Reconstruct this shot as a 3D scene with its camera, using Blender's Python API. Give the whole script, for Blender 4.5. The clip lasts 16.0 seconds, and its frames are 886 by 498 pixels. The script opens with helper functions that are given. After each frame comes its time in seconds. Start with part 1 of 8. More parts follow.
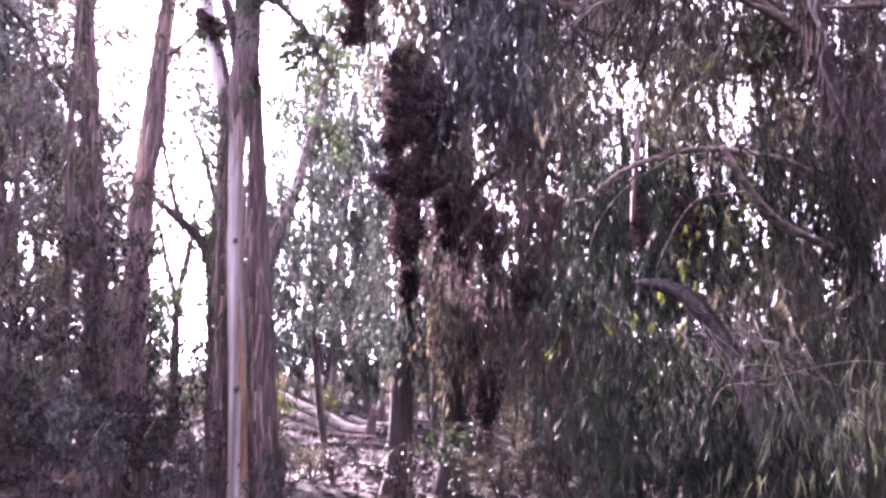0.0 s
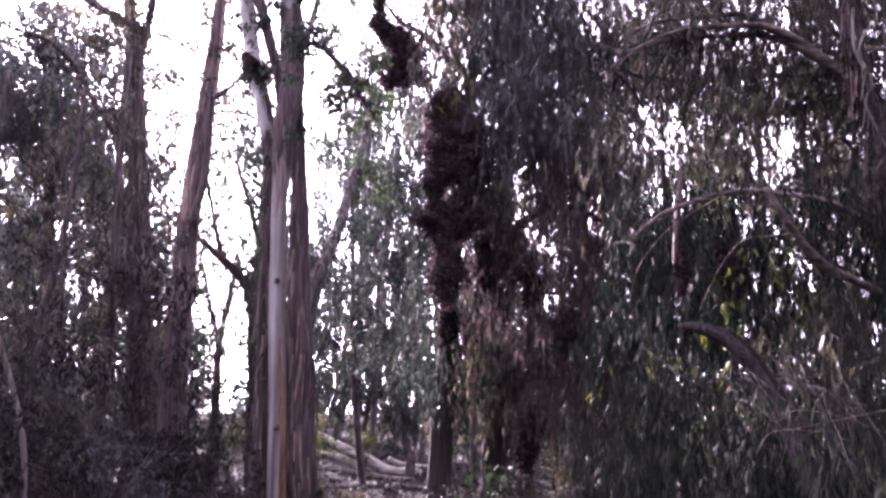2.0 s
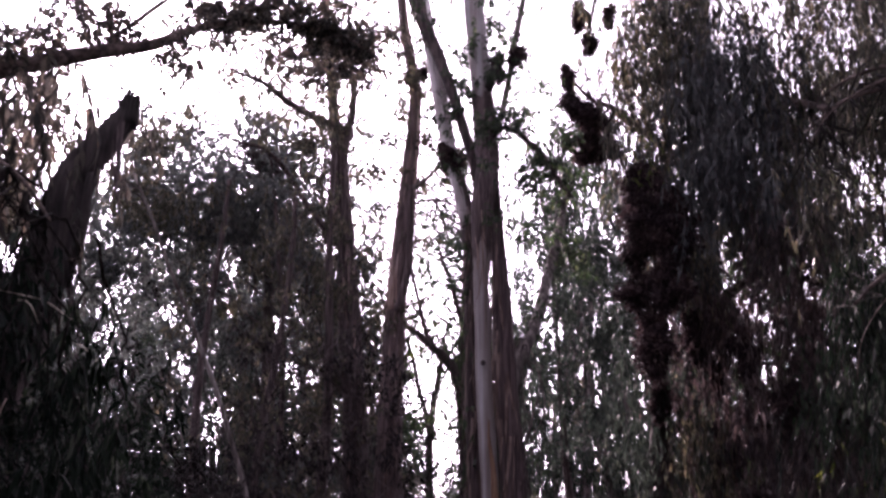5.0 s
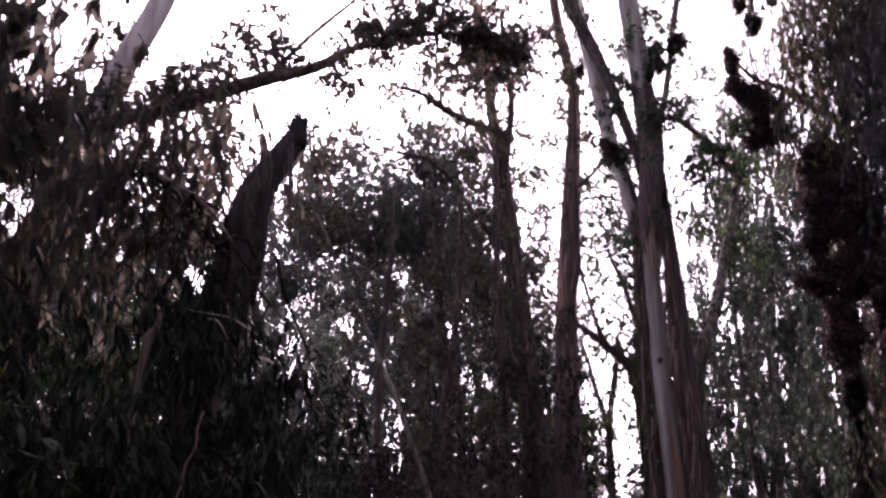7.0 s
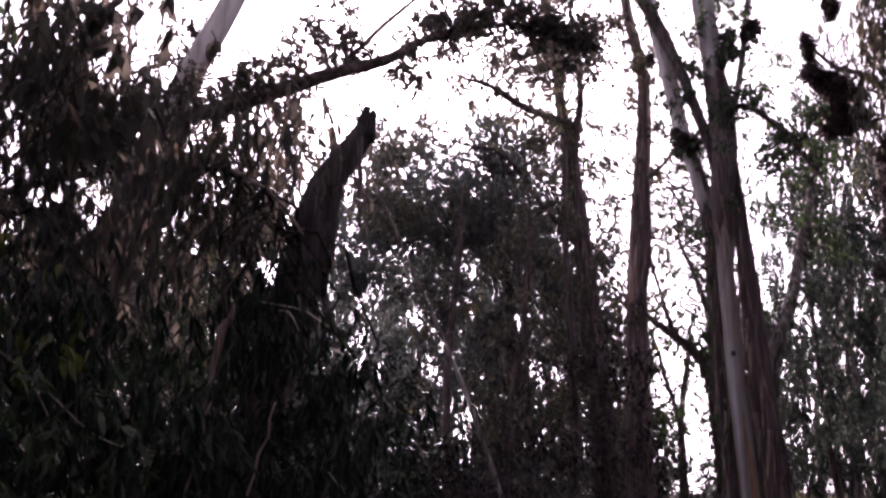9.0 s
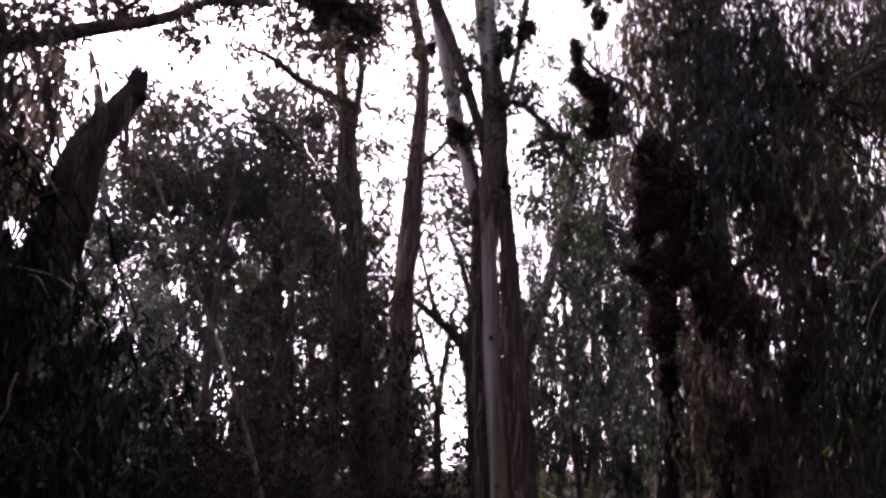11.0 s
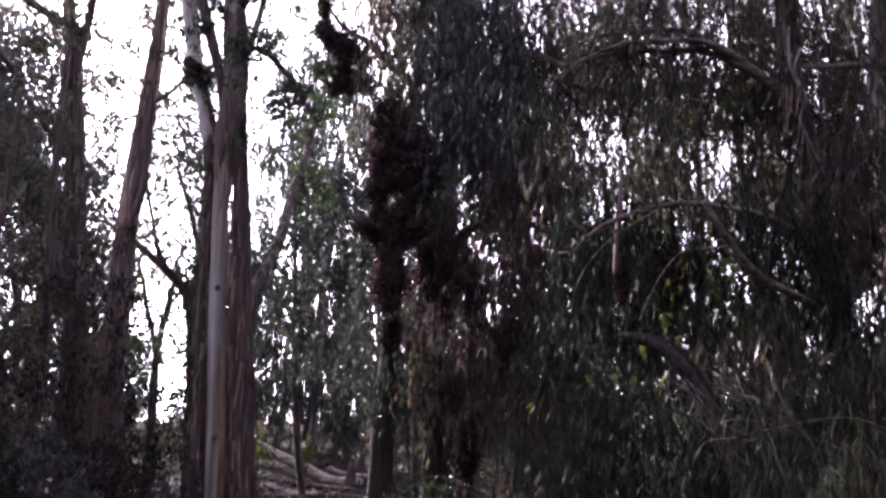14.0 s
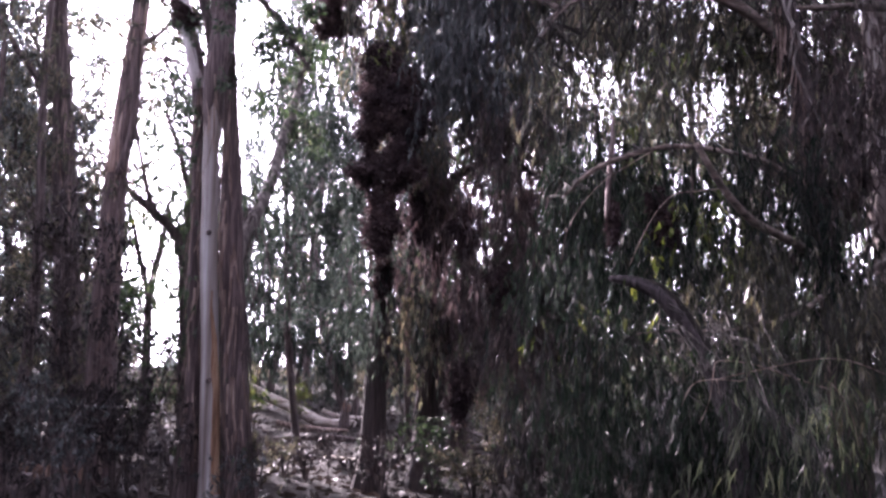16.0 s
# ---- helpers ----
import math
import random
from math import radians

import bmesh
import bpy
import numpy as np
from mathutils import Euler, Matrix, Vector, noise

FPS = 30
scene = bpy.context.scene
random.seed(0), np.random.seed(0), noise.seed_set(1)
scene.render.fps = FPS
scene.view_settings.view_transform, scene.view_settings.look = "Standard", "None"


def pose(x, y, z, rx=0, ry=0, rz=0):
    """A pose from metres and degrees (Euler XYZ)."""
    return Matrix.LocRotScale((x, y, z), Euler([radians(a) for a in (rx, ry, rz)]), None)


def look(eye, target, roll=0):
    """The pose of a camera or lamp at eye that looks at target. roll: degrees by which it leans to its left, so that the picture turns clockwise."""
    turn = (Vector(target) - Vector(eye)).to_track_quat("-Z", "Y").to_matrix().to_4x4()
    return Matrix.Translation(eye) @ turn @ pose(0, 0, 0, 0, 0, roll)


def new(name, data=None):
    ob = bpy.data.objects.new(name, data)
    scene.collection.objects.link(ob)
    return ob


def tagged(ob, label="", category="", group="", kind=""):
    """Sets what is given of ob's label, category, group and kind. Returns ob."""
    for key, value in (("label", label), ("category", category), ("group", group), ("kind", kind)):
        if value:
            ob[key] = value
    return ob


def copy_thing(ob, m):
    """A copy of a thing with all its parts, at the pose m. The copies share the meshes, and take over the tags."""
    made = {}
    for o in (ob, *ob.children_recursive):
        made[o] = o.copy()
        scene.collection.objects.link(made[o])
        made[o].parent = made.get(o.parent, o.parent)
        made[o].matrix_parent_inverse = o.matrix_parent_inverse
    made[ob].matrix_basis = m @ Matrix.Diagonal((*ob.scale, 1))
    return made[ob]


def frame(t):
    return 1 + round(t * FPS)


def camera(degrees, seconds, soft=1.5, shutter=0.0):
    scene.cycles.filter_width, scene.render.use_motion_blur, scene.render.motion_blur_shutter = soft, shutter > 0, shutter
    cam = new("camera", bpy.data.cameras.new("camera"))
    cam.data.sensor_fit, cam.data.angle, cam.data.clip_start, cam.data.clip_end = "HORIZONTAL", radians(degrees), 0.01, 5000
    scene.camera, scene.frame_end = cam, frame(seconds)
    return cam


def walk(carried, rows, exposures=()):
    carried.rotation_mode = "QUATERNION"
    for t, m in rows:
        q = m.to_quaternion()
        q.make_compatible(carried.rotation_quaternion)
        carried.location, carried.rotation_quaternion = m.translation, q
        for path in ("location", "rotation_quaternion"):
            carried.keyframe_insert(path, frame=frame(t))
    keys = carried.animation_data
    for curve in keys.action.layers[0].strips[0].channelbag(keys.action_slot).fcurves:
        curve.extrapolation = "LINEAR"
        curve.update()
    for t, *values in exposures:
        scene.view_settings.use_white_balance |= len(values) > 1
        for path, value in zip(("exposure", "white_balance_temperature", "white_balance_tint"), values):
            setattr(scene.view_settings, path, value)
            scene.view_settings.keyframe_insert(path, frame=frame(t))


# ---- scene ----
cam = camera(49.66, 16.0, soft=2.7)
PATH = [
    (0.0, 0, 0, 1.6, 98.00, -0.00, -0.00),
    (0.5, 0, 0, 1.6, 100.03, -0.42, 0.96),
    (1.0, 0, 0, 1.6, 100.46, -0.49, 1.77),
    (1.5, 0, 0, 1.6, 99.79, -0.69, 1.30),
    (2.0, 0, 0, 1.6, 100.45, -0.73, 2.33),
    (2.5, 0, 0, 1.6, 101.44, -0.71, 3.83),
    (3.0, 0, 0, 1.6, 102.56, -0.52, 5.54),
    (3.5, 0, 0, 1.6, 104.15, -0.25, 8.31),
    (3.7, 0, 0, 1.6, 104.60, -0.12, 9.45),
    (4.3, 0, 0, 1.6, 105.47, -0.00, 12.18),
    (4.8, 0, 0, 1.6, 105.25, -0.09, 14.10),
    (5.4, 0, 0, 1.6, 104.78, -0.13, 16.13),
    (6.0, 0, 0, 1.6, 104.84, 0.17, 19.27),
    (6.5, 0, 0, 1.6, 105.38, 0.65, 22.51),
    (7.0, 0, 0, 1.6, 105.27, 0.66, 25.29),
    (7.5, 0, 0, 1.6, 105.09, 0.56, 27.40),
    (8.0, 0, 0, 1.6, 105.10, 0.36, 29.28),
    (8.2, 0, 0, 1.6, 104.98, 0.08, 29.80),
    (8.7, 0, 0, 1.6, 104.89, -0.17, 30.18),
    (9.2, 0, 0, 1.6, 104.73, -0.30, 28.15),
    (9.8, 0, 0, 1.6, 104.49, -0.32, 24.50),
    (10.3, 0, 0, 1.6, 104.16, -0.30, 20.64),
    (10.5, 0, 0, 1.6, 104.01, -0.34, 18.98),
    (11.0, 0, 0, 1.6, 103.61, -0.27, 15.22),
    (11.5, 0, 0, 1.6, 104.48, -0.47, 10.38),
    (12.0, 0, 0, 1.6, 104.70, -0.39, 6.68),
    (12.5, 0, 0, 1.6, 103.93, -0.20, 3.27),
    (13.0, 0, 0, 1.6, 102.82, -0.45, 1.09),
    (13.5, 0, 0, 1.6, 101.80, -0.25, -0.24),
    (14.0, 0, 0, 1.6, 101.01, -0.70, -1.13),
    (14.5, 0, 0, 1.6, 100.14, -0.78, -2.72),
    (15.0, 0, 0, 1.6, 99.42, -0.78, -2.78),
    (15.5, 0, 0, 1.6, 98.51, -0.56, -1.86),
    (16.0, 0, 0, 1.6, 97.67, -0.41, -1.58),
]
EXPOSURES = [(0, 4.6, 6120, 59), (0.5, 3.95, 6120, 59), (1, 3.71, 6120, 56), (2.5, 3.45, 6000, 50), (3.5, 3.07, 6100, 47), (6, 1.95, 6450, 45), (8, 1.93, 6500, 44), (11, 1.6, 6550, 44), (12, 1.35, 6500, 42), (12.5, 1.28, 6400, 40), (13, 1.75, 6300, 39), (13.5, 2.15, 6200, 38), (14.5, 2.95, 6050, 37), (16, 3.37, 6000, 37)]
walk(cam, [(t, pose(*p)) for t, *p in PATH], EXPOSURES)

# ---- light: low sun behind the grove, bright hazy sky ----
SUN_AZ, SUN_EL = 31.7, 26.5
world = bpy.data.worlds.new("sky")
scene.world = world
world.use_nodes = True
sky = world.node_tree.nodes.new("ShaderNodeTexSky")
sky.sky_type = "NISHITA"
sky.sun_disc = False
sky.sun_elevation = radians(SUN_EL)
sky.sun_rotation = radians(-SUN_AZ)
sky.dust_density = 1.2
sky.air_density = 1.0
sky.ozone_density = 1.0
haze = world.node_tree.nodes.new("ShaderNodeHueSaturation")
haze.inputs["Saturation"].default_value = 0.09
world.node_tree.links.new(sky.outputs[0], haze.inputs["Color"])
world.node_tree.links.new(haze.outputs[0], world.node_tree.nodes["Background"].inputs[0])
world.node_tree.nodes["Background"].inputs[1].default_value = 0.15

sun_data = bpy.data.lights.new("sun", "SUN")
sun_data.energy = 3.0
sun_data.angle = radians(1.0)
sun_data.color = (1.0, 0.93, 0.82)
sun = new("sun", sun_data)
sun_dir = Vector((-math.sin(radians(SUN_AZ)) * math.cos(radians(SUN_EL)),
                  math.cos(radians(SUN_AZ)) * math.cos(radians(SUN_EL)), math.sin(radians(SUN_EL))))
sun.matrix_world = look(sun_dir * 60, (0, 0, 0))


# ---- materials ----
def nodes_of(name):
    m = bpy.data.materials.new(name)
    m.use_nodes = True
    nt = m.node_tree
    return m, nt, nt.nodes["Principled BSDF"], nt.nodes["Material Output"]


def ramp(nt, fac, stops):
    r = nt.nodes.new("ShaderNodeValToRGB")
    el = r.color_ramp.elements
    while len(el) < len(stops):
        el.new(0.5)
    for e, (p, c) in zip(el, stops):
        e.position, e.color = p, (*c, 1)
    nt.links.new(fac, r.inputs[0])
    return r.outputs[0]


def noise_node(nt, scale, detail=4.0, stretch=(1, 1, 1), rough=0.6):
    co = nt.nodes.new("ShaderNodeTexCoord")
    mp = nt.nodes.new("ShaderNodeMapping")
    mp.inputs["Scale"].default_value = stretch
    nt.links.new(co.outputs["Object"], mp.inputs[0])
    n = nt.nodes.new("ShaderNodeTexNoise")
    n.inputs["Scale"].default_value = scale
    n.inputs["Detail"].default_value = detail
    n.inputs["Roughness"].default_value = rough
    nt.links.new(mp.outputs[0], n.inputs["Vector"])
    return n.outputs["Fac"]


def mixed(nt, fac, a, b, mode="MIX"):
    m = nt.nodes.new("ShaderNodeMix")
    m.data_type, m.blend_type = "RGBA", mode
    if isinstance(fac, float):
        m.inputs[0].default_value = fac
    else:
        nt.links.new(fac, m.inputs[0])
    nt.links.new(a, m.inputs[6])
    nt.links.new(b, m.inputs[7])
    return m.outputs[2]


def bumped(nt, bsdf, height, strength, distance):
    b = nt.nodes.new("ShaderNodeBump")
    b.inputs["Strength"].default_value = strength
    b.inputs["Distance"].default_value = distance
    nt.links.new(height, b.inputs["Height"])
    nt.links.new(b.outputs[0], bsdf.inputs["Normal"])


def bark(name, dark, mid, light, stretch=0.12, scale=14.0, bump=0.8, rough=0.9, patch=1.3, along="z"):
    """Bark with fibres that run along the stem, and patches of a second tone."""
    m, nt, bsdf, out = nodes_of(name)
    fibre = noise_node(nt, scale, 6.0, (1, 1, stretch) if along == "z" else (stretch, 1, 1), 0.65)
    col = ramp(nt, fibre, [(0.38, dark), (0.5, mid), (0.62, light)])
    blotch = noise_node(nt, patch, 5.0, (1, 1, 0.45))
    tone = ramp(nt, blotch, [(0.35, (0.55, 0.5, 0.5)), (0.62, (1.0, 1.0, 1.0))])
    nt.links.new(mixed(nt, 0.8, col, tone, "MULTIPLY"), bsdf.inputs["Base Color"])
    bsdf.inputs["Roughness"].default_value = rough
    bumped(nt, bsdf, fibre, bump, 0.03)
    return m


def leafy(name, stops, through_part=0.4, rough=0.42, tint=(1.0, 1.0, 1.0), size=2.0, sheen=0.38):
    """Leaves: a waxy face, and light that comes through from behind; each leaf has its own tone."""
    m, nt, bsdf, out = nodes_of(name)
    geo = nt.nodes.new("ShaderNodeNewGeometry")
    own = ramp(nt, geo.outputs["Random Per Island"], stops)
    drift = ramp(nt, noise_node(nt, size, 3.0), [(0.35, (0.6, 0.62, 0.66)), (0.65, (1.15, 1.1, 0.95))])
    col = mixed(nt, 0.75, own, drift, "MULTIPLY")
    nt.links.new(col, bsdf.inputs["Base Color"])
    bsdf.inputs["Roughness"].default_value = rough
    bsdf.inputs["Specular IOR Level"].default_value = sheen
    tr = nt.nodes.new("ShaderNodeBsdfTranslucent")
    warm = nt.nodes.new("ShaderNodeMix")
    warm.data_type, warm.blend_type = "RGBA", "MULTIPLY"
    warm.inputs[0].default_value = 1.0
    warm.inputs[7].default_value = (*tint, 1)
    nt.links.new(col, warm.inputs[6])
    nt.links.new(warm.outputs[2], tr.inputs[0])
    mx = nt.nodes.new("ShaderNodeMixShader")
    mx.inputs[0].default_value = through_part
    nt.links.new(bsdf.outputs[0], mx.inputs[1])
    nt.links.new(tr.outputs[0], mx.inputs[2])
    nt.links.new(mx.outputs[0], out.inputs["Surface"])
    return m


BARK_PALE = bark("smooth pale gum bark", (0.14, 0.107, 0.1), (0.245, 0.222, 0.225), (0.37, 0.365, 0.385), 0.035, 7.0, 0.3, 0.65, 1.6)
BARK_WHITE = bark("chalky white gum bark", (0.28, 0.23, 0.225), (0.5, 0.475, 0.485), (0.66, 0.645, 0.66), 0.08, 5.0, 0.25, 0.7, 1.2)
BARK_SHAGGY = bark("shaggy red brown bark", (0.03, 0.02, 0.022), (0.076, 0.054, 0.058), (0.15, 0.114, 0.115), 0.045, 34.0, 0.5)
BARK_RUST = bark("rusty old bark", (0.1, 0.05, 0.03), (0.23, 0.13, 0.08), (0.36, 0.25, 0.18), 0.05, 24.0, 0.6)
BARK_RED = bark("reddish stringy bark", (0.045, 0.03, 0.032), (0.11, 0.078, 0.08), (0.2, 0.152, 0.15), 0.05, 30.0, 0.7)
BARK_PINK = bark("smooth pink tan bark", (0.13, 0.08, 0.068), (0.27, 0.19, 0.165), (0.42, 0.34, 0.31), 0.06, 12.0, 0.5, 0.8, 1.8)
BARK_DARK = bark("dark brown bark", (0.028, 0.021, 0.023), (0.075, 0.056, 0.058), (0.14, 0.11, 0.11), 0.08, 26.0, 0.8)
SPLIT_DARK = bark("near-black wood for the split's shade", (0.008, 0.007, 0.006), (0.02, 0.016, 0.014), (0.045, 0.035, 0.03), 0.12, 18.0, 1.0)
SNAG_BARK = bark("dark snag bark", (0.011, 0.0085, 0.009), (0.028, 0.022, 0.023), (0.056, 0.045, 0.045), 0.12, 14.0, 1.0)
BARK_BOUGH = bark("dark bough bark", (0.035, 0.027, 0.025), (0.1, 0.075, 0.068), (0.19, 0.15, 0.135), 0.25, 16.0, 0.7, along="x")
BARK_UMBER = bark("dark red brown fibrous bark", (0.012, 0.0085, 0.009), (0.032, 0.022, 0.023), (0.07, 0.051, 0.05), 0.06, 30.0, 0.8)
BARK_BOWED = bark("weathered purple brown wood", (0.014, 0.01, 0.012), (0.04, 0.031, 0.036), (0.085, 0.068, 0.075), 0.06, 30.0, 0.8)
BARK_MOTTLED = bark("mottled pink grey gum bark", (0.12, 0.08, 0.075), (0.33, 0.275, 0.265), (0.5, 0.45, 0.44), 0.25, 6.0, 0.3, 0.7, 2.6)
BARK_GREY = bark("weathered grey bark", (0.07, 0.06, 0.06), (0.17, 0.15, 0.145), (0.3, 0.27, 0.26), 0.1, 16.0, 0.9)
STRIP = bark("loose bark ribbon", (0.07, 0.045, 0.04), (0.17, 0.12, 0.105), (0.34, 0.27, 0.24), 0.1, 20.0, 0.5)
LOG_WOOD = bark("pale fallen wood", (0.2, 0.165, 0.145), (0.4, 0.355, 0.33), (0.58, 0.54, 0.5), 0.2, 12.0, 0.6, along="x")
SPLINTER = bark("torn heartwood", (0.07, 0.04, 0.03), (0.16, 0.1, 0.075), (0.27, 0.18, 0.14), 0.1, 25.0, 1.0)
SHOOT = bark("thin dark shoot", (0.014, 0.012, 0.012), (0.032, 0.026, 0.026), (0.062, 0.052, 0.049), 0.3, 20.0, 0.2)
# Raised in tone: sunlight on the dry twigs is put into the colour.
TWIG_DRY = bark("dry grey twig", (0.26, 0.22, 0.18), (0.46, 0.41, 0.34), (0.62, 0.57, 0.5), 0.3, 20.0, 0.3)

LEAF_WEEP = leafy("hanging gum leaf", [(0.0, (0.03, 0.034, 0.032)), (0.4, (0.056, 0.063, 0.054)), (0.7, (0.09, 0.095, 0.078)), (0.88, (0.115, 0.1, 0.087)), (1.0, (0.2, 0.18, 0.157))], 0.45, 0.38, (1.65, 1.5, 1.1), sheen=0.3)
LEAF_GREEN = leafy("fresh green gum leaf", [(0.0, (0.018, 0.029, 0.023)), (0.5, (0.03, 0.048, 0.036)), (0.88, (0.05, 0.074, 0.048)), (1.0, (0.13, 0.135, 0.105))], 0.36, 0.46, (1.4, 1.6, 0.9))
# Tint above one: the low sun's warm glare is put into the leaf.
LEAF_DARK = leafy("dark shaded gum leaf", [(0.0, (0.026, 0.032, 0.03)), (0.5, (0.047, 0.055, 0.05)), (0.9, (0.068, 0.077, 0.066)), (1.0, (0.095, 0.085, 0.07))], 0.55, 0.45, (2.4, 1.8, 1.8), sheen=0.2)
LEAF_BLUE = leafy("blue grey gum leaf", [(0.0, (0.038, 0.046, 0.05)), (0.5, (0.068, 0.08, 0.083)), (1.0, (0.125, 0.138, 0.135))], 0.55, 0.42, (1.6, 1.6, 1.55))
# Shade of the undergrowth and low boughs, put into the leaf colour.
LEAF_SHADE = leafy("leaf darkened for shade", [(0.0, (0.01, 0.009, 0.0105)), (0.5, (0.02, 0.0175, 0.02)), (0.93, (0.032, 0.029, 0.031)), (1.0, (0.09, 0.082, 0.08))], 0.22, 0.5, (1.2, 1.05, 1.05), sheen=0.12)
LEAF_FAR = leafy("far grey green leaf", [(0.0, (0.013, 0.018, 0.018)), (0.5, (0.026, 0.034, 0.032)), (0.93, (0.045, 0.056, 0.052)), (1.0, (0.085, 0.098, 0.092))], 0.4, 0.42, (1.4, 1.5, 1.3), sheen=0.25)
# Sunlight is put into the colour: yellower and paler than other leaves.
LEAF_SUNLIT = leafy("sunlit yellow green leaf", [(0.0, (0.04, 0.058, 0.022)), (0.6, (0.075, 0.095, 0.034)), (1.0, (0.14, 0.15, 0.065))], 0.45, 0.4, (1.35, 1.4, 0.6))
LEAF_CLUSTER = leafy("brown leaf of butterfly clusters", [(0.0, (0.024, 0.015, 0.019)), (0.5, (0.046, 0.03, 0.035)), (0.9, (0.072, 0.048, 0.053)), (1.0, (0.12, 0.09, 0.09))], 0.3, 0.75, sheen=0.22)
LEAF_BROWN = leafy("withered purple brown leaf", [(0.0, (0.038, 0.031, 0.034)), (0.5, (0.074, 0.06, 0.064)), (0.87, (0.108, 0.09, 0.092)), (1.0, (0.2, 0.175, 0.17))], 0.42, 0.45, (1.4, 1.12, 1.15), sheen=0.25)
# Paler than the other greens: light through the leaves is in the colour.
LEAF_SAGE = leafy("pale sage leaf", [(0.0, (0.06, 0.068, 0.055)), (0.5, (0.095, 0.108, 0.085)), (1.0, (0.16, 0.17, 0.14))], 0.52, 0.4, (1.6, 1.7, 1.2))
# Darker copy of the hanging leaves, with shade put into the colour.
LEAF_TEAL = leafy("blue green leaf darkened for shade", [(0.0, (0.007, 0.011, 0.01)), (0.5, (0.013, 0.02, 0.018)), (0.92, (0.022, 0.032, 0.028)), (1.0, (0.09, 0.1, 0.09))], 0.25, 0.5, (1.2, 1.5, 1.0), sheen=0.12)
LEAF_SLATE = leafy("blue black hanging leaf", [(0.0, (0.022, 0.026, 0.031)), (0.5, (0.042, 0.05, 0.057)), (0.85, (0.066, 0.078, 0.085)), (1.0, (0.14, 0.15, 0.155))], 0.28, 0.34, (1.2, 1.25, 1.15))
LEAF_OLIVE = leafy("dull olive hanging leaf", [(0.0, (0.022, 0.024, 0.021)), (0.45, (0.042, 0.044, 0.036)), (0.75, (0.068, 0.066, 0.053)), (0.92, (0.09, 0.078, 0.066)), (1.0, (0.2, 0.18, 0.155))], 0.42, 0.38, (1.45, 1.45, 1.05))


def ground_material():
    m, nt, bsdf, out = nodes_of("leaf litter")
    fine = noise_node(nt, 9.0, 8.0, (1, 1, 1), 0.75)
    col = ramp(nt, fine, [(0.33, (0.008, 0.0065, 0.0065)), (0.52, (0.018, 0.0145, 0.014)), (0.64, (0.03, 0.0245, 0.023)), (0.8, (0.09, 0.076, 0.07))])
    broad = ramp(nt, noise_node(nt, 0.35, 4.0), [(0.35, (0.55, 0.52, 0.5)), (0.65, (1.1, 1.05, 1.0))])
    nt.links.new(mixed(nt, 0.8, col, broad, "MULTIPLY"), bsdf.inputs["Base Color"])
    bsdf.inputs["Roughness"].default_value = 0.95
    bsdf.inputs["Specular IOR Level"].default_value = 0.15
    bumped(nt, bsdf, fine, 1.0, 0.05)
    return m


LITTER = ground_material()


# ---- mesh helpers ----
def mesh_of(name, verts, faces, material, smooth=True):
    """A mesh from an array of points and an array of faces with one count of corners each."""
    verts, faces = np.asarray(verts, float), np.asarray(faces, int)
    me = bpy.data.meshes.new(name)
    me.vertices.add(len(verts))
    me.vertices.foreach_set("co", verts.ravel())
    k = faces.shape[1]
    me.loops.add(faces.size)
    me.loops.foreach_set("vertex_index", faces.ravel())
    me.polygons.add(len(faces))
    me.polygons.foreach_set("loop_start", np.arange(len(faces)) * k)
    me.polygons.foreach_set("use_smooth", np.full(len(faces), smooth))
    me.update(calc_edges=True)
    me.materials.append(material)
    return me


def joined(*pieces):
    vs, fs, n = [], [], 0
    for v, f in pieces:
        if len(v):
            vs.append(np.asarray(v, float))
            fs.append(np.asarray(f, int) + n)
            n += len(v)
    return np.vstack(vs), np.vstack(fs)


LOOSE = ("crown", "twigwork", "loose_bark", "foliage", "splinter", "knot")


ON_STEM = ("loose_bark", "splinter", "knot")


def part(name, geo, material, parent, label="", smooth=True):
    """Links geometry given in world metres as one mesh under a thing (or a part) that stands at its own place."""
    if name in ON_STEM and parent.parent is None:
        parent = [c for c in parent.children if c.name.split(".")[0] in ("trunk", "stem")][0]
    home = np.array(parent.matrix_basis.translation) if parent.parent is None else np.array(parent.parent.matrix_basis.translation)
    ob = new(name, mesh_of(name, np.asarray(geo[0]) - home, geo[1], material, smooth))
    ob.parent = parent
    return tagged(ob, label, "", "", "stuff" if name in LOOSE else "")


def thing(name, at, label, category, group="", kind=""):
    ob = new(name)
    ob.empty_display_size = 0.2
    ob.matrix_basis = Matrix.Translation(at)
    return tagged(ob, label, category, group, kind)


def hill(x, y):
    """Height of the ground: level near the path, a low bank farther on, small bumps."""
    d = np.hypot(x, y)
    s = np.clip((d - 18.0) / 28.0, 0, 1)
    bump = 0.05 * np.sin(x * 0.9 + 1.3) * np.cos(y * 0.7) + 0.03 * np.sin(x * 2.3 + y * 1.7)
    return 2.0 * s * s * (3 - 2 * s) + bump * np.clip(d / 6.0, 0, 1)


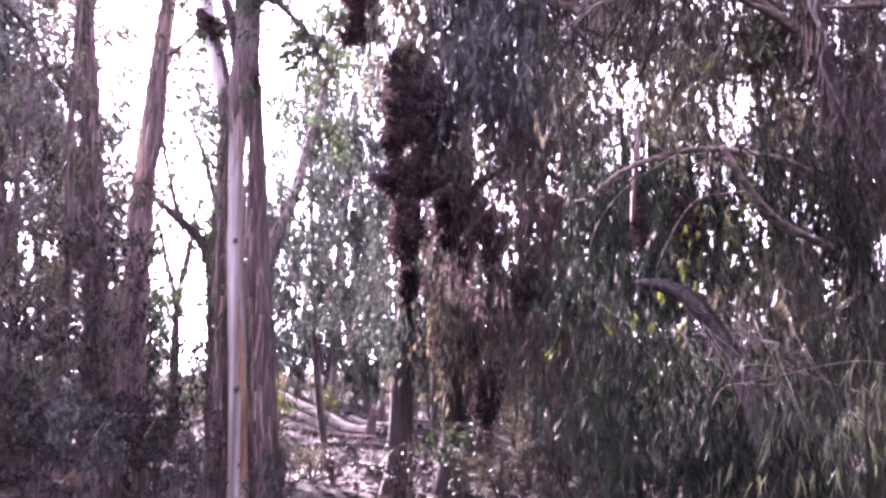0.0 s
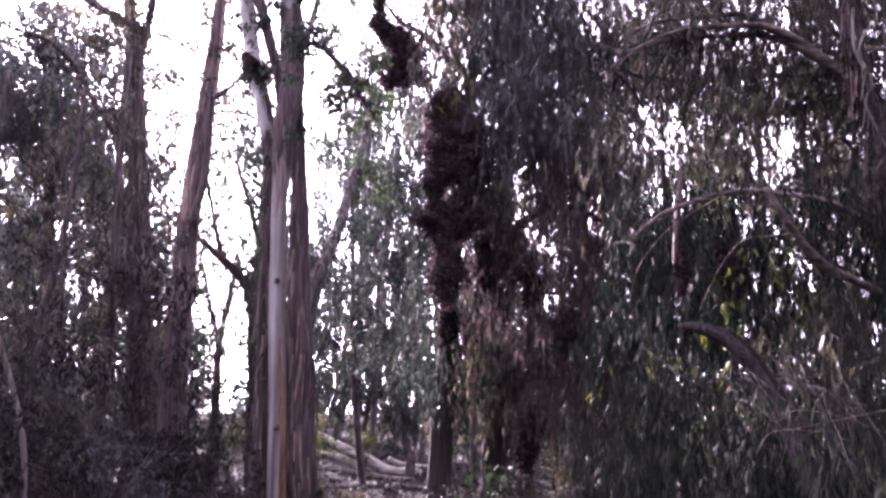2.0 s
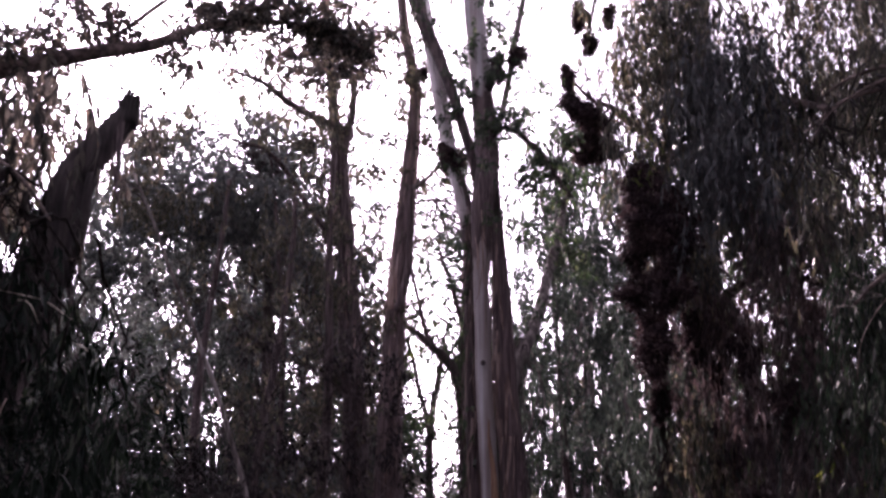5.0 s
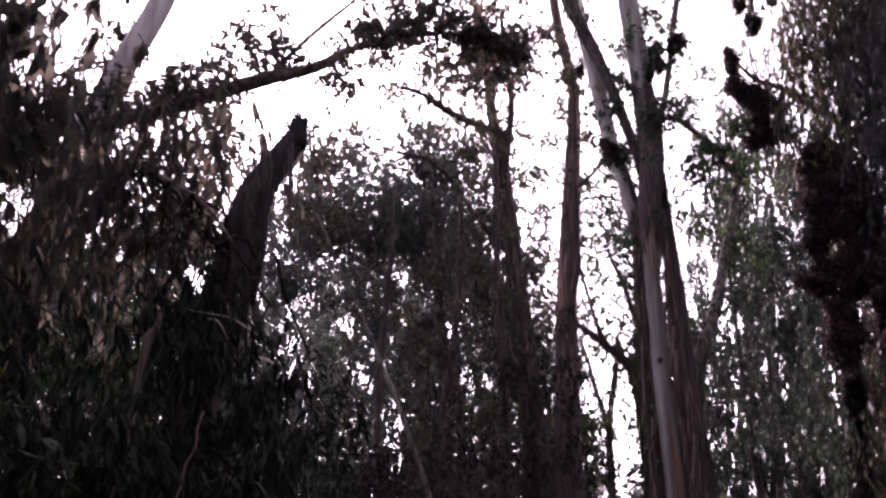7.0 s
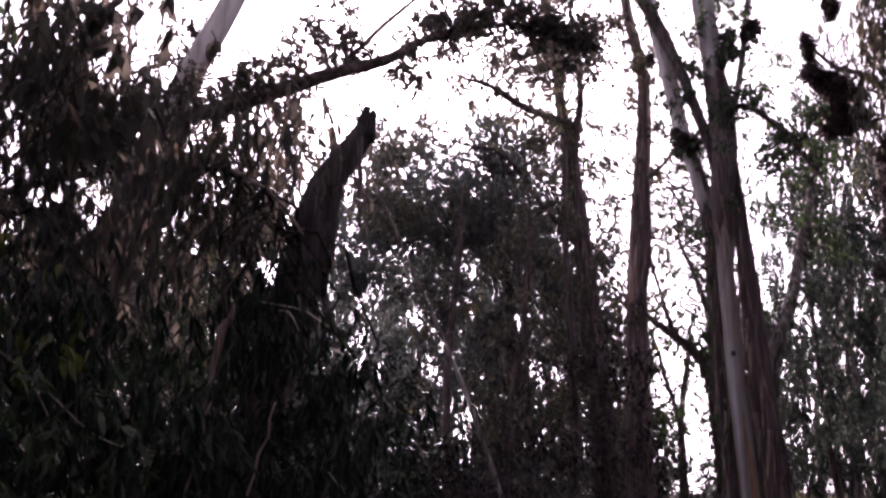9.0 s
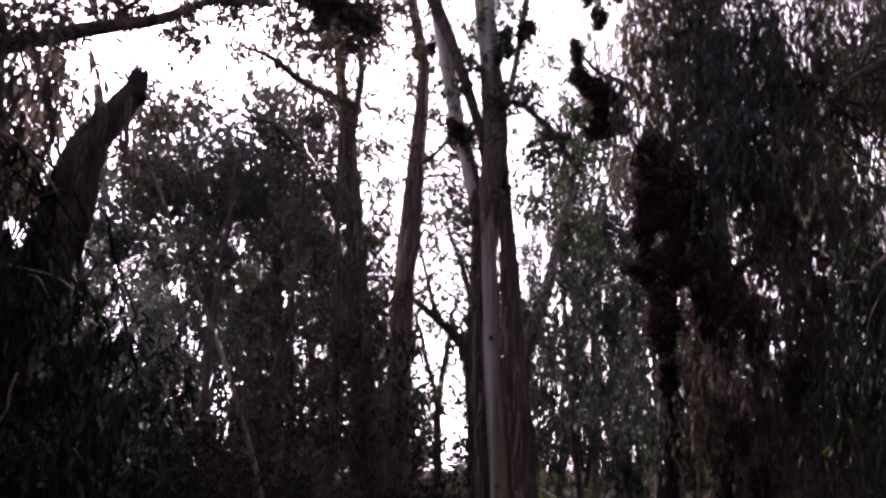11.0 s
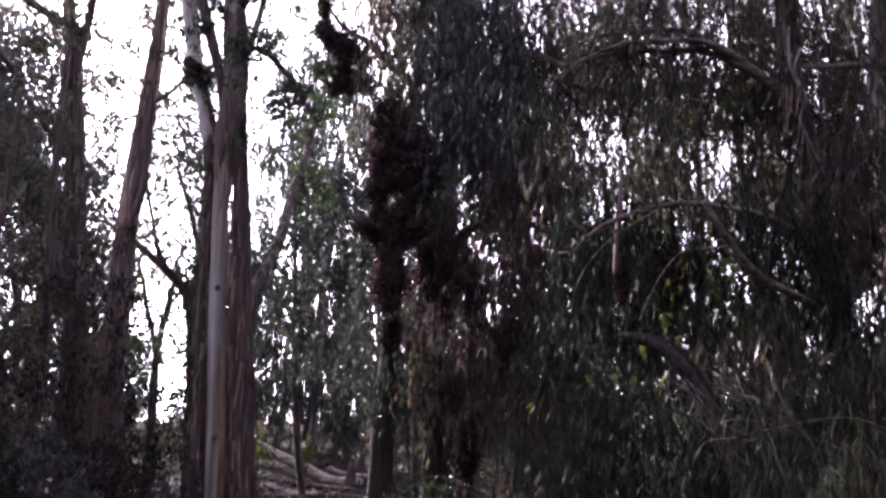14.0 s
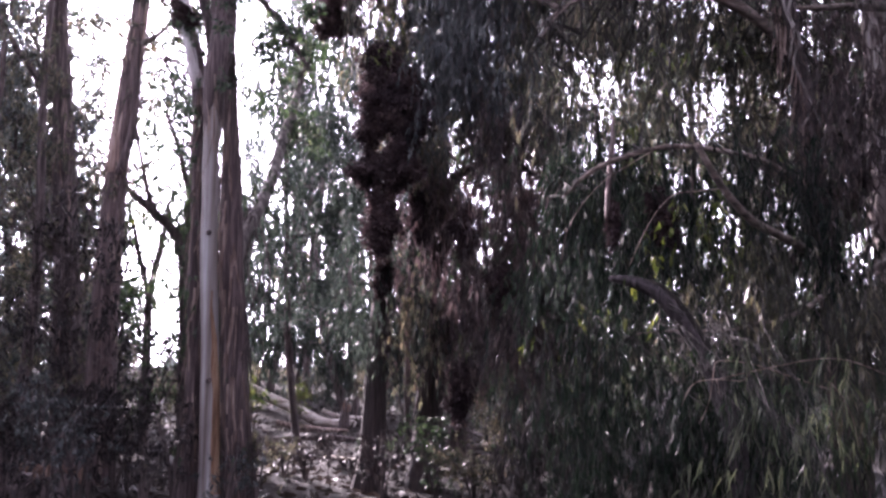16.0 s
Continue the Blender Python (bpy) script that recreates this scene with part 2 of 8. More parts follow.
def spline(pts, step=0.14):
    """Catmull-Rom through rows of x, y, z, r."""
    p = np.array(pts, float)
    p = np.vstack([2 * p[0] - p[1], p, 2 * p[-1] - p[-2]])
    out = []
    for i in range(1, len(p) - 2):
        n = max(2, int(np.linalg.norm(p[i + 1][:3] - p[i][:3]) / step))
        s = np.linspace(0, 1, n, endpoint=False)[:, None]
        a, b, c, e = p[i - 1], p[i], p[i + 1], p[i + 2]
        out.append(0.5 * (2 * b + (c - a) * s + (2 * a - 5 * b + 4 * c - e) * s ** 2 + (3 * b - a - 3 * c + e) * s ** 3))
    out.append(p[-2][None])
    out = np.vstack(out)
    out[:, 3] = np.maximum(out[:, 3], 0.004)
    return out


def tube(pts, segs=12, ridge=0.0, lump=0.06, seed=0, step=0.14, wander=0.0, twist=0.0):
    """A stem along rows of x, y, z, r, with fibrous ridges along it and lumps; closed at both ends."""
    c = spline(pts, step)
    rng = np.random.RandomState(seed)
    if wander:
        k = np.cumsum(np.linalg.norm(np.diff(c[:, :3], axis=0, prepend=c[:1, :3]), axis=1))
        for ax in range(3):
            ph, fr = rng.rand(3) * 6.28, (1.1, 2.7, 5.3)
            c[:, ax] += wander * sum(np.sin(k * f + q) / f for f, q in zip(fr, ph)) * np.clip(k / 0.5, 0, 1)
    tan = np.gradient(c[:, :3], axis=0)
    tan /= np.linalg.norm(tan, axis=1)[:, None] + 1e-9
    ref = np.where(np.abs(tan[:, 2:3]) > 0.9, [[0.0, 1.0, 0.0]], [[0.0, 0.0, 1.0]])
    if np.ptp(ref[:, 2]) > 0:
        ref[:] = (0.31, 0.83, 0.46)
    u = np.cross(tan, ref)
    u /= np.linalg.norm(u, axis=1)[:, None] + 1e-9
    v = np.cross(tan, u)
    ang = np.linspace(0, 2 * np.pi, segs, endpoint=False)
    n = len(c)
    along = np.arange(n)[:, None] * step
    prof = np.ones((n, segs))
    for f in (2, 3, 5):
        prof += lump * np.sin(f * ang[None] + along * rng.uniform(0.3, 1.5) + rng.rand() * 6.28) / np.sqrt(f)
    if ridge:
        fibre = rng.normal(size=(n + 24, segs))
        near = np.apply_along_axis(lambda q: np.convolve(q, np.ones(5) / 5, "same"), 0, fibre)[12:-12]
        far = np.apply_along_axis(lambda q: np.convolve(q, np.hanning(23) / 6, "same"), 0, fibre[:, ::-1])[12:-12]
        prof += ridge * (0.55 * near + 0.4 * far)
        swell = np.convolve(rng.normal(size=n + 24), np.hanning(13) / 3.5, "same")[12:-12]
        prof += 0.5 * ridge * swell[:, None]
    ring = c[:, None, :3] + (c[:, 3:4] * prof)[..., None] * (np.cos(ang)[None, :, None] * u[:, None] + np.sin(ang)[None, :, None] * v[:, None])
    verts = np.vstack([ring.reshape(-1, 3), c[:1, :3], c[-1:, :3]])
    i = np.arange(n - 1)[:, None] * segs
    j = np.arange(segs)[None]
    k = (j + 1) % segs
    quads = np.stack([i + j, i + k, i + k + segs, i + j + segs], -1).reshape(-1, 4)
    tris = np.vstack([quads[:, [0, 1, 2]], quads[:, [0, 2, 3]]])
    js = np.arange(segs)
    ks = (js + 1) % segs
    low = np.stack([np.full(segs, n * segs), ks, js], -1)
    top = np.stack([np.full(segs, n * segs + 1), (n - 1) * segs + js, (n - 1) * segs + ks], -1)
    return verts, np.vstack([tris, low, top])


def thin(paths, radius):
    """Many thin twigs at once: paths (S, m, 3), each a three-sided tapering stem."""
    s, m, _ = paths.shape
    r = np.broadcast_to(np.asarray(radius, float), (s,)).reshape(-1, 1) * np.linspace(1.0, 0.35, m)[None]
    offs = np.array([(1, 0, 0.2), (-0.5, 0.87, -0.2), (-0.5, -0.87, 0.1)])
    verts = (paths[:, :, None, :] + r[:, :, None, None] * offs[None, None]).reshape(-1, 3)
    base = (np.arange(s)[:, None] * m + np.arange(m - 1)[None]).reshape(-1, 1) * 3
    faces = []
    for a in range(3):
        b = (a + 1) % 3
        faces += [np.hstack([base + a, base + b, base + 3 + b]), np.hstack([base + a, base + 3 + b, base + 3 + a])]
    return verts, np.vstack(faces)


def unit(a):
    return a / (np.linalg.norm(a, axis=-1, keepdims=True) + 1e-9)


def leaves(at, axis, length, width, rng, fine=True):
    """Sickle-shaped gum leaves: one at each place, along its axis."""
    n = len(at)
    side = unit(np.cross(axis, rng.normal(size=(n, 3))))
    nor = np.cross(axis, side)
    l, w = length[:, None], width[:, None]
    bend = rng.uniform(-0.16, 0.16, (n, 1)) * l
    sag = rng.uniform(-0.1, 0.1, (n, 1)) * l
    if fine:
        v = [at,
             at + axis * l * 0.28 + side * (w * 0.5 + bend * 0.6) + nor * w * 0.12,
             at + axis * l * 0.28 + side * (-w * 0.5 + bend * 0.6) + nor * w * 0.12,
             at + axis * l * 0.66 + side * (w * 0.36 + bend) + nor * (w * 0.1 + sag * 0.5),
             at + axis * l * 0.66 + side * (-w * 0.36 + bend) + nor * (w * 0.1 + sag * 0.5),
             at + axis * l + side * bend * 0.3 + nor * sag]
        f = np.array([(0, 2, 1), (1, 2, 4), (1, 4, 3), (3, 4, 5)])
    else:
        v = [at, at + axis * l * 0.42 + side * (w * 0.5 + bend), at + axis * l + nor * sag, at + axis * l * 0.42 + side * (-w * 0.5 + bend)]
        f = np.array([(0, 3, 1), (3, 2, 1)])
    k = len(v)
    return np.stack(v, 1).reshape(-1, 3), (np.arange(n)[:, None, None] * k + f[None]).reshape(-1, 3)


def in_clumps(vols, dens, rng, grain, bunch=9):
    """Places scattered through a crown's ellipsoids (x, y, z, radius, half height, fullness), bunched into sprays."""
    out, which = [], []
    for i, (x, y, z, rh, rv, full) in enumerate(vols):
        n = max(4, int(dens * full * 3.14 * rh * rv))
        bunches = max(4, n // bunch)
        b = unit(rng.normal(size=(bunches, 3))) * rng.rand(bunches, 1) ** 0.42
        p = b[rng.randint(0, bunches, n)] * (rh, rh, rv) + rng.normal(size=(n, 3)) * grain
        out.append(p + (x, y, z))
        which.append(np.full(n, i))
    return np.vstack(out), np.concatenate(which)


def crown(vols, dens, strand, per, leaf, slim, droop, seed, fine=True, grain=0.14, spread=0.35, drawn=1.0, bunch=9):
    """A crown: hanging strands with leaves along them. Returns the leaves and the thin strands."""
    rng = np.random.RandomState(seed)
    p, _ = in_clumps(vols, dens, rng, grain, bunch)
    n, m = len(p), 5
    long = strand * rng.uniform(0.45, 1.25, n)
    out = unit(rng.normal(size=(n, 3)) * (1, 1, 0.25))
    s = np.linspace(0, 1, m)
    path = p[:, None] + out[:, None] * (spread * long[:, None] * (1.6 * s - 0.6 * s * s)[None])[..., None]
    path[:, :, 2] += long[:, None] * (0.18 * s - droop * 0.95 * s ** 1.5)[None] + long[:, None] * droop * 0.4
    path[:, 1:] += rng.normal(size=(n, m - 1, 3)) * 0.02
    t = np.sort(rng.uniform(0.08, 1.0, (n, per)), axis=1)
    k = np.clip((t * (m - 1)).astype(int), 0, m - 2)
    fr = (t * (m - 1) - k)[..., None]
    rows = np.arange(n)[:, None]
    at = (path[rows, k] * (1 - fr) + path[rows, k + 1] * fr).reshape(-1, 3)
    way = rng.normal(size=at.shape) * (0.5, 0.5, 0.35) * (1.25 - 0.6 * droop)
    way[:, 2] -= droop
    way += np.repeat(unit(path[:, -1] - path[:, 0]), per, axis=0) * 0.4
    axis = unit(way)
    size = leaf * rng.uniform(0.6, 1.3, len(at))
    return leaves(at, axis, size, size * slim * rng.uniform(0.75, 1.25, len(at)), rng, fine), thin(path[:int(n * drawn) + 1:, ::2] if drawn >= 1 else path[rng.rand(n) < drawn + 1e-3][:, ::2], leaf * 0.022 + 0.0012)


def branchlets(vols, stems, seed, each=5, r0=0.012):
    """Boughs that reach from the nearest stem into every bunch of a crown."""
    rng = np.random.RandomState(seed)
    c = np.vstack([spline(s, 0.2) for s in stems])
    got = []
    for x, y, z, rh, rv, full in vols:
        for k in range(each):
            e = np.array((x, y, z)) + unit(rng.normal(size=3)) * rng.rand() ** 0.5 * (rh, rh, rv) * 0.9
            d = np.linalg.norm(c[:, :3] - e, axis=1) + np.maximum(0, c[:, 2] - e[2] - 0.6) * 0.3
            a = c[np.argsort(d)[min(len(c) - 1, rng.randint(0, 6))], :3]
            mid = (a + e) / 2 + (rng.normal(size=3) * 0.12 + (0, 0, 0.18)) * np.linalg.norm(e - a)
            s = np.linspace(0, 1, 9)[:, None]
            line = (1 - s) ** 2 * a + 2 * s * (1 - s) * mid + s ** 2 * e
            line[1:-1] += rng.normal(size=(7, 3)) * (0.015 + 0.03 * np.linalg.norm(e - a))
            got.append((line, r0 * rng.uniform(0.6, 1.5) * (0.6 + 0.25 * np.linalg.norm(e - a))))
    return thin(np.array([g[0] for g in got]), np.array([g[1] for g in got]))


def ribbons(stem, n, long, wide, seed, z0=0.3, z1=99.0, flare=0.5):
    """Loose ribbons of bark that peel and hang from a stem."""
    rng = np.random.RandomState(seed)
    c = spline(stem, 0.1)
    c = c[(c[:, 2] > z0) & (c[:, 2] < z1)]
    vs, fs = [], []
    m = 6
    for q in range(n):
        x, y, z, r = c[rng.randint(len(c))]
        a = rng.rand() * 6.28
        out = np.array((math.cos(a), math.sin(a), 0))
        tang = np.array((-math.sin(a), math.cos(a), 0))
        l, w = long * rng.uniform(0.4, 1.4), wide * rng.uniform(0.5, 1.4)
        s = np.linspace(0, 1, m)
        curl = flare * rng.uniform(0.1, 1.0)
        line = np.array((x, y, z)) + out * (r * 0.97 + curl * l * 0.35 * s ** 2)[:, None] + tang * (rng.uniform(-0.2, 0.2) * l * s ** 2)[:, None]
        line[:, 2] -= l * s
        half = tang * (w * 0.5 * (1 - 0.6 * s))[:, None]
        deep = out * (w * 0.25)
        v = np.stack([line - half, line + deep * 0.6, line + half], 1).reshape(-1, 3)
        b = len(vs) * m * 3
        for i in range(m - 1):
            for j in range(2):
                o = b + i * 3 + j
                fs += [(o, o + 1, o + 4), (o, o + 4, o + 3)]
        vs.append(v)
    return np.vstack(vs), np.array(fs)


def bark_sheet(stem, z0, z1, a0, a1, seed, thick=0.012):
    """A strip of old bark that clings to one side of a stem between two heights, ragged along its edges."""
    rng = np.random.RandomState(seed)
    c = spline(stem, 0.08)
    c = c[(c[:, 2] > z0) & (c[:, 2] < z1)]
    n, m = len(c), 9
    wob = np.convolve(rng.normal(size=n + 16), np.hanning(9) / 3, "same")[8:-8]
    taper = np.clip((z1 - c[:, 2]) / (z1 - z0) * 1.6, 0.12, 1.0)
    ang = a0 + (a1 - a0) * taper[:, None] * np.linspace(0, 1, m)[None] + 0.14 * wob[:, None]
    rad = c[:, 3:4] + thick * (1 + 0.5 * rng.rand(n, m)) * np.sin(np.linspace(0.25, np.pi - 0.25, m))[None]
    v = np.stack([c[:, :1] + rad * np.cos(ang), c[:, 1:2] + rad * np.sin(ang), np.repeat(c[:, 2:3], m, 1)], -1).reshape(-1, 3)
    i = np.arange(n - 1)[:, None] * m
    j = np.arange(m - 1)[None]
    q = np.stack([i + j, i + j + 1, i + m + j + 1, i + m + j], -1).reshape(-1, 4)
    return v, np.vstack([q[:, [0, 1, 2]], q[:, [0, 2, 3]]])


def leaf_ball(x, y, z, rh, rv, rng, leaf):
    a, b = 12, 7
    th = np.linspace(0, 2 * np.pi, a, endpoint=False)[None]
    ph = np.linspace(0.08, np.pi - 0.08, b)[:, None]
    rad = 0.6 + 0.16 * np.sin(3 * th + rng.rand() * 6) * np.sin(2 * ph + rng.rand() * 6) + rng.uniform(-0.1, 0.1, (b, a))
    v = np.stack([rh * rad * np.sin(ph) * np.cos(th), rh * rad * np.sin(ph) * np.sin(th), rv * rad * np.cos(ph) * np.ones_like(th)], -1).reshape(-1, 3)
    i = np.arange(b - 1)[:, None] * a
    j = np.arange(a)[None]
    k = (j + 1) % a
    q = np.stack([i + j, i + k, i + k + a, i + j + a], -1).reshape(-1, 4)
    core = (v + (x, y, z), np.vstack([q[:, [0, 2, 1]], q[:, [0, 3, 2]]]))
    n = int(13000 * rh * rv) + 80
    d = unit(rng.normal(size=(n, 3)))
    at = d * (rh, rh, rv) * rng.uniform(0.55, 1.0, n)[:, None] + (x, y, z)
    axis = unit(d * 0.55 + rng.normal(size=(n, 3)) * 0.5 + (0, 0, -0.7))
    size = leaf * rng.uniform(0.5, 1.4, n)
    return joined(core, leaves(at, axis, size, size * 0.4, rng, True))


def butterfly_clump(x, y, z, rh, rv, seed, leaf=0.055):
    """A hanging cluster of monarch butterflies, built as dead leaves: several lobes of it, each with a lumpy heart and
    bristling leaves.
    """
    rng = np.random.RandomState(seed)
    lobes = []
    for i in range(6):
        f = (i + 0.5) / 6 * 2 - 1
        w = math.sqrt(max(0.1, 1 - f * f)) * rng.uniform(0.7, 1.05)
        lobes.append(leaf_ball(x + rng.uniform(-0.35, 0.35) * rh, y + rng.uniform(-0.3, 0.3) * rh, z + f * rv * 0.75, rh * w, rv * rng.uniform(0.28, 0.45), rng, leaf))
    return joined(*lobes)


def sprays(stem, n, seed, z0=1.0, z1=99.0):
    """Small bunches of leaves that sprout from a stem."""
    rng = np.random.RandomState(seed)
    c = spline(stem, 0.1)
    c = c[(c[:, 2] > z0) & (c[:, 2] < z1)]
    out = []
    for i in range(n):
        x, y, z, r = c[rng.randint(len(c))]
        a = rng.rand() * 6.28
        out.append((x + math.cos(a) * (r + 0.06), y + math.sin(a) * (r + 0.06), z, rng.uniform(0.06, 0.16), rng.uniform(0.1, 0.25), rng.uniform(0.5, 1.0)))
    return out


# ---- stems and crowns: x, y, z, radius; x, y, z, radius, half height, fullness ----
MAIN_UPPER = [
    (-2.68, 12.13, 4.52, 0.079), (-2.67, 12.13, 4.75, 0.105), (-2.67, 12.13, 5.13, 0.125), (-2.65, 12.13, 5.55, 0.139),
    (-2.60, 12.14, 5.83, 0.154), (-2.57, 12.15, 6.15, 0.154), (-2.60, 12.23, 6.45, 0.162), (-2.64, 12.22, 7.04, 0.157),
    (-2.69, 12.21, 7.73, 0.156), (-2.75, 12.19, 8.43, 0.160), (-2.80, 12.18, 9.34, 0.148), (-2.88, 12.16, 10.85, 0.119),
    (-2.97, 12.14, 13.07, 0.080),
]
MAIN_PALE = [
    (-2.55, 12.18, 0.01, 0.148), (-2.56, 12.17, 0.55, 0.122), (-2.59, 12.17, 1.78, 0.114), (-2.65, 12.14, 3.05, 0.103),
    (-2.66, 12.13, 3.85, 0.103), (-2.67, 12.13, 4.22, 0.106), (-2.68, 12.13, 4.52, 0.099), (-2.67, 12.13, 4.75, 0.113),
    (-2.67, 12.13, 5.13, 0.115), (-2.65, 12.13, 5.55, 0.100), (-2.60, 12.14, 5.83, 0.062),
]
MAIN_RIGHT = [
    (-2.26, 12.50, 0.08, 0.226), (-2.31, 12.49, 0.96, 0.188), (-2.34, 12.48, 1.50, 0.169), (-2.38, 12.48, 2.37, 0.161),
    (-2.44, 12.46, 3.26, 0.155), (-2.46, 12.46, 4.17, 0.124), (-2.51, 12.45, 5.12, 0.105), (-2.56, 12.44, 5.86, 0.097),
    (-2.63, 12.43, 6.36, 0.068),
]
MAIN_LEFT = [
    (-2.87, 12.58, 0.06, 0.176), (-2.86, 12.58, 1.09, 0.137), (-2.85, 12.58, 1.50, 0.122), (-2.88, 12.57, 2.83, 0.115),
    (-2.89, 12.57, 3.89, 0.116), (-2.89, 12.57, 4.77, 0.118), (-2.94, 12.56, 5.42, 0.111), (-3.06, 12.53, 5.99, 0.105),
    (-3.21, 12.49, 6.58, 0.102), (-3.32, 12.47, 7.27, 0.104), (-3.41, 12.44, 7.80, 0.097), (-3.54, 12.40, 8.60, 0.095),
    (-3.69, 12.36, 9.71, 0.081), (-3.86, 12.31, 11.46, 0.057),
]
MAIN_INNER = [
    (-2.76, 12.29, 5.98, 0.063), (-2.81, 12.28, 6.25, 0.067), (-2.94, 12.25, 6.77, 0.080), (-3.09, 12.22, 7.29, 0.086),
    (-3.28, 12.17, 7.86, 0.091), (-3.51, 12.10, 8.44, 0.093), (-3.78, 12.02, 9.23, 0.070), (-4.02, 11.94, 10.42, 0.041),
]
MAIN_SIDE = [
    (-2.52, 12.14, 6.45, 0.047), (-2.43, 12.16, 6.70, 0.047), (-2.31, 12.18, 7.27, 0.044), (-2.19, 12.21, 7.90, 0.045),
    (-2.06, 12.23, 8.49, 0.042), (-1.86, 12.26, 9.49, 0.026),
]
MAIN_ARCH = [
    (-2.46, 11.95, 6.46, 0.027), (-2.23, 12.00, 6.63, 0.035), (-1.84, 12.06, 6.30, 0.039), (-1.63, 12.09, 5.90, 0.031),
    (-1.46, 12.11, 5.59, 0.015),
]
MAIN_LEAN = [
    (-2.41, 12.67, 3.13, 0.100), (-2.37, 12.99, 3.56, 0.095), (-2.17, 13.63, 4.31, 0.087), (-2.09, 14.05, 4.91, 0.080),
    (-2.00, 14.46, 5.51, 0.075), (-1.93, 14.77, 6.01, 0.060), (-1.83, 15.09, 6.64, 0.035),
]
RED_TRUNK = [
    (-4.59, 14.28, 0.21, 0.290), (-4.61, 14.27, 1.33, 0.245), (-4.62, 14.27, 2.15, 0.230), (-4.61, 14.27, 3.09, 0.214),
    (-4.58, 14.28, 3.88, 0.201), (-4.55, 14.29, 4.60, 0.185), (-4.51, 14.31, 5.33, 0.169), (-4.43, 14.33, 6.19, 0.153),
    (-4.36, 14.35, 6.96, 0.146), (-4.29, 14.37, 7.96, 0.120), (-4.32, 14.36, 8.68, 0.103), (-4.45, 14.33, 9.40, 0.100),
    (-4.54, 14.30, 10.24, 0.092), (-4.66, 14.26, 11.89, 0.064), (-4.70, 14.24, 13.99, 0.034),
]
RED_TWIG = [
    (-4.26, 14.17, 6.61, 0.041), (-4.03, 14.24, 6.78, 0.037), (-3.87, 14.29, 6.99, 0.028), (-3.77, 14.31, 7.21, 0.014),
]
RED_SIDE = [
    (-4.46, 14.11, 4.56, 0.062), (-4.32, 14.16, 5.20, 0.058), (-4.29, 14.16, 5.75, 0.054), (-4.30, 14.16, 6.32, 0.046),
    (-4.28, 14.17, 6.70, 0.037),
]
DARK_TRUNK = [
    (-5.63, 16.04, 0.30, 0.322), (-5.72, 16.01, 1.48, 0.251), (-5.81, 15.98, 3.18, 0.212), (-5.92, 15.94, 4.56, 0.193),
    (-6.00, 15.90, 5.68, 0.186), (-6.11, 15.86, 6.94, 0.174), (-6.21, 15.83, 8.02, 0.150), (-6.33, 15.78, 8.91, 0.109),
    (-6.40, 15.75, 9.70, 0.089), (-6.53, 15.69, 10.85, 0.069), (-6.75, 15.60, 12.52, 0.036),
]
DARK_FORK = [
    (-6.11, 15.76, 7.66, 0.085), (-6.04, 15.78, 8.22, 0.075), (-5.98, 15.81, 9.01, 0.065), (-6.03, 15.79, 9.81, 0.050),
    (-6.03, 15.79, 10.99, 0.029),
]
DARK_LIMB = [
    (-5.97, 15.92, 8.33, 0.075), (-6.16, 15.63, 8.44, 0.075), (-6.38, 15.10, 8.45, 0.068), (-6.67, 14.54, 8.54, 0.062),
    (-6.95, 13.97, 8.75, 0.046), (-7.25, 13.36, 8.78, 0.025),
]
DARK_LOW = [
    (-6.05, 15.89, 5.99, 0.052), (-6.49, 15.49, 6.73, 0.052), (-6.77, 15.05, 7.33, 0.041), (-7.06, 14.58, 7.74, 0.036),
    (-7.35, 14.21, 7.76, 0.020),
]
YOUNG_A = [
    (-4.12, 17.52, 0.31, 0.160), (-4.17, 17.51, 1.48, 0.138), (-4.21, 17.50, 2.69, 0.128), (-4.27, 17.49, 3.73, 0.118),
    (-4.42, 17.34, 4.19, 0.096), (-4.72, 17.06, 4.52, 0.074), (-5.07, 16.75, 4.84, 0.053), (-5.34, 16.56, 4.97, 0.026),
]
YOUNG_A_UP = [
    (-4.29, 17.48, 3.83, 0.075), (-4.22, 17.50, 4.80, 0.065), (-4.39, 17.46, 5.67, 0.049), (-4.61, 17.40, 6.34, 0.033),
    (-4.72, 17.37, 7.02, 0.017),
]
YOUNG_A_FORK = [
    (-4.72, 17.06, 4.50, 0.053), (-4.89, 17.01, 5.15, 0.043), (-5.03, 16.97, 5.80, 0.032), (-5.09, 16.95, 6.46, 0.016),
]
YOUNG_B = [
    (-5.32, 19.28, 0.27, 0.106), (-5.36, 19.27, 1.46, 0.094), (-5.38, 19.26, 2.80, 0.083), (-5.32, 19.28, 3.60, 0.071),
    (-5.15, 19.33, 4.54, 0.054), (-5.05, 19.35, 5.14, 0.030),
]
YOUNG_B_UP = [
    (-5.37, 19.27, 3.03, 0.059), (-5.60, 19.20, 3.95, 0.048), (-5.71, 19.17, 4.65, 0.036), (-5.81, 19.14, 5.12, 0.018),
]
SNAG = [
    (-4.22, 6.20, 4.66, 0.066), (-4.24, 6.19, 4.59, 0.089), (-4.32, 6.13, 4.42, 0.106), (-4.40, 6.07, 4.27, 0.115),
    (-4.51, 5.99, 3.97, 0.151), (-4.63, 5.90, 3.23, 0.177), (-4.74, 5.81, 2.69, 0.182), (-4.84, 5.73, 2.17, 0.190),
    (-4.91, 5.67, 1.59, 0.199), (-4.98, 5.61, 0.81, 0.237),
]
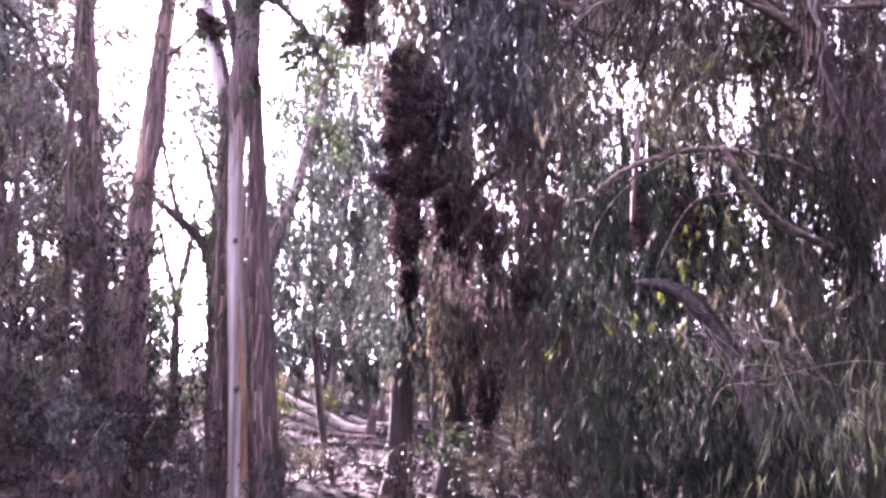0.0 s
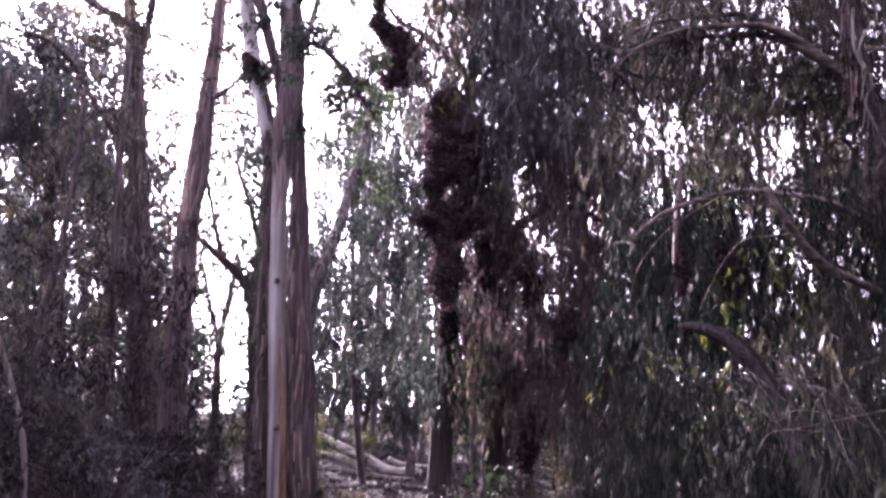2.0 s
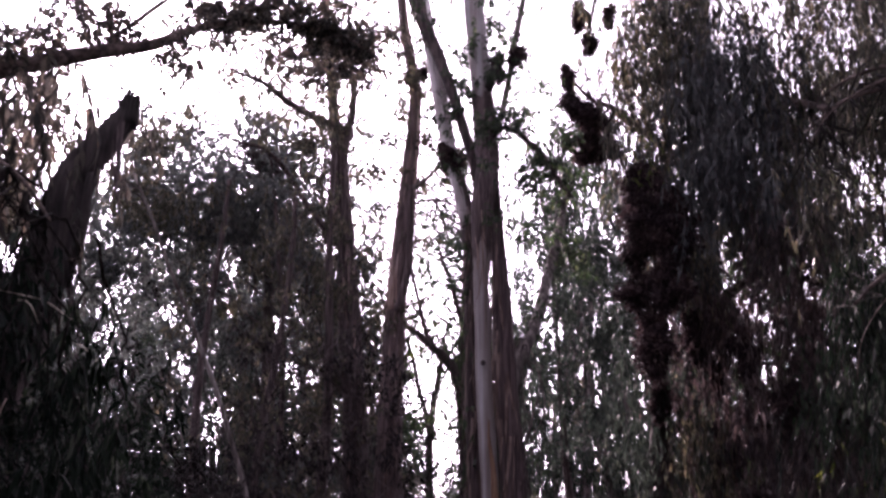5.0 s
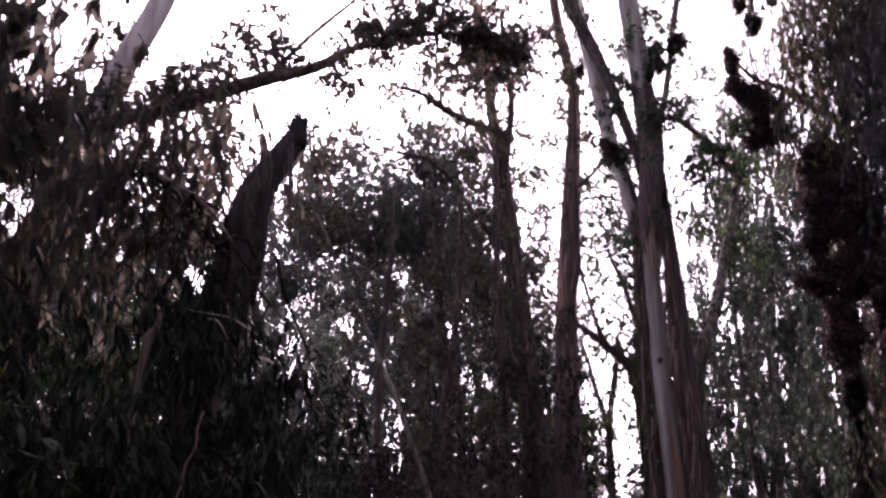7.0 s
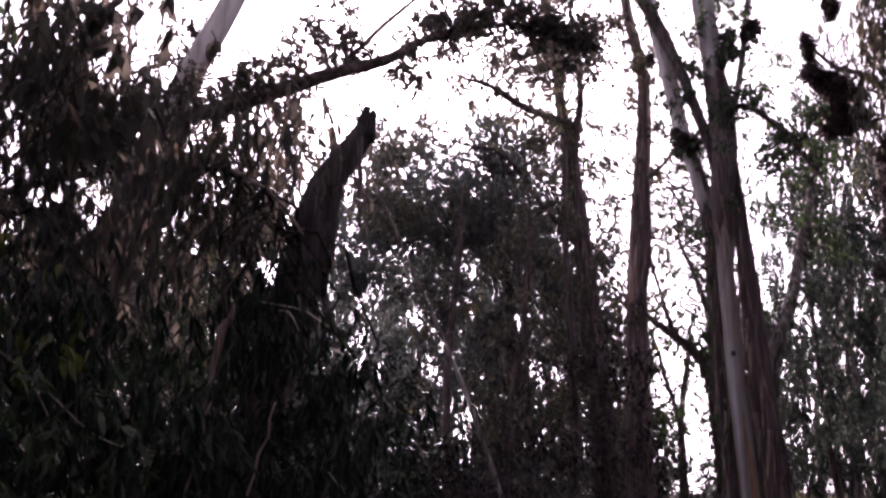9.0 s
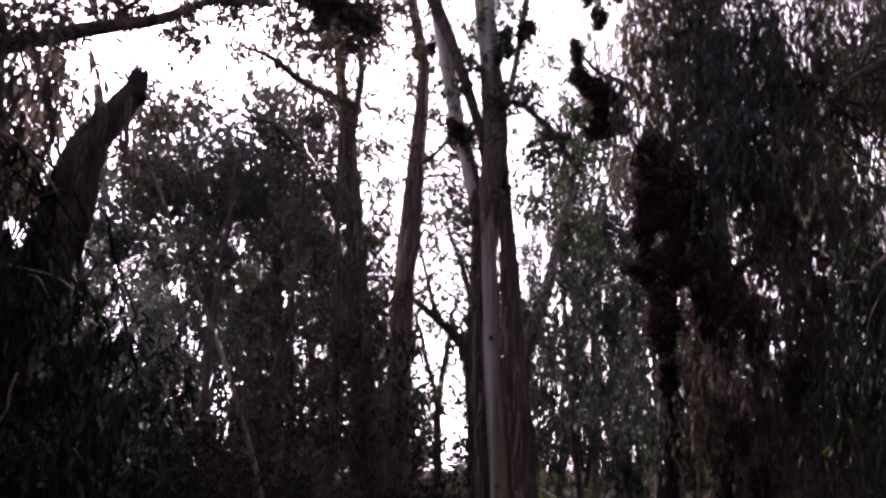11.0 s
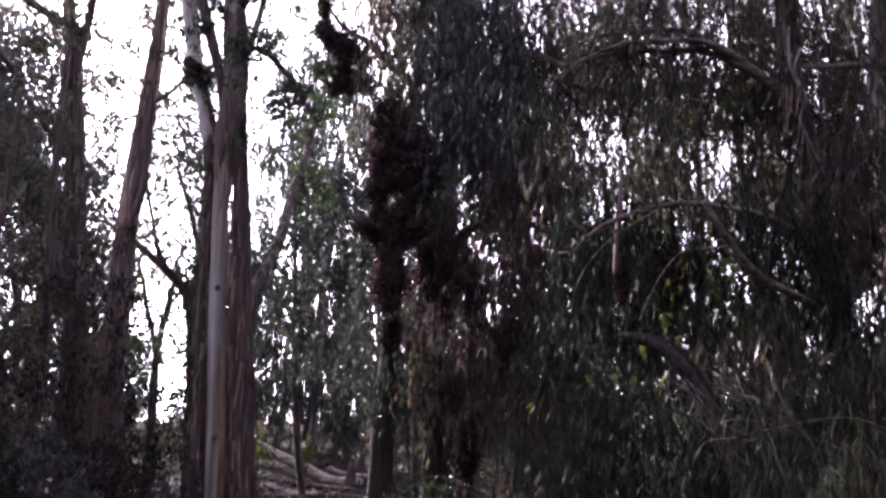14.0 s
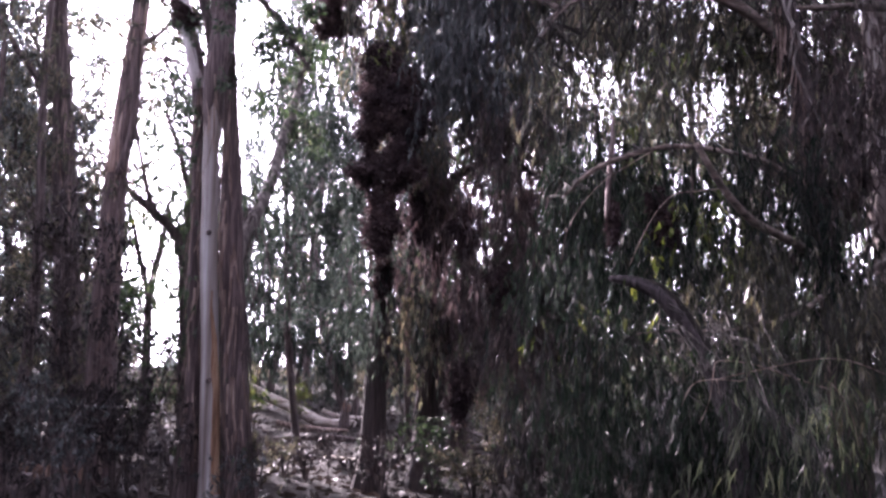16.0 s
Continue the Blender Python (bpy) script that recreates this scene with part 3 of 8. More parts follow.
SNAG_PRONG = [
    (-4.35, 5.89, 4.54, 0.017), (-4.34, 5.89, 4.47, 0.030), (-4.33, 5.90, 4.35, 0.039), (-4.34, 5.90, 4.21, 0.048),
    (-4.36, 5.88, 4.01, 0.035),
]
GUM_TRUNK = [
    (-5.17, 6.11, 7.65, 0.077), (-5.33, 5.97, 6.59, 0.095), (-5.44, 5.87, 6.10, 0.103), (-5.55, 5.76, 5.69, 0.106),
    (-5.64, 5.67, 5.40, 0.112), (-5.71, 5.60, 5.11, 0.119), (-5.79, 5.51, 4.73, 0.127), (-5.90, 5.39, 4.21, 0.159),
    (-6.01, 5.28, 3.60, 0.161), (-6.08, 5.19, 2.81, 0.167), (-6.12, 5.15, 2.02, 0.180), (-6.12, 5.15, 1.11, 0.213),
]
GUM_BOUGH = [
    (-5.74, 5.57, 4.78, 0.066), (-5.40, 5.76, 4.89, 0.063), (-5.05, 6.08, 5.12, 0.061), (-4.72, 6.46, 5.36, 0.057),
    (-4.36, 6.83, 5.54, 0.050), (-4.26, 7.12, 5.78, 0.044), (-4.10, 7.45, 6.05, 0.037), (-3.73, 7.97, 6.27, 0.026),
    (-3.29, 8.38, 6.26, 0.018), (-3.01, 8.59, 6.11, 0.009),
]
GUM_UPPER = [
    (-4.72, 6.46, 5.36, 0.023), (-4.62, 6.66, 5.70, 0.024), (-4.46, 6.88, 6.02, 0.022), (-4.26, 7.12, 6.32, 0.017),
    (-4.10, 7.33, 6.63, 0.012),
]
GUM_LOW = [
    (-5.82, 5.49, 4.36, 0.040), (-5.47, 4.68, 3.95, 0.029), (-5.08, 3.89, 3.61, 0.022), (-4.78, 3.29, 3.33, 0.016),
    (-4.57, 2.87, 3.10, 0.010),
]
GUM_LOW_B = [
    (-5.87, 5.44, 4.15, 0.030), (-4.95, 4.95, 4.04, 0.024), (-4.22, 4.54, 3.75, 0.019), (-3.77, 4.41, 3.49, 0.014),
    (-3.47, 4.39, 3.16, 0.009),
]
LEANER = [
    (-6.10, 9.15, 5.31, 0.014), (-5.91, 9.28, 4.82, 0.017), (-5.69, 9.41, 4.21, 0.020), (-5.47, 9.54, 3.66, 0.023),
    (-5.34, 9.62, 3.30, 0.026), (-5.18, 9.70, 2.88, 0.026), (-5.05, 9.77, 2.46, 0.026), (-4.85, 9.87, 1.81, 0.029),
    (-4.72, 9.94, 1.11, 0.029),
]
HANG_A = [
    (-3.74, 4.17, 2.71, 0.008), (-3.75, 4.16, 2.62, 0.015), (-3.78, 4.13, 2.56, 0.025), (-3.79, 4.12, 2.47, 0.022),
    (-3.81, 4.11, 2.37, 0.015), (-3.82, 4.10, 2.26, 0.013), (-3.84, 4.08, 2.14, 0.010), (-3.85, 4.07, 2.07, 0.005),
]
HANG_B = [
    (-3.53, 3.81, 2.10, 0.003), (-3.56, 3.79, 2.02, 0.006), (-3.56, 3.79, 1.91, 0.007), (-3.58, 3.77, 1.81, 0.008),
    (-3.59, 3.76, 1.73, 0.007), (-3.61, 3.74, 1.60, 0.006),
]
HANG_C = [
    (-3.41, 4.19, 2.13, 0.003), (-3.43, 4.17, 2.04, 0.006), (-3.43, 4.17, 1.95, 0.006), (-3.47, 4.14, 1.85, 0.006),
    (-3.48, 4.13, 1.75, 0.006), (-3.52, 4.10, 1.59, 0.006),
]
DRY_A = [
    (-3.80, 2.59, 2.31, 0.005), (-3.76, 2.81, 2.18, 0.005), (-3.70, 3.06, 2.01, 0.004), (-3.73, 3.33, 1.94, 0.004),
    (-3.68, 3.54, 1.91, 0.004), (-3.62, 3.74, 1.88, 0.002),
]
DRY_B = [
    (-3.87, 4.58, 2.81, 0.004), (-3.71, 4.58, 2.79, 0.005), (-3.56, 4.58, 2.76, 0.005), (-3.43, 4.55, 2.70, 0.004),
    (-3.35, 4.61, 2.63, 0.003),
]
DRY_C = [
    (-3.79, 4.65, 2.76, 0.003), (-3.59, 4.56, 2.68, 0.005), (-3.48, 4.51, 2.60, 0.004), (-3.45, 4.54, 2.51, 0.003),
]
DRY_D = [
    (-3.86, 5.11, 2.59, 0.003), (-3.62, 5.03, 2.54, 0.005), (-3.49, 5.00, 2.49, 0.004), (-3.44, 5.03, 2.44, 0.002),
]
DRY_E = [
    (-3.89, 2.98, 2.14, 0.002), (-3.85, 3.04, 1.99, 0.004), (-3.81, 3.08, 1.88, 0.004), (-3.85, 3.19, 1.82, 0.002),
]
CLUMP_TRUNK = [
    (-0.65, 13.99, -0.28, 0.275), (-0.62, 13.99, 0.41, 0.191), (-0.60, 13.99, 1.12, 0.169), (-0.58, 13.99, 1.76, 0.165),
    (-0.53, 13.99, 2.57, 0.149), (-0.50, 13.99, 3.23, 0.129), (-0.46, 13.99, 3.91, 0.117), (-0.42, 13.99, 4.59, 0.110),
    (-0.38, 13.99, 5.29, 0.098), (-0.31, 14.00, 5.99, 0.087), (-0.21, 14.00, 6.89, 0.080), (-0.12, 14.00, 7.81, 0.072),
    (-0.12, 14.00, 9.22, 0.056), (-0.21, 14.00, 10.97, 0.035),
]
CLUMP_B = [
    (0.11, 14.60, -0.44, 0.287), (0.15, 14.60, 0.37, 0.225), (0.19, 14.60, 1.11, 0.216), (0.24, 14.60, 1.86, 0.198),
    (0.27, 14.60, 2.63, 0.181), (0.28, 14.60, 3.50, 0.174), (0.30, 14.60, 4.38, 0.167), (0.32, 14.60, 5.28, 0.151),
    (0.36, 14.60, 6.20, 0.136), (0.43, 14.59, 7.62, 0.121), (0.49, 14.59, 9.27, 0.097), (0.63, 14.59, 11.30, 0.062),
]
CLUMP_BOUGH = [
    (-0.21, 14.00, 6.89, 0.062), (-0.64, 13.79, 7.16, 0.053), (-0.97, 13.57, 7.41, 0.044), (-1.26, 13.44, 7.53, 0.035),
    (-1.51, 13.31, 7.81, 0.022),
]
CLUMP_BOUGH_D = [
    (-0.43, 13.99, 10.88, 0.045), (-0.84, 13.77, 10.25, 0.038), (-1.11, 13.55, 9.44, 0.028), (-1.22, 13.45, 8.80, 0.023),
    (-1.25, 13.34, 8.37, 0.013),
]
CLUMP_BOUGH_B = [
    (0.36, 14.60, 6.20, 0.099), (0.74, 13.88, 6.79, 0.088), (1.11, 13.15, 6.96, 0.071), (1.52, 12.51, 6.80, 0.052),
    (1.90, 11.95, 6.34, 0.031), (2.14, 11.60, 5.76, 0.015),
]
CLUMP_BOUGH_C = [
    (0.30, 14.60, 4.38, 0.079), (0.69, 13.98, 4.70, 0.068), (1.13, 13.25, 4.63, 0.052), (1.63, 12.70, 4.28, 0.035),
    (1.88, 12.36, 3.76, 0.019),
]
RIGHT_TRUNK = [
    (4.18, 9.09, 0.16, 0.191), (4.14, 9.10, 0.72, 0.151), (4.08, 9.13, 1.45, 0.130), (4.03, 9.15, 2.31, 0.115),
    (3.98, 9.17, 3.04, 0.107), (3.92, 9.20, 3.73, 0.103), (3.87, 9.22, 4.31, 0.101), (3.79, 9.25, 4.86, 0.106),
    (3.73, 9.28, 5.29, 0.116), (3.71, 9.29, 5.86, 0.103), (3.71, 9.28, 6.62, 0.112), (3.70, 9.29, 7.80, 0.097),
    (3.70, 9.29, 9.30, 0.067),
]
VINE_A = [
    (3.57, 8.86, 5.63, 0.015), (3.53, 8.87, 5.40, 0.015), (3.53, 8.87, 5.21, 0.014), (3.60, 8.84, 4.99, 0.012),
    (3.56, 8.86, 4.71, 0.011),
]
VINE_B = [
    (3.64, 8.78, 5.37, 0.015), (3.59, 8.79, 5.23, 0.016), (3.59, 8.79, 5.11, 0.015), (3.68, 8.76, 4.89, 0.013),
    (3.62, 8.78, 4.66, 0.012), (3.72, 8.74, 4.33, 0.011), (3.82, 8.70, 3.99, 0.009),
]
RIGHT_ARCH_B = [
    (3.52, 9.25, 5.16, 0.050), (3.20, 9.16, 5.29, 0.043), (2.77, 9.09, 5.42, 0.036), (2.29, 9.01, 5.40, 0.030),
    (1.82, 8.92, 5.32, 0.023), (1.47, 8.88, 5.21, 0.014), (1.18, 8.82, 4.98, 0.008),
]
RIGHT_ARCH_C = [
    (3.02, 9.11, 5.45, 0.037), (2.62, 9.13, 5.66, 0.030), (2.13, 9.05, 5.62, 0.027), (1.67, 9.05, 5.54, 0.018),
    (1.32, 9.00, 5.35, 0.009),
]
RIGHT_ARCH = [
    (3.71, 9.29, 5.02, 0.062), (3.39, 9.20, 5.25, 0.052), (3.07, 9.10, 5.41, 0.043), (2.70, 9.01, 5.51, 0.033),
    (2.16, 8.94, 5.48, 0.024), (1.74, 8.83, 5.36, 0.017), (1.35, 8.80, 5.15, 0.011), (1.12, 8.73, 4.83, 0.008),
]
RIGHT_THIN = [
    (3.99, 9.17, 3.21, 0.039), (3.74, 8.84, 3.36, 0.035), (3.28, 8.60, 3.55, 0.028), (2.77, 8.35, 3.62, 0.024),
    (2.21, 8.21, 3.63, 0.023), (1.74, 8.12, 3.51, 0.020), (1.43, 8.07, 3.34, 0.017), (1.22, 8.01, 3.15, 0.012),
]
RIGHT_TWIG = [
    (2.26, 7.57, 3.51, 0.022), (2.33, 7.55, 3.39, 0.026), (2.49, 7.60, 3.17, 0.031), (2.74, 7.73, 2.95, 0.034),
    (3.11, 8.02, 2.85, 0.038), (3.91, 8.99, 2.73, 0.047),
]
HANG_D = [
    (1.72, 8.22, 3.91, 0.013), (1.71, 8.22, 3.61, 0.023), (1.69, 8.23, 3.30, 0.020), (1.67, 8.23, 3.00, 0.013),
]
SNAG_HANG = [
    (-4.24, 5.82, 3.99, 0.020), (-4.24, 5.82, 3.82, 0.029), (-4.24, 5.82, 3.62, 0.033), (-4.25, 5.81, 3.45, 0.031),
    (-4.28, 5.79, 3.26, 0.024), (-4.29, 5.78, 3.09, 0.013),
]
RIGHT_BACK = [
    (3.70, 9.29, 5.48, 0.057), (3.62, 9.75, 6.06, 0.053), (3.47, 10.23, 6.54, 0.046), (3.17, 10.74, 6.99, 0.033),
    (2.85, 11.14, 7.10, 0.019),
]
PALE_TRUNK = [
    (5.09, 9.75, 0.22, 0.308), (5.06, 9.77, 0.66, 0.261), (5.04, 9.78, 1.22, 0.234), (5.01, 9.79, 2.08, 0.214),
    (4.98, 9.81, 2.97, 0.196), (4.96, 9.82, 3.58, 0.191), (4.97, 9.81, 4.20, 0.187), (4.97, 9.81, 4.83, 0.189),
    (4.97, 9.81, 5.48, 0.186), (5.02, 9.79, 6.12, 0.175), (5.12, 9.74, 7.11, 0.152), (5.26, 9.66, 8.81, 0.116),
]
PALE_BOUGH = [
    (5.06, 9.77, 5.62, 0.069), (4.28, 8.82, 5.21, 0.040), (3.75, 8.40, 5.01, 0.029), (3.44, 8.32, 4.98, 0.017),
]
PALE_LOW = [
    (5.00, 9.80, 2.85, 0.052), (4.16, 8.87, 2.53, 0.032), (3.23, 7.97, 2.21, 0.020), (2.57, 7.47, 2.06, 0.014),
    (2.02, 7.12, 1.97, 0.009), (1.57, 7.03, 1.91, 0.006),
]
DRY_F = [
    (1.92, 6.10, 1.52, 0.004), (1.98, 5.98, 1.60, 0.006), (2.04, 5.85, 1.66, 0.006), (2.17, 5.81, 1.70, 0.005),
    (2.42, 5.82, 1.74, 0.005), (2.74, 5.89, 1.85, 0.004), (3.11, 6.05, 1.97, 0.003),
]
DRY_G = [
    (2.04, 5.85, 1.66, 0.005), (2.02, 5.86, 1.49, 0.005), (1.96, 5.78, 1.30, 0.005), (1.94, 5.78, 1.07, 0.004),
]
DRY_H = [
    (1.83, 6.24, 1.32, 0.003), (2.00, 6.08, 1.38, 0.004), (2.26, 5.99, 1.46, 0.005), (2.55, 5.98, 1.57, 0.005),
    (2.83, 5.96, 1.69, 0.004),
]
DRY_I = [
    (2.62, 6.06, 1.59, 0.005), (2.73, 6.01, 1.46, 0.005), (2.89, 6.04, 1.40, 0.004), (3.08, 6.06, 1.36, 0.003),
]
DRY_J = [
    (1.20, 7.91, 2.55, 0.004), (1.32, 7.89, 2.79, 0.005), (1.48, 7.86, 3.03, 0.006), (1.69, 7.92, 3.29, 0.005),
]
DRY_K = [
    (1.80, 8.00, 2.57, 0.005), (1.96, 8.06, 2.78, 0.006), (2.18, 8.11, 3.04, 0.006), (2.42, 8.15, 3.28, 0.005),
]
LOG_A = [
    (-4.63, 25.58, 1.43, 0.115), (-4.16, 25.46, 1.23, 0.129), (-3.18, 25.40, 0.79, 0.144), (-2.35, 25.29, 0.30, 0.143),
    (-1.79, 25.14, -0.16, 0.127),
]
LOG_B = [
    (-2.59, 26.88, 0.70, 0.064), (-2.12, 26.92, 0.52, 0.072), (-1.36, 26.77, 0.19, 0.071),
]
LOG_C = [
    (-3.49, 24.55, 0.46, 0.066), (-2.91, 24.43, 0.28, 0.073), (-2.05, 24.31, 0.07, 0.072),
]
LOG_D = [
    (-3.28, 22.26, 0.09, 0.060), (-2.26, 22.29, 0.12, 0.073), (-1.16, 22.17, 0.05, 0.066),
]
LOG_E = [
    (-0.01, 23.00, 0.33, 0.048), (0.59, 22.99, 0.50, 0.054), (1.24, 22.57, 0.36, 0.053), (1.84, 21.92, -0.04, 0.039),
]
LOG_F = [
    (-0.19, 21.50, 0.08, 0.076), (0.68, 21.39, 0.12, 0.082), (1.63, 20.94, 0.03, 0.075),
]
BROKEN = [
    (1.38, 6.86, 2.32, 0.015), (1.53, 6.83, 2.30, 0.040), (1.71, 6.79, 2.22, 0.055), (1.84, 6.75, 2.07, 0.062),
    (1.96, 6.72, 1.87, 0.065), (2.07, 6.69, 1.65, 0.069), (2.15, 6.66, 1.36, 0.073), (2.22, 6.64, 1.02, 0.077),
    (2.24, 6.63, 0.40, 0.105), (2.24, 6.63, -0.32, 0.124),
]
CLUMPS = [
    (-0.58, 12.82, 5.87, 0.33, 0.34), (-0.65, 12.81, 5.04, 0.26, 0.38), (-0.21, 12.73, 5.35, 0.55, 0.68), (-0.48, 12.72, 5.55, 0.37, 0.51),
    (-0.34, 12.82, 4.40, 0.28, 0.37), (-0.50, 12.82, 3.68, 0.30, 0.54), (-0.48, 13.49, 3.01, 0.17, 0.33), (0.01, 13.90, 3.95, 0.18, 0.47),
    (0.64, 13.28, 3.62, 0.21, 0.37), (1.15, 12.95, 2.86, 0.24, 0.32), (0.66, 13.48, 1.46, 0.25, 0.53), (1.74, 12.38, 2.74, 0.12, 0.23),
    (2.06, 12.23, 2.70, 0.13, 0.26), (0.40, 13.89, 2.23, 0.23, 0.25), (-0.70, 12.88, 4.43, 0.26, 0.30), (-0.20, 12.80, 4.49, 0.34, 0.36),
]
CLUMPS_RIGHT = [
    (2.21, 8.62, 3.10, 0.14, 0.27), (2.30, 8.60, 2.92, 0.08, 0.16), (4.50, 9.49, 3.68, 0.13, 0.22), (1.74, 8.42, 2.98, 0.06, 0.23),
]
CLUMPS_MAIN = [
    (-3.20, 12.29, 6.39, 0.14, 0.21), (-3.07, 12.32, 6.30, 0.09, 0.12), (-2.43, 12.16, 7.60, 0.11, 0.26), (-2.55, 12.14, 7.35, 0.07, 0.12),
    (-2.12, 12.02, 7.68, 0.14, 0.14),
]
CLUMPS_TOP = [
    (-1.59, 13.31, 7.86, 0.14, 0.26), (-1.51, 13.32, 7.44, 0.22, 0.32), (-1.23, 13.44, 7.16, 0.36, 0.34), (-1.25, 13.34, 8.40, 0.15, 0.20),
    (-1.38, 13.43, 8.92, 0.14, 0.27), (-0.92, 13.37, 8.82, 0.10, 0.22), (-1.45, 13.42, 6.76, 0.28, 0.28), (-1.12, 13.55, 6.86, 0.24, 0.33),
]
CLUMPS_RED = [
    (-4.37, 14.24, 8.62, 0.07, 0.12), (-4.12, 14.32, 8.69, 0.06, 0.11),
]
CLUMP_CROWN = [
    (-0.21, 13.20, 7.37, 0.64, 0.64, 1.0), (0.85, 12.97, 7.13, 1.00, 0.83, 1.0), (0.69, 12.78, 5.56, 0.87, 1.03, 1.0),
    (1.30, 12.53, 4.63, 0.65, 0.76, 1.0), (1.91, 12.45, 6.70, 0.88, 0.68, 1.0), (-0.11, 13.50, 6.27, 0.46, 0.55, 0.7),
    (1.37, 13.13, 3.72, 0.75, 0.55, 1.1), (0.85, 13.57, 2.57, 0.72, 0.60, 1.1), (-0.10, 13.70, 2.24, 0.49, 0.65, 0.8),
    (-0.60, 13.59, 6.20, 0.30, 0.51, 0.4), (0.45, 14.19, 3.96, 0.72, 0.64, 1.0), (1.50, 12.91, 2.15, 0.73, 0.73, 1.2),
    (0.18, 13.20, 8.44, 0.97, 0.79, 1.0), (1.86, 12.66, 8.14, 1.10, 0.85, 1.0), (3.15, 11.99, 7.77, 0.98, 0.74, 1.0),
]
CLUMP_CROWN += [
    (0.55, 13.39, 6.51, 1.10, 0.84, 1.2), (1.20, 13.15, 5.43, 0.81, 0.89, 1.2), (-0.08, 14.00, 4.86, 0.59, 0.85, 0.8),
]
RIGHT_CROWN = [
    (3.02, 12.13, 3.38, 0.71, 0.41, 1.0), (4.10, 11.81, 3.35, 0.60, 0.45, 1.0), (3.35, 11.52, 2.67, 0.78, 0.36, 1.0),
    (2.31, 12.28, 3.16, 0.56, 0.37, 0.9), (4.28, 11.21, 2.73, 0.53, 0.39, 0.9), (1.92, 10.83, 4.51, 0.24, 0.20, 0.7),
    (2.15, 10.79, 5.16, 0.20, 0.14, 0.8), (3.15, 10.54, 4.84, 0.17, 0.17, 0.7), (3.41, 10.46, 4.32, 0.20, 0.17, 0.7),
    (2.70, 11.69, 5.62, 0.41, 0.41, 0.8), (3.13, 11.58, 4.85, 0.33, 0.44, 0.8), (1.78, 11.87, 5.65, 0.30, 0.45, 0.8),
    (1.78, 11.87, 4.71, 0.33, 0.44, 0.7), (3.97, 11.32, 5.42, 0.37, 0.37, 0.8), (2.72, 11.69, 4.43, 0.55, 0.25, 0.8),
]
RIGHT_CROWN += [
    (4.00, 11.31, 4.37, 0.33, 0.33, 0.8), (5.05, 11.98, 5.20, 0.36, 0.80, 0.7), (5.49, 11.78, 5.08, 0.36, 1.11, 0.6),
    (2.39, 11.76, 5.82, 0.23, 0.23, 0.7), (3.25, 11.55, 5.40, 0.30, 0.22, 0.7), (3.61, 8.46, 2.82, 0.41, 0.36, 0.9),
    (3.80, 8.38, 2.20, 0.46, 0.41, 1.0), (2.05, 9.79, 5.31, 0.88, 0.47, 1.0), (3.17, 9.80, 5.22, 0.77, 0.55, 1.0),
    (2.34, 9.52, 4.36, 0.45, 0.36, 0.7), (3.89, 10.50, 4.54, 0.38, 0.68, 0.8), (5.11, 11.08, 5.23, 0.45, 1.13, 0.8),
    (2.48, 8.65, 3.35, 0.70, 0.35, 0.9), (5.04, 11.11, 6.27, 0.77, 0.58, 1.0), (1.38, 9.40, 4.30, 0.32, 0.52, 0.7),
]
RIGHT_CROWN += [
    (1.60, 9.06, 3.19, 0.44, 0.47, 0.8), (3.26, 8.60, 3.20, 0.66, 0.44, 0.8), (2.30, 9.11, 4.59, 0.23, 0.20, 0.6),
    (3.28, 9.66, 6.40, 1.00, 0.60, 1.0), (4.28, 9.48, 6.54, 1.02, 0.75, 1.0), (2.15, 9.36, 5.96, 0.81, 0.40, 1.0),
    (5.07, 11.10, 4.31, 0.48, 0.74, 0.7), (3.27, 9.87, 3.98, 0.50, 0.31, 0.8),
]
UNDER_BOW = [
    (2.08, 9.06, 2.06, 0.27, 0.19, 0.8), (2.34, 9.00, 2.06, 0.22, 0.22, 0.8), (1.93, 9.10, 2.27, 0.22, 0.16, 0.6),
    (2.59, 8.93, 2.27, 0.22, 0.22, 0.6), (3.41, 8.65, 2.47, 0.22, 0.22, 0.6), (2.82, 8.86, 1.80, 0.27, 0.22, 0.6),
]
PALE_CROWN = [
    (1.55, 7.64, 0.59, 0.60, 0.30, 1.0), (2.58, 6.51, 0.75, 0.62, 0.27, 1.0), (2.04, 6.28, 1.34, 0.33, 0.25, 1.0),
    (2.09, 6.05, 1.08, 0.38, 0.23, 1.0), (1.88, 6.53, 1.63, 0.12, 0.12, 0.4), (1.14, 8.52, 0.80, 0.61, 0.38, 1.0),
    (2.04, 7.01, 0.79, 0.65, 0.33, 1.0), (3.13, 6.48, 1.16, 0.30, 0.34, 1.0), (2.98, 6.55, 1.41, 0.30, 0.30, 0.9),
    (4.58, 9.11, 4.07, 0.28, 0.40, 0.6), (4.36, 8.55, 2.22, 0.31, 0.34, 1.0), (3.79, 8.60, 2.95, 0.42, 0.34, 0.6),
    (4.66, 8.85, 5.58, 0.22, 0.19, 0.5), (1.32, 7.49, 1.97, 0.49, 0.40, 0.8), (1.89, 7.16, 1.46, 0.61, 0.48, 0.8),
]
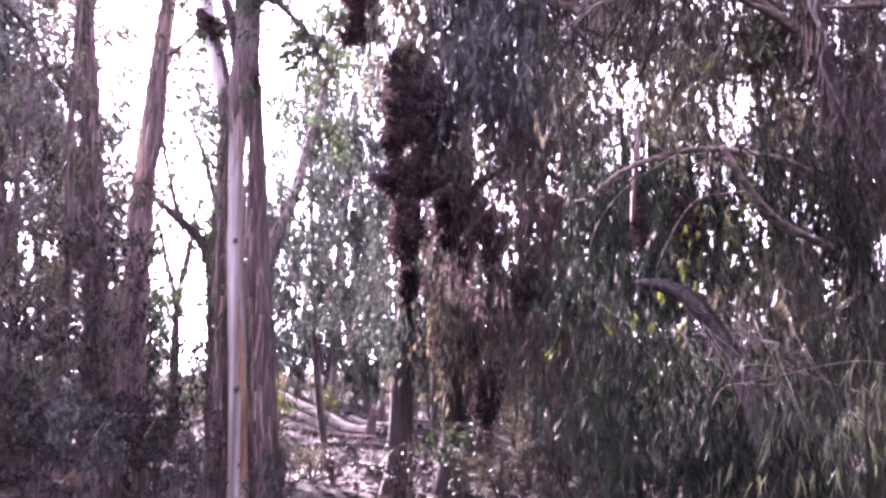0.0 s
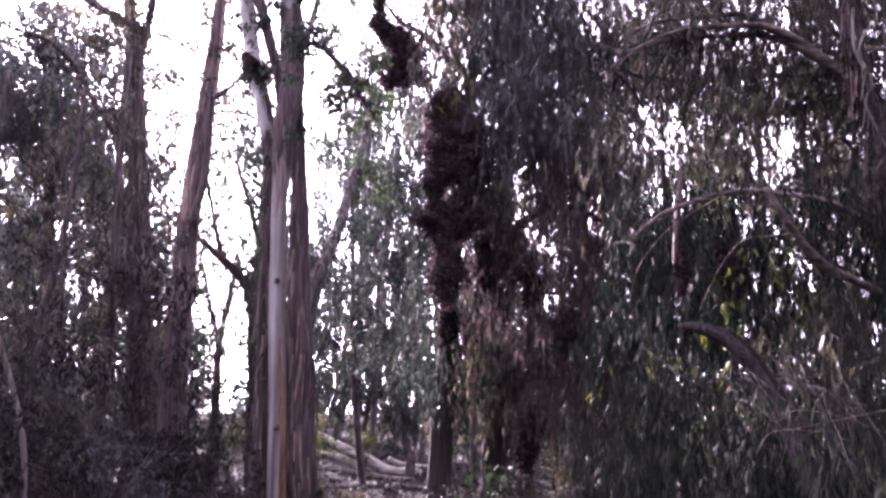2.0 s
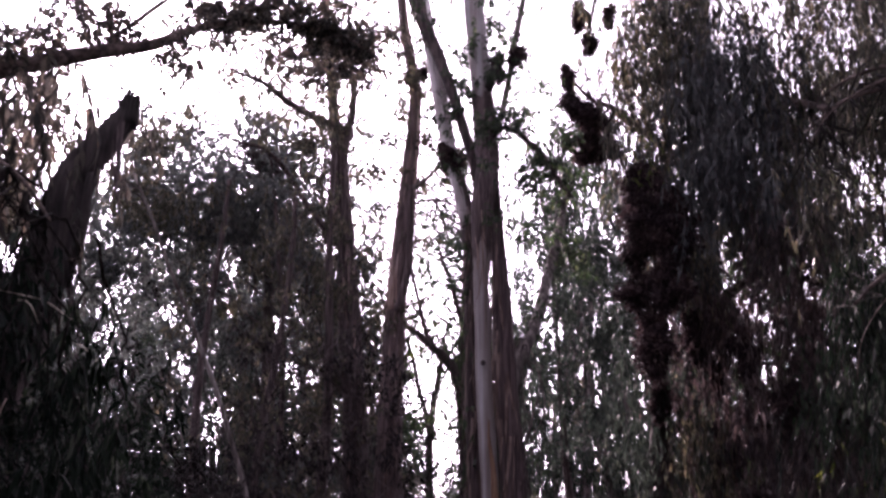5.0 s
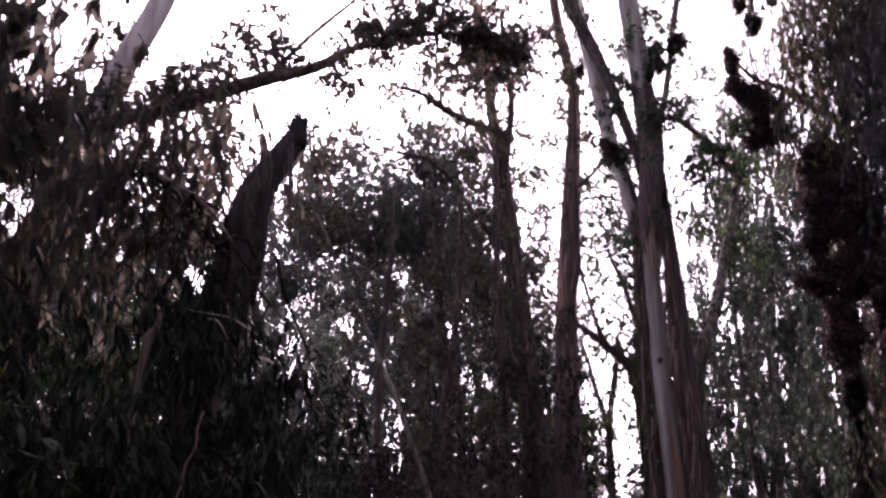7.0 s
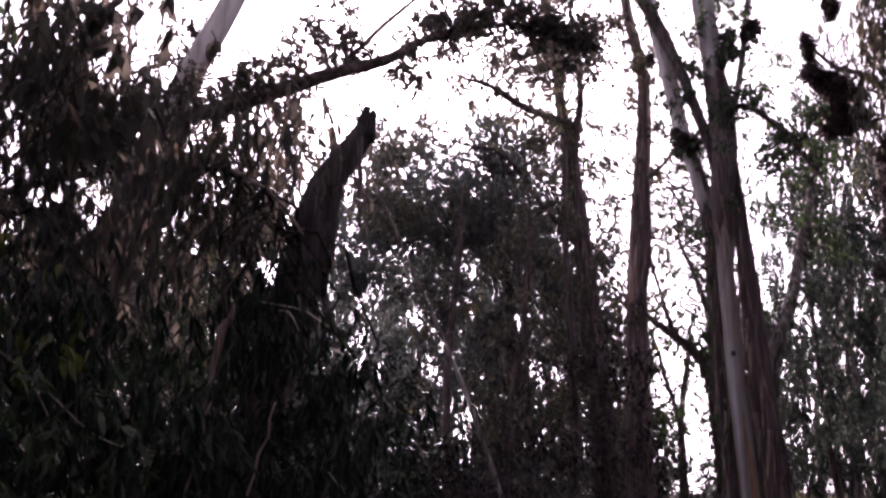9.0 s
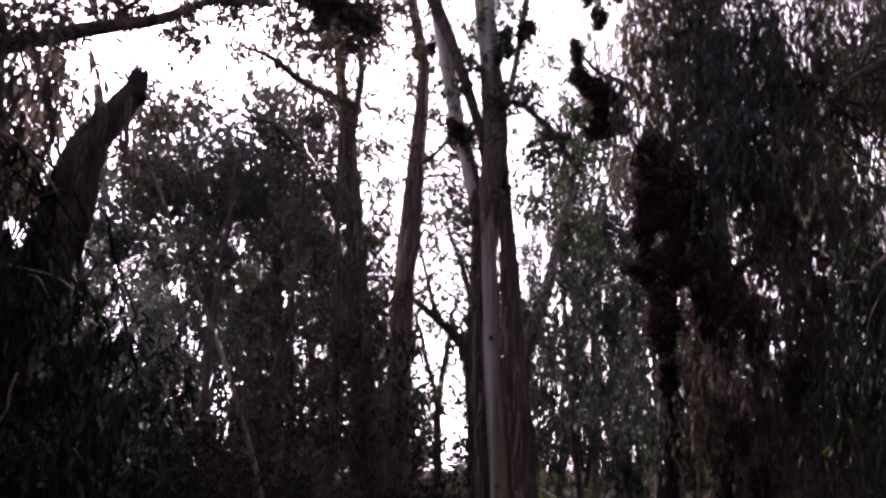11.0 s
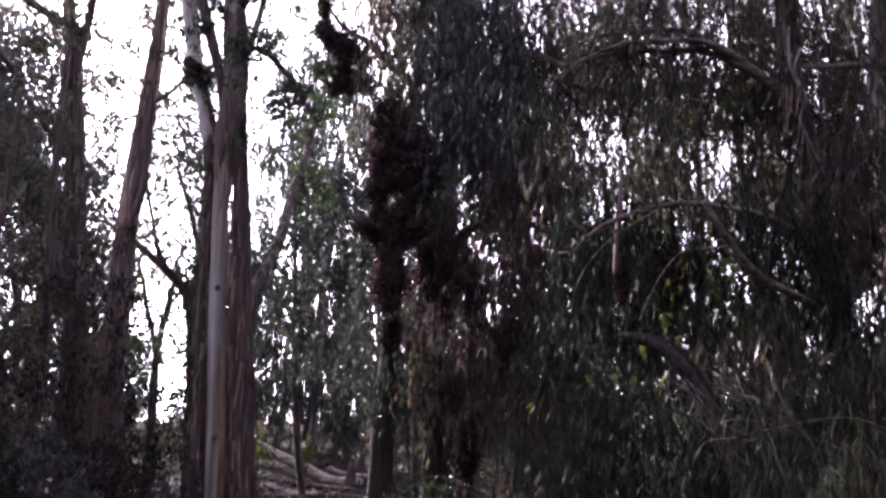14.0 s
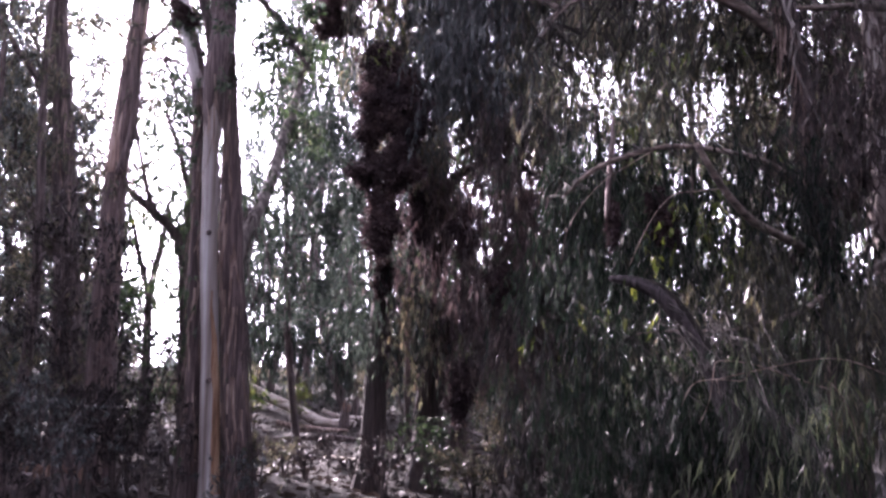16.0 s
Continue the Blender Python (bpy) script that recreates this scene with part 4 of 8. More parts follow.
PALE_CROWN += [
    (2.82, 7.27, 2.16, 0.65, 0.51, 0.8), (3.20, 6.90, 1.73, 0.54, 0.63, 0.9), (2.57, 6.73, 1.21, 0.77, 0.43, 1.0),
    (1.23, 7.80, 1.31, 0.42, 0.42, 0.7), (3.70, 7.54, 2.01, 0.37, 0.35, 0.8), (2.22, 8.31, 2.52, 0.56, 0.31, 0.5),
    (1.64, 7.42, 1.03, 0.76, 0.45, 1.0), (0.99, 9.45, 1.62, 0.39, 0.56, 0.8), (2.66, 8.18, 1.83, 0.66, 0.51, 1.0),
    (1.94, 9.40, 2.52, 0.57, 0.46, 0.9),
]
GUM_CROWN = [
    (-6.19, 6.11, 4.79, 0.41, 0.14, 0.6), (-5.01, 5.44, 4.25, 0.30, 0.14, 0.7), (-5.07, 3.57, 4.08, 0.32, 0.32, 1.0),
    (-5.14, 4.13, 4.83, 0.15, 0.13, 0.7), (-5.23, 4.02, 4.80, 0.35, 0.24, 0.9), (-6.51, 5.62, 5.69, 0.31, 0.25, 0.6),
    (-5.29, 3.60, 4.88, 0.34, 0.23, 0.9), (-4.86, 3.51, 4.28, 0.47, 0.48, 1.0), (-5.35, 4.51, 4.46, 0.33, 0.45, 0.8),
    (-6.48, 5.95, 5.65, 0.26, 0.34, 0.4), (-4.74, 3.68, 3.49, 0.52, 0.35, 0.6), (-4.61, 4.58, 3.70, 0.46, 0.36, 1.0),
    (-4.69, 4.79, 3.47, 0.41, 0.25, 0.8), (-4.55, 5.32, 4.12, 0.24, 0.26, 0.6), (-4.42, 3.44, 2.90, 0.48, 0.25, 0.8),
]
GUM_CROWN += [
    (-4.75, 5.14, 3.53, 0.43, 0.26, 0.5), (-4.89, 3.12, 3.63, 0.40, 0.73, 0.6), (-4.90, 4.42, 3.37, 0.65, 0.32, 1.0),
    (-5.66, 4.11, 4.16, 0.53, 0.44, 0.5), (-4.99, 5.47, 4.44, 0.30, 0.21, 0.8),
]
NEAR_SPRAY = [
    (-3.82, 3.22, 4.09, 0.10, 0.05, 1.2), (-3.89, 3.14, 3.76, 0.13, 0.22, 1.2), (-3.77, 3.29, 3.65, 0.10, 0.16, 1.2),
    (-3.69, 3.37, 4.21, 0.10, 0.10, 1.2), (-3.91, 3.11, 4.04, 0.12, 0.08, 1.2), (-3.86, 3.17, 3.48, 0.14, 0.12, 1.2),
]
GUM_SIDE = [
    (-4.62, 4.99, 4.24, 0.43, 0.24, 0.5), (-4.47, 5.39, 4.29, 0.18, 0.27, 0.4), (-4.36, 4.96, 3.82, 0.33, 0.21, 0.5),
    (-4.46, 4.59, 3.82, 0.32, 0.24, 0.4), (-4.96, 4.94, 4.48, 0.27, 0.16, 0.4), (-4.82, 3.57, 3.48, 0.21, 0.21, 0.6),
    (-4.73, 4.01, 3.52, 0.22, 0.22, 0.5), (-4.60, 4.45, 3.70, 0.23, 0.19, 0.5), (-4.27, 4.77, 3.46, 0.21, 0.19, 0.5),
    (-4.67, 3.76, 2.98, 0.25, 0.21, 0.7), (-4.38, 4.10, 2.98, 0.25, 0.21, 0.7), (-4.20, 4.56, 2.94, 0.22, 0.18, 0.6),
    (-4.36, 4.40, 3.30, 0.18, 0.15, 0.5), (-4.85, 3.54, 3.95, 0.18, 0.21, 0.5), (-4.26, 4.77, 4.14, 0.12, 0.11, 0.7),
]
GUM_SIDE += [
    (-4.11, 4.90, 4.03, 0.13, 0.11, 0.7), (-4.08, 5.19, 3.98, 0.12, 0.14, 0.7), (-4.11, 5.42, 4.22, 0.09, 0.10, 0.6),
    (-4.11, 5.04, 3.77, 0.13, 0.13, 0.7), (-4.22, 4.81, 3.83, 0.13, 0.11, 0.7), (-4.03, 5.23, 3.77, 0.09, 0.14, 0.6),
    (-4.29, 4.62, 3.94, 0.13, 0.11, 0.7), (-4.18, 4.98, 4.26, 0.12, 0.08, 0.5), (-4.10, 5.17, 4.22, 0.08, 0.10, 0.4),
    (-4.39, 6.45, 4.26, 0.06, 0.18, 0.4), (-4.34, 6.48, 4.57, 0.06, 0.14, 0.4),
]
BOUGH_CROWN = [
    (-5.19, 6.09, 5.18, 0.39, 0.09, 1.0), (-4.76, 6.68, 5.54, 0.32, 0.09, 1.0), (-4.39, 7.28, 5.94, 0.23, 0.14, 1.2),
    (-4.05, 7.59, 6.12, 0.37, 0.14, 1.3), (-3.73, 7.97, 6.27, 0.47, 0.24, 1.3), (-3.30, 8.37, 5.96, 0.44, 0.18, 1.3),
    (-4.97, 6.77, 6.20, 0.17, 0.23, 1.0), (-5.18, 6.61, 5.97, 0.20, 0.17, 1.0),
    (-4.39, 6.93, 5.33, 0.08, 0.13, 1.2), (-5.33, 5.97, 4.97, 0.31, 0.09, 1.0), (-4.11, 8.23, 6.69, 0.74, 0.22, 1.3),
    (-3.72, 8.63, 6.27, 0.62, 0.15, 1.2), (-3.10, 8.66, 5.94, 0.24, 0.18, 1.3), (-4.88, 6.34, 5.29, 0.23, 0.08, 1.0),
]
BOUGH_CROWN += [
    (-5.07, 6.19, 4.95, 0.23, 0.08, 0.8), (-6.03, 5.85, 5.73, 0.22, 0.22, 0.7), (-5.51, 4.31, 5.20, 0.46, 0.23, 1.0),
    (-3.95, 8.10, 6.98, 0.70, 0.25, 1.0), (-3.43, 8.75, 6.62, 0.50, 0.22, 1.1),
    (-3.83, 8.58, 6.02, 0.34, 0.15, 1.0), (-4.73, 6.82, 5.80, 0.11, 0.11, 1.0), (-6.00, 5.59, 5.94, 0.22, 0.25, 0.8),
    (-4.09, 8.02, 5.88, 0.41, 0.12, 0.9), (-4.29, 7.68, 6.41, 0.33, 0.21, 1.2), (-3.87, 8.24, 6.14, 0.42, 0.18, 1.2),
    (-3.35, 8.68, 6.33, 0.34, 0.28, 1.2), (-2.99, 8.91, 6.44, 0.25, 0.22, 0.8), (-3.72, 8.52, 6.72, 0.50, 0.19, 1.1),
]
BOUGH_CROWN += [
    (-4.34, 7.42, 5.69, 0.17, 0.08, 0.8),
]
BOUGH_END = [
    (-4.44, 8.06, 6.61, 0.30, 0.12, 1.2), (-4.17, 8.20, 6.32, 0.35, 0.12, 1.2), (-3.95, 8.31, 6.68, 0.35, 0.15, 1.2),
    (-4.59, 7.97, 6.24, 0.15, 0.08, 1.2), (-3.68, 8.43, 6.41, 0.30, 0.20, 1.2), (-3.35, 8.57, 6.59, 0.30, 0.20, 1.2),
    (-3.25, 8.61, 6.06, 0.20, 0.18, 1.2), (-3.03, 8.69, 5.92, 0.12, 0.15, 1.2),
]
LOW_CROWN = [
    (-4.18, 3.41, 2.44, 0.61, 0.32, 1.2), (-4.05, 4.43, 2.60, 0.57, 0.29, 1.1), (-3.88, 3.46, 1.98, 0.71, 0.34, 1.3),
    (-3.95, 4.78, 2.21, 0.48, 0.40, 0.8), (-3.70, 4.21, 1.71, 0.83, 0.30, 1.3), (-3.94, 5.79, 1.82, 0.50, 0.33, 0.6),
    (-4.40, 6.20, 2.67, 0.32, 0.32, 0.5), (-4.32, 7.20, 2.15, 0.35, 0.40, 0.4), (-4.17, 2.77, 2.11, 0.36, 0.59, 1.2),
    (-3.92, 4.93, 2.78, 0.30, 0.21, 1.2), (-4.08, 4.67, 2.86, 0.30, 0.17, 1.0), (-3.89, 5.08, 2.53, 0.27, 0.23, 0.7),
]
SHADE_LOW = [
    (-3.22, 12.63, 1.44, 0.29, 0.32, 0.7), (-3.55, 12.87, 1.79, 0.26, 0.46, 0.7), (-3.68, 12.55, 1.26, 0.30, 0.58, 0.9),
    (-3.94, 13.02, 2.32, 0.33, 0.49, 0.9), (-4.00, 13.17, 3.32, 0.46, 0.40, 0.7), (-4.01, 12.69, 1.48, 0.27, 0.58, 0.9),
    (-4.08, 13.02, 2.38, 0.43, 0.39, 0.9), (-3.96, 12.38, 3.27, 0.36, 0.37, 0.7), (-4.35, 12.90, 1.23, 0.41, 0.38, 0.9),
    (-4.41, 12.70, 2.29, 0.42, 0.32, 0.4), (-4.36, 12.71, 3.21, 0.36, 0.48, 0.9), (-4.59, 12.61, 2.40, 0.29, 0.44, 0.4),
    (-4.47, 12.37, 3.68, 0.32, 0.50, 0.7), (-4.64, 11.95, 1.78, 0.44, 0.42, 0.9), (-4.89, 12.24, 3.30, 0.25, 0.31, 0.4),
]
SHADE_LOW += [
    (-5.03, 12.23, 2.24, 0.26, 0.35, 0.9), (-5.22, 11.82, 1.66, 0.35, 0.60, 0.7), (-5.58, 12.50, 3.40, 0.26, 0.38, 0.4),
    (-5.73, 12.07, 2.44, 0.48, 0.50, 0.9), (-5.87, 11.75, 1.68, 0.41, 0.54, 0.9), (-5.80, 11.49, 3.68, 0.42, 0.31, 0.9),
    (-7.19, 10.22, 3.74, 0.33, 0.30, 0.6), (-6.76, 10.51, 3.45, 0.37, 0.30, 0.5), (-6.32, 10.78, 3.01, 0.37, 0.33, 0.6),
    (-7.06, 10.31, 3.01, 0.37, 0.33, 0.7), (-6.69, 10.56, 2.50, 0.41, 0.33, 0.8), (-6.20, 10.86, 2.29, 0.37, 0.33, 0.8),
    (-7.29, 10.15, 2.43, 0.30, 0.33, 0.7), (-6.51, 10.67, 4.05, 0.30, 0.26, 0.4),
]
DARK_CROWN = [
    (-6.47, 14.41, 8.31, 0.86, 0.61, 0.5), (-6.07, 14.80, 9.22, 0.94, 0.47, 0.9), (-5.49, 15.24, 9.17, 0.32, 0.32, 1.0),
    (-6.58, 14.58, 7.46, 0.70, 0.55, 0.3), (-6.61, 16.10, 6.49, 0.64, 0.85, 0.4), (-5.97, 16.55, 5.84, 0.53, 1.18, 0.4),
    (-5.84, 16.81, 3.77, 0.63, 1.16, 0.5), (-5.82, 16.61, 6.61, 0.32, 0.65, 0.3), (-5.67, 16.66, 5.53, 0.32, 0.64, 0.4),
    (-5.89, 16.80, 4.71, 0.43, 0.75, 0.4), (-6.53, 16.77, 4.72, 0.65, 1.40, 0.5), (-6.95, 16.60, 3.76, 0.75, 1.39, 0.5),
    (-6.11, 16.29, 7.97, 0.44, 0.87, 0.3), (-6.51, 14.18, 8.83, 0.71, 0.41, 0.6), (-6.71, 13.86, 9.21, 1.12, 0.35, 0.7),
]
DARK_CROWN += [
    (-5.74, 14.94, 9.81, 0.64, 0.42, 0.8), (-7.15, 13.64, 8.62, 0.45, 0.35, 0.7), (-6.06, 15.45, 8.53, 0.37, 0.64, 0.4),
]
MID_CROWN_A = [
    (-8.27, 18.21, 9.57, 0.89, 0.57, 0.60), (-9.00, 17.86, 9.46, 0.70, 0.51, 0.50), (-7.38, 18.59, 9.41, 0.51, 0.70, 0.40),
    (-10.93, 17.93, 9.14, 1.45, 0.99, 0.50), (-9.94, 19.07, 9.19, 1.14, 0.87, 0.60), (-10.32, 18.29, 10.25, 1.07, 0.60, 0.20),
    (-10.78, 16.85, 7.81, 1.24, 0.99, 0.70), (-9.02, 18.96, 10.05, 0.80, 0.60, 0.40), (-7.92, 19.45, 8.56, 0.72, 0.78, 0.50),
    (-11.26, 16.53, 9.28, 0.76, 0.76, 0.30), (-9.41, 19.88, 8.09, 1.56, 1.56, 1.00), (-10.31, 19.44, 6.81, 1.33, 1.33, 0.90),
    (-8.42, 20.33, 6.83, 1.00, 1.47, 1.00), (-11.26, 18.90, 8.39, 0.95, 0.88, 0.80), (-11.88, 18.52, 9.89, 0.83, 0.62, 0.40),
]
MID_CROWN_A += [
    (-9.04, 20.06, 9.52, 0.76, 0.76, 0.70), (-11.29, 18.88, 6.32, 1.00, 1.06, 0.80), (-12.00, 18.44, 8.93, 0.75, 1.09, 0.50),
    (-11.48, 17.58, 6.86, 1.02, 1.28, 1.00), (-12.44, 16.92, 6.95, 1.28, 1.66, 1.00), (-10.66, 20.38, 5.45, 1.38, 1.24, 0.45),
    (-11.82, 19.73, 4.34, 1.50, 1.37, 0.40), (-13.16, 17.63, 5.01, 1.71, 1.71, 0.45), (-9.15, 21.10, 5.01, 1.10, 1.37, 0.40),
]
MID_CROWN_A += [
    (-8.20, 17.00, 7.10, 1.20, 0.80, 1.00), (-9.00, 16.60, 7.40, 1.30, 0.90, 1.00), (-9.90, 16.00, 6.90, 1.30, 0.90, 1.00),
    (-10.04, 15.54, 8.40, 0.55, 0.55, 0.50), (-9.25, 16.02, 8.78, 0.60, 0.49, 0.45), (-8.33, 16.52, 9.01, 0.55, 0.55, 0.45),
    (-7.50, 16.91, 8.49, 0.49, 0.66, 0.50), (-9.84, 15.67, 7.31, 0.60, 0.55, 0.60), (-8.85, 16.24, 7.67, 0.60, 0.55, 0.60),
    (-7.94, 16.71, 7.41, 0.55, 0.55, 0.60), (-10.41, 15.29, 7.30, 0.38, 0.55, 0.50), (-5.98, 16.98, 7.63, 0.27, 0.74, 0.45),
    (-6.00, 16.97, 6.15, 0.30, 0.74, 0.60), (-6.11, 16.93, 4.74, 0.30, 0.74, 0.70), (-6.03, 16.96, 8.82, 0.23, 0.53, 0.35),
    (-7.23, 17.03, 6.79, 0.44, 0.66, 0.60),
]
MID_CROWN_B = [
    (-2.87, 18.78, 7.06, 0.76, 0.58, 1.1), (-2.48, 19.85, 6.28, 0.91, 1.03, 1.0), (-1.63, 19.93, 7.16, 0.80, 1.35, 0.9),
    (-2.59, 18.82, 7.74, 0.65, 0.41, 0.7), (-1.93, 19.40, 8.28, 0.55, 0.73, 0.8), (-2.12, 19.89, 4.81, 1.02, 1.20, 0.8),
    (-2.71, 19.82, 3.63, 0.83, 0.95, 0.7), (-1.55, 19.94, 3.28, 0.71, 1.18, 0.8),
]
MID_CROWN_B += [
    (-2.95, 19.30, 2.90, 0.35, 0.60, 0.7), (-1.20, 19.60, 5.20, 0.60, 1.20, 0.8), (-0.95, 19.50, 7.40, 0.70, 1.10, 0.9),
    (-3.20, 19.20, 5.00, 0.60, 0.90, 0.7), (-1.05, 19.40, 2.80, 0.40, 0.70, 0.8),
]
MID_CROWN_C = [
    (-4.96, 18.34, 6.78, 0.52, 0.35, 0.5), (-5.14, 18.29, 5.42, 0.51, 0.34, 0.5), (-4.79, 18.39, 4.63, 0.51, 0.40, 0.5),
    (-4.34, 18.50, 3.96, 0.34, 1.47, 0.7), (-5.60, 18.16, 3.38, 0.34, 1.46, 0.7), (-6.50, 17.21, 9.06, 0.16, 0.25, 0.7),
    (-6.18, 17.33, 8.40, 0.23, 0.22, 0.7), (-6.17, 17.34, 8.14, 0.20, 0.32, 0.7), (-6.33, 17.28, 7.46, 0.16, 0.20, 0.7),
    (-5.85, 17.44, 7.12, 0.15, 0.25, 0.7), (-6.31, 17.29, 6.63, 0.18, 0.25, 0.7), (-6.01, 17.39, 6.21, 0.14, 0.21, 0.7),
    (-6.41, 17.25, 5.68, 0.17, 0.30, 0.7), (-6.08, 17.37, 5.16, 0.24, 0.20, 0.7), (-6.48, 17.22, 4.90, 0.17, 0.27, 0.7),
]
MID_CROWN_C += [
    (-4.91, 17.52, 7.55, 0.12, 0.28, 0.8), (-5.04, 17.49, 7.39, 0.21, 0.20, 0.8), (-4.54, 17.62, 6.91, 0.16, 0.25, 0.8),
    (-4.96, 17.51, 6.41, 0.12, 0.21, 0.8), (-5.12, 17.46, 6.20, 0.15, 0.31, 0.8), (-4.80, 17.55, 5.86, 0.14, 0.32, 0.8),
    (-5.10, 17.47, 5.32, 0.15, 0.27, 0.8), (-4.86, 17.54, 4.92, 0.16, 0.27, 0.8),
]
YOUNG_CROWN_A = [
    (-4.55, 17.21, 6.40, 0.54, 0.44, 0.5), (-4.89, 16.91, 5.89, 0.43, 0.43, 0.4), (-4.12, 17.52, 4.37, 0.32, 0.75, 0.7),
    (-4.57, 17.10, 4.73, 0.53, 0.32, 0.5), (-5.18, 16.61, 4.66, 0.26, 0.42, 0.6), (-4.08, 17.53, 2.69, 0.32, 1.06, 0.9),
    (-4.26, 17.49, 1.68, 0.42, 0.85, 0.9), (-4.06, 17.54, 6.24, 0.27, 0.66, 0.6), (-4.42, 16.93, 4.01, 0.12, 0.31, 0.5),
    (-4.62, 16.88, 3.30, 0.10, 0.41, 0.4), (-4.29, 16.97, 2.82, 0.14, 0.31, 0.6), (-4.47, 16.92, 2.32, 0.14, 0.21, 0.5),
    (-4.23, 16.98, 2.13, 0.10, 0.31, 0.7), (-4.58, 16.89, 1.93, 0.15, 0.21, 0.6), (-4.35, 16.95, 1.74, 0.23, 0.12, 0.8),
]
YOUNG_CROWN_A += [
    (-4.27, 16.97, 3.51, 0.10, 0.31, 0.6), (-4.19, 16.89, 7.46, 0.15, 0.27, 0.9), (-4.69, 16.76, 6.96, 0.14, 0.31, 0.9),
    (-4.25, 16.87, 6.87, 0.18, 0.24, 0.9), (-4.23, 16.88, 6.57, 0.17, 0.30, 0.9), (-4.15, 16.90, 6.07, 0.18, 0.24, 0.9),
    (-4.22, 16.88, 5.90, 0.11, 0.22, 0.9), (-4.20, 16.88, 5.50, 0.17, 0.27, 0.9), (-4.20, 16.88, 5.11, 0.18, 0.31, 0.9),
    (-4.07, 16.92, 4.73, 0.18, 0.27, 0.9), (-3.93, 16.95, 4.59, 0.11, 0.25, 0.9), (-4.65, 16.77, 4.23, 0.12, 0.23, 0.9),
    (-4.17, 16.89, 3.85, 0.13, 0.27, 0.9), (-4.65, 16.77, 3.47, 0.13, 0.20, 0.9), (-4.30, 16.86, 3.35, 0.12, 0.28, 0.9),
]
YOUNG_CROWN_A += [
    (-4.50, 16.81, 2.90, 0.13, 0.25, 0.9), (-3.95, 16.95, 2.80, 0.18, 0.30, 0.9), (-4.01, 16.93, 2.43, 0.12, 0.23, 0.9),
    (-3.93, 16.95, 2.23, 0.15, 0.28, 0.9),
]
YOUNG_CROWN_B = [
    (-5.14, 19.33, 4.19, 0.24, 0.30, 0.4), (-5.70, 19.17, 4.18, 0.24, 0.71, 0.7), (-5.27, 19.29, 3.26, 0.18, 0.36, 0.3),
    (-5.64, 19.19, 2.57, 0.30, 0.83, 0.9), (-5.12, 19.33, 1.90, 0.35, 0.35, 0.8), (-5.37, 19.27, 1.24, 0.59, 0.59, 1.0),
    (-4.37, 17.67, 4.57, 0.12, 0.18, 0.8), (-4.34, 17.68, 4.23, 0.13, 0.31, 0.8), (-4.67, 17.59, 3.80, 0.20, 0.21, 0.8),
    (-4.87, 17.54, 3.40, 0.12, 0.29, 0.8), (-5.10, 17.47, 3.10, 0.18, 0.31, 0.8), (-4.46, 17.64, 2.79, 0.13, 0.19, 0.8),
    (-4.74, 17.57, 2.44, 0.12, 0.31, 0.8), (-4.77, 17.56, 2.04, 0.13, 0.21, 0.8),
]
BACK_RIGHT = [
    (3.48, 18.68, 9.03, 1.20, 0.96, 1.0), (4.77, 18.39, 8.12, 0.95, 0.95, 1.0), (2.53, 18.83, 7.60, 0.71, 0.94, 1.0),
    (4.52, 18.45, 6.36, 0.92, 0.92, 1.0), (2.86, 18.78, 5.23, 1.14, 1.14, 1.0), (6.54, 17.84, 7.86, 0.83, 1.18, 1.0),
    (6.77, 17.75, 5.90, 0.92, 1.15, 1.0), (5.44, 18.21, 4.62, 1.48, 1.02, 1.0), (3.29, 18.71, 2.97, 1.69, 1.12, 1.0),
    (1.01, 18.97, 9.31, 1.21, 1.21, 1.0), (1.39, 18.95, 6.40, 1.16, 1.39, 1.0), (8.01, 17.23, 8.38, 1.19, 1.79, 0.7),
    (7.84, 17.31, 4.53, 1.25, 1.42, 0.7), (5.88, 18.07, 2.54, 1.68, 1.12, 1.0), (1.13, 19.97, 3.97, 1.55, 1.19, 1.0),
]
BACK_RIGHT += [
    (2.31, 19.87, 1.87, 1.77, 0.94, 1.0), (7.28, 17.55, 1.91, 1.68, 1.12, 1.0), (0.72, 20.99, 2.10, 0.99, 0.99, 0.8),
]
BACK_LEFT = [
    (-8.99, 14.43, 7.72, 0.59, 0.69, 0.5), (-9.21, 14.29, 6.72, 0.63, 0.63, 0.8), (-9.49, 11.62, 7.33, 0.57, 0.52, 0.5),
    (-9.40, 12.95, 7.02, 0.55, 0.55, 0.5), (-8.58, 14.68, 8.40, 0.49, 0.43, 0.3), (-9.09, 13.16, 7.88, 0.30, 0.41, 0.3),
    (-12.97, 9.37, 7.84, 1.11, 1.01, 1.0), (-12.04, 10.54, 6.76, 1.19, 0.99, 1.0), (-12.83, 9.56, 5.48, 1.26, 0.97, 1.0),
    (-11.17, 11.46, 5.40, 1.07, 0.87, 1.0), (-11.99, 10.60, 8.09, 0.71, 0.51, 0.6), (-12.27, 10.27, 3.73, 1.43, 1.14, 1.0),
    (-10.63, 11.96, 3.72, 1.24, 1.05, 1.0), (-10.29, 12.25, 6.05, 0.59, 0.69, 0.8),
]
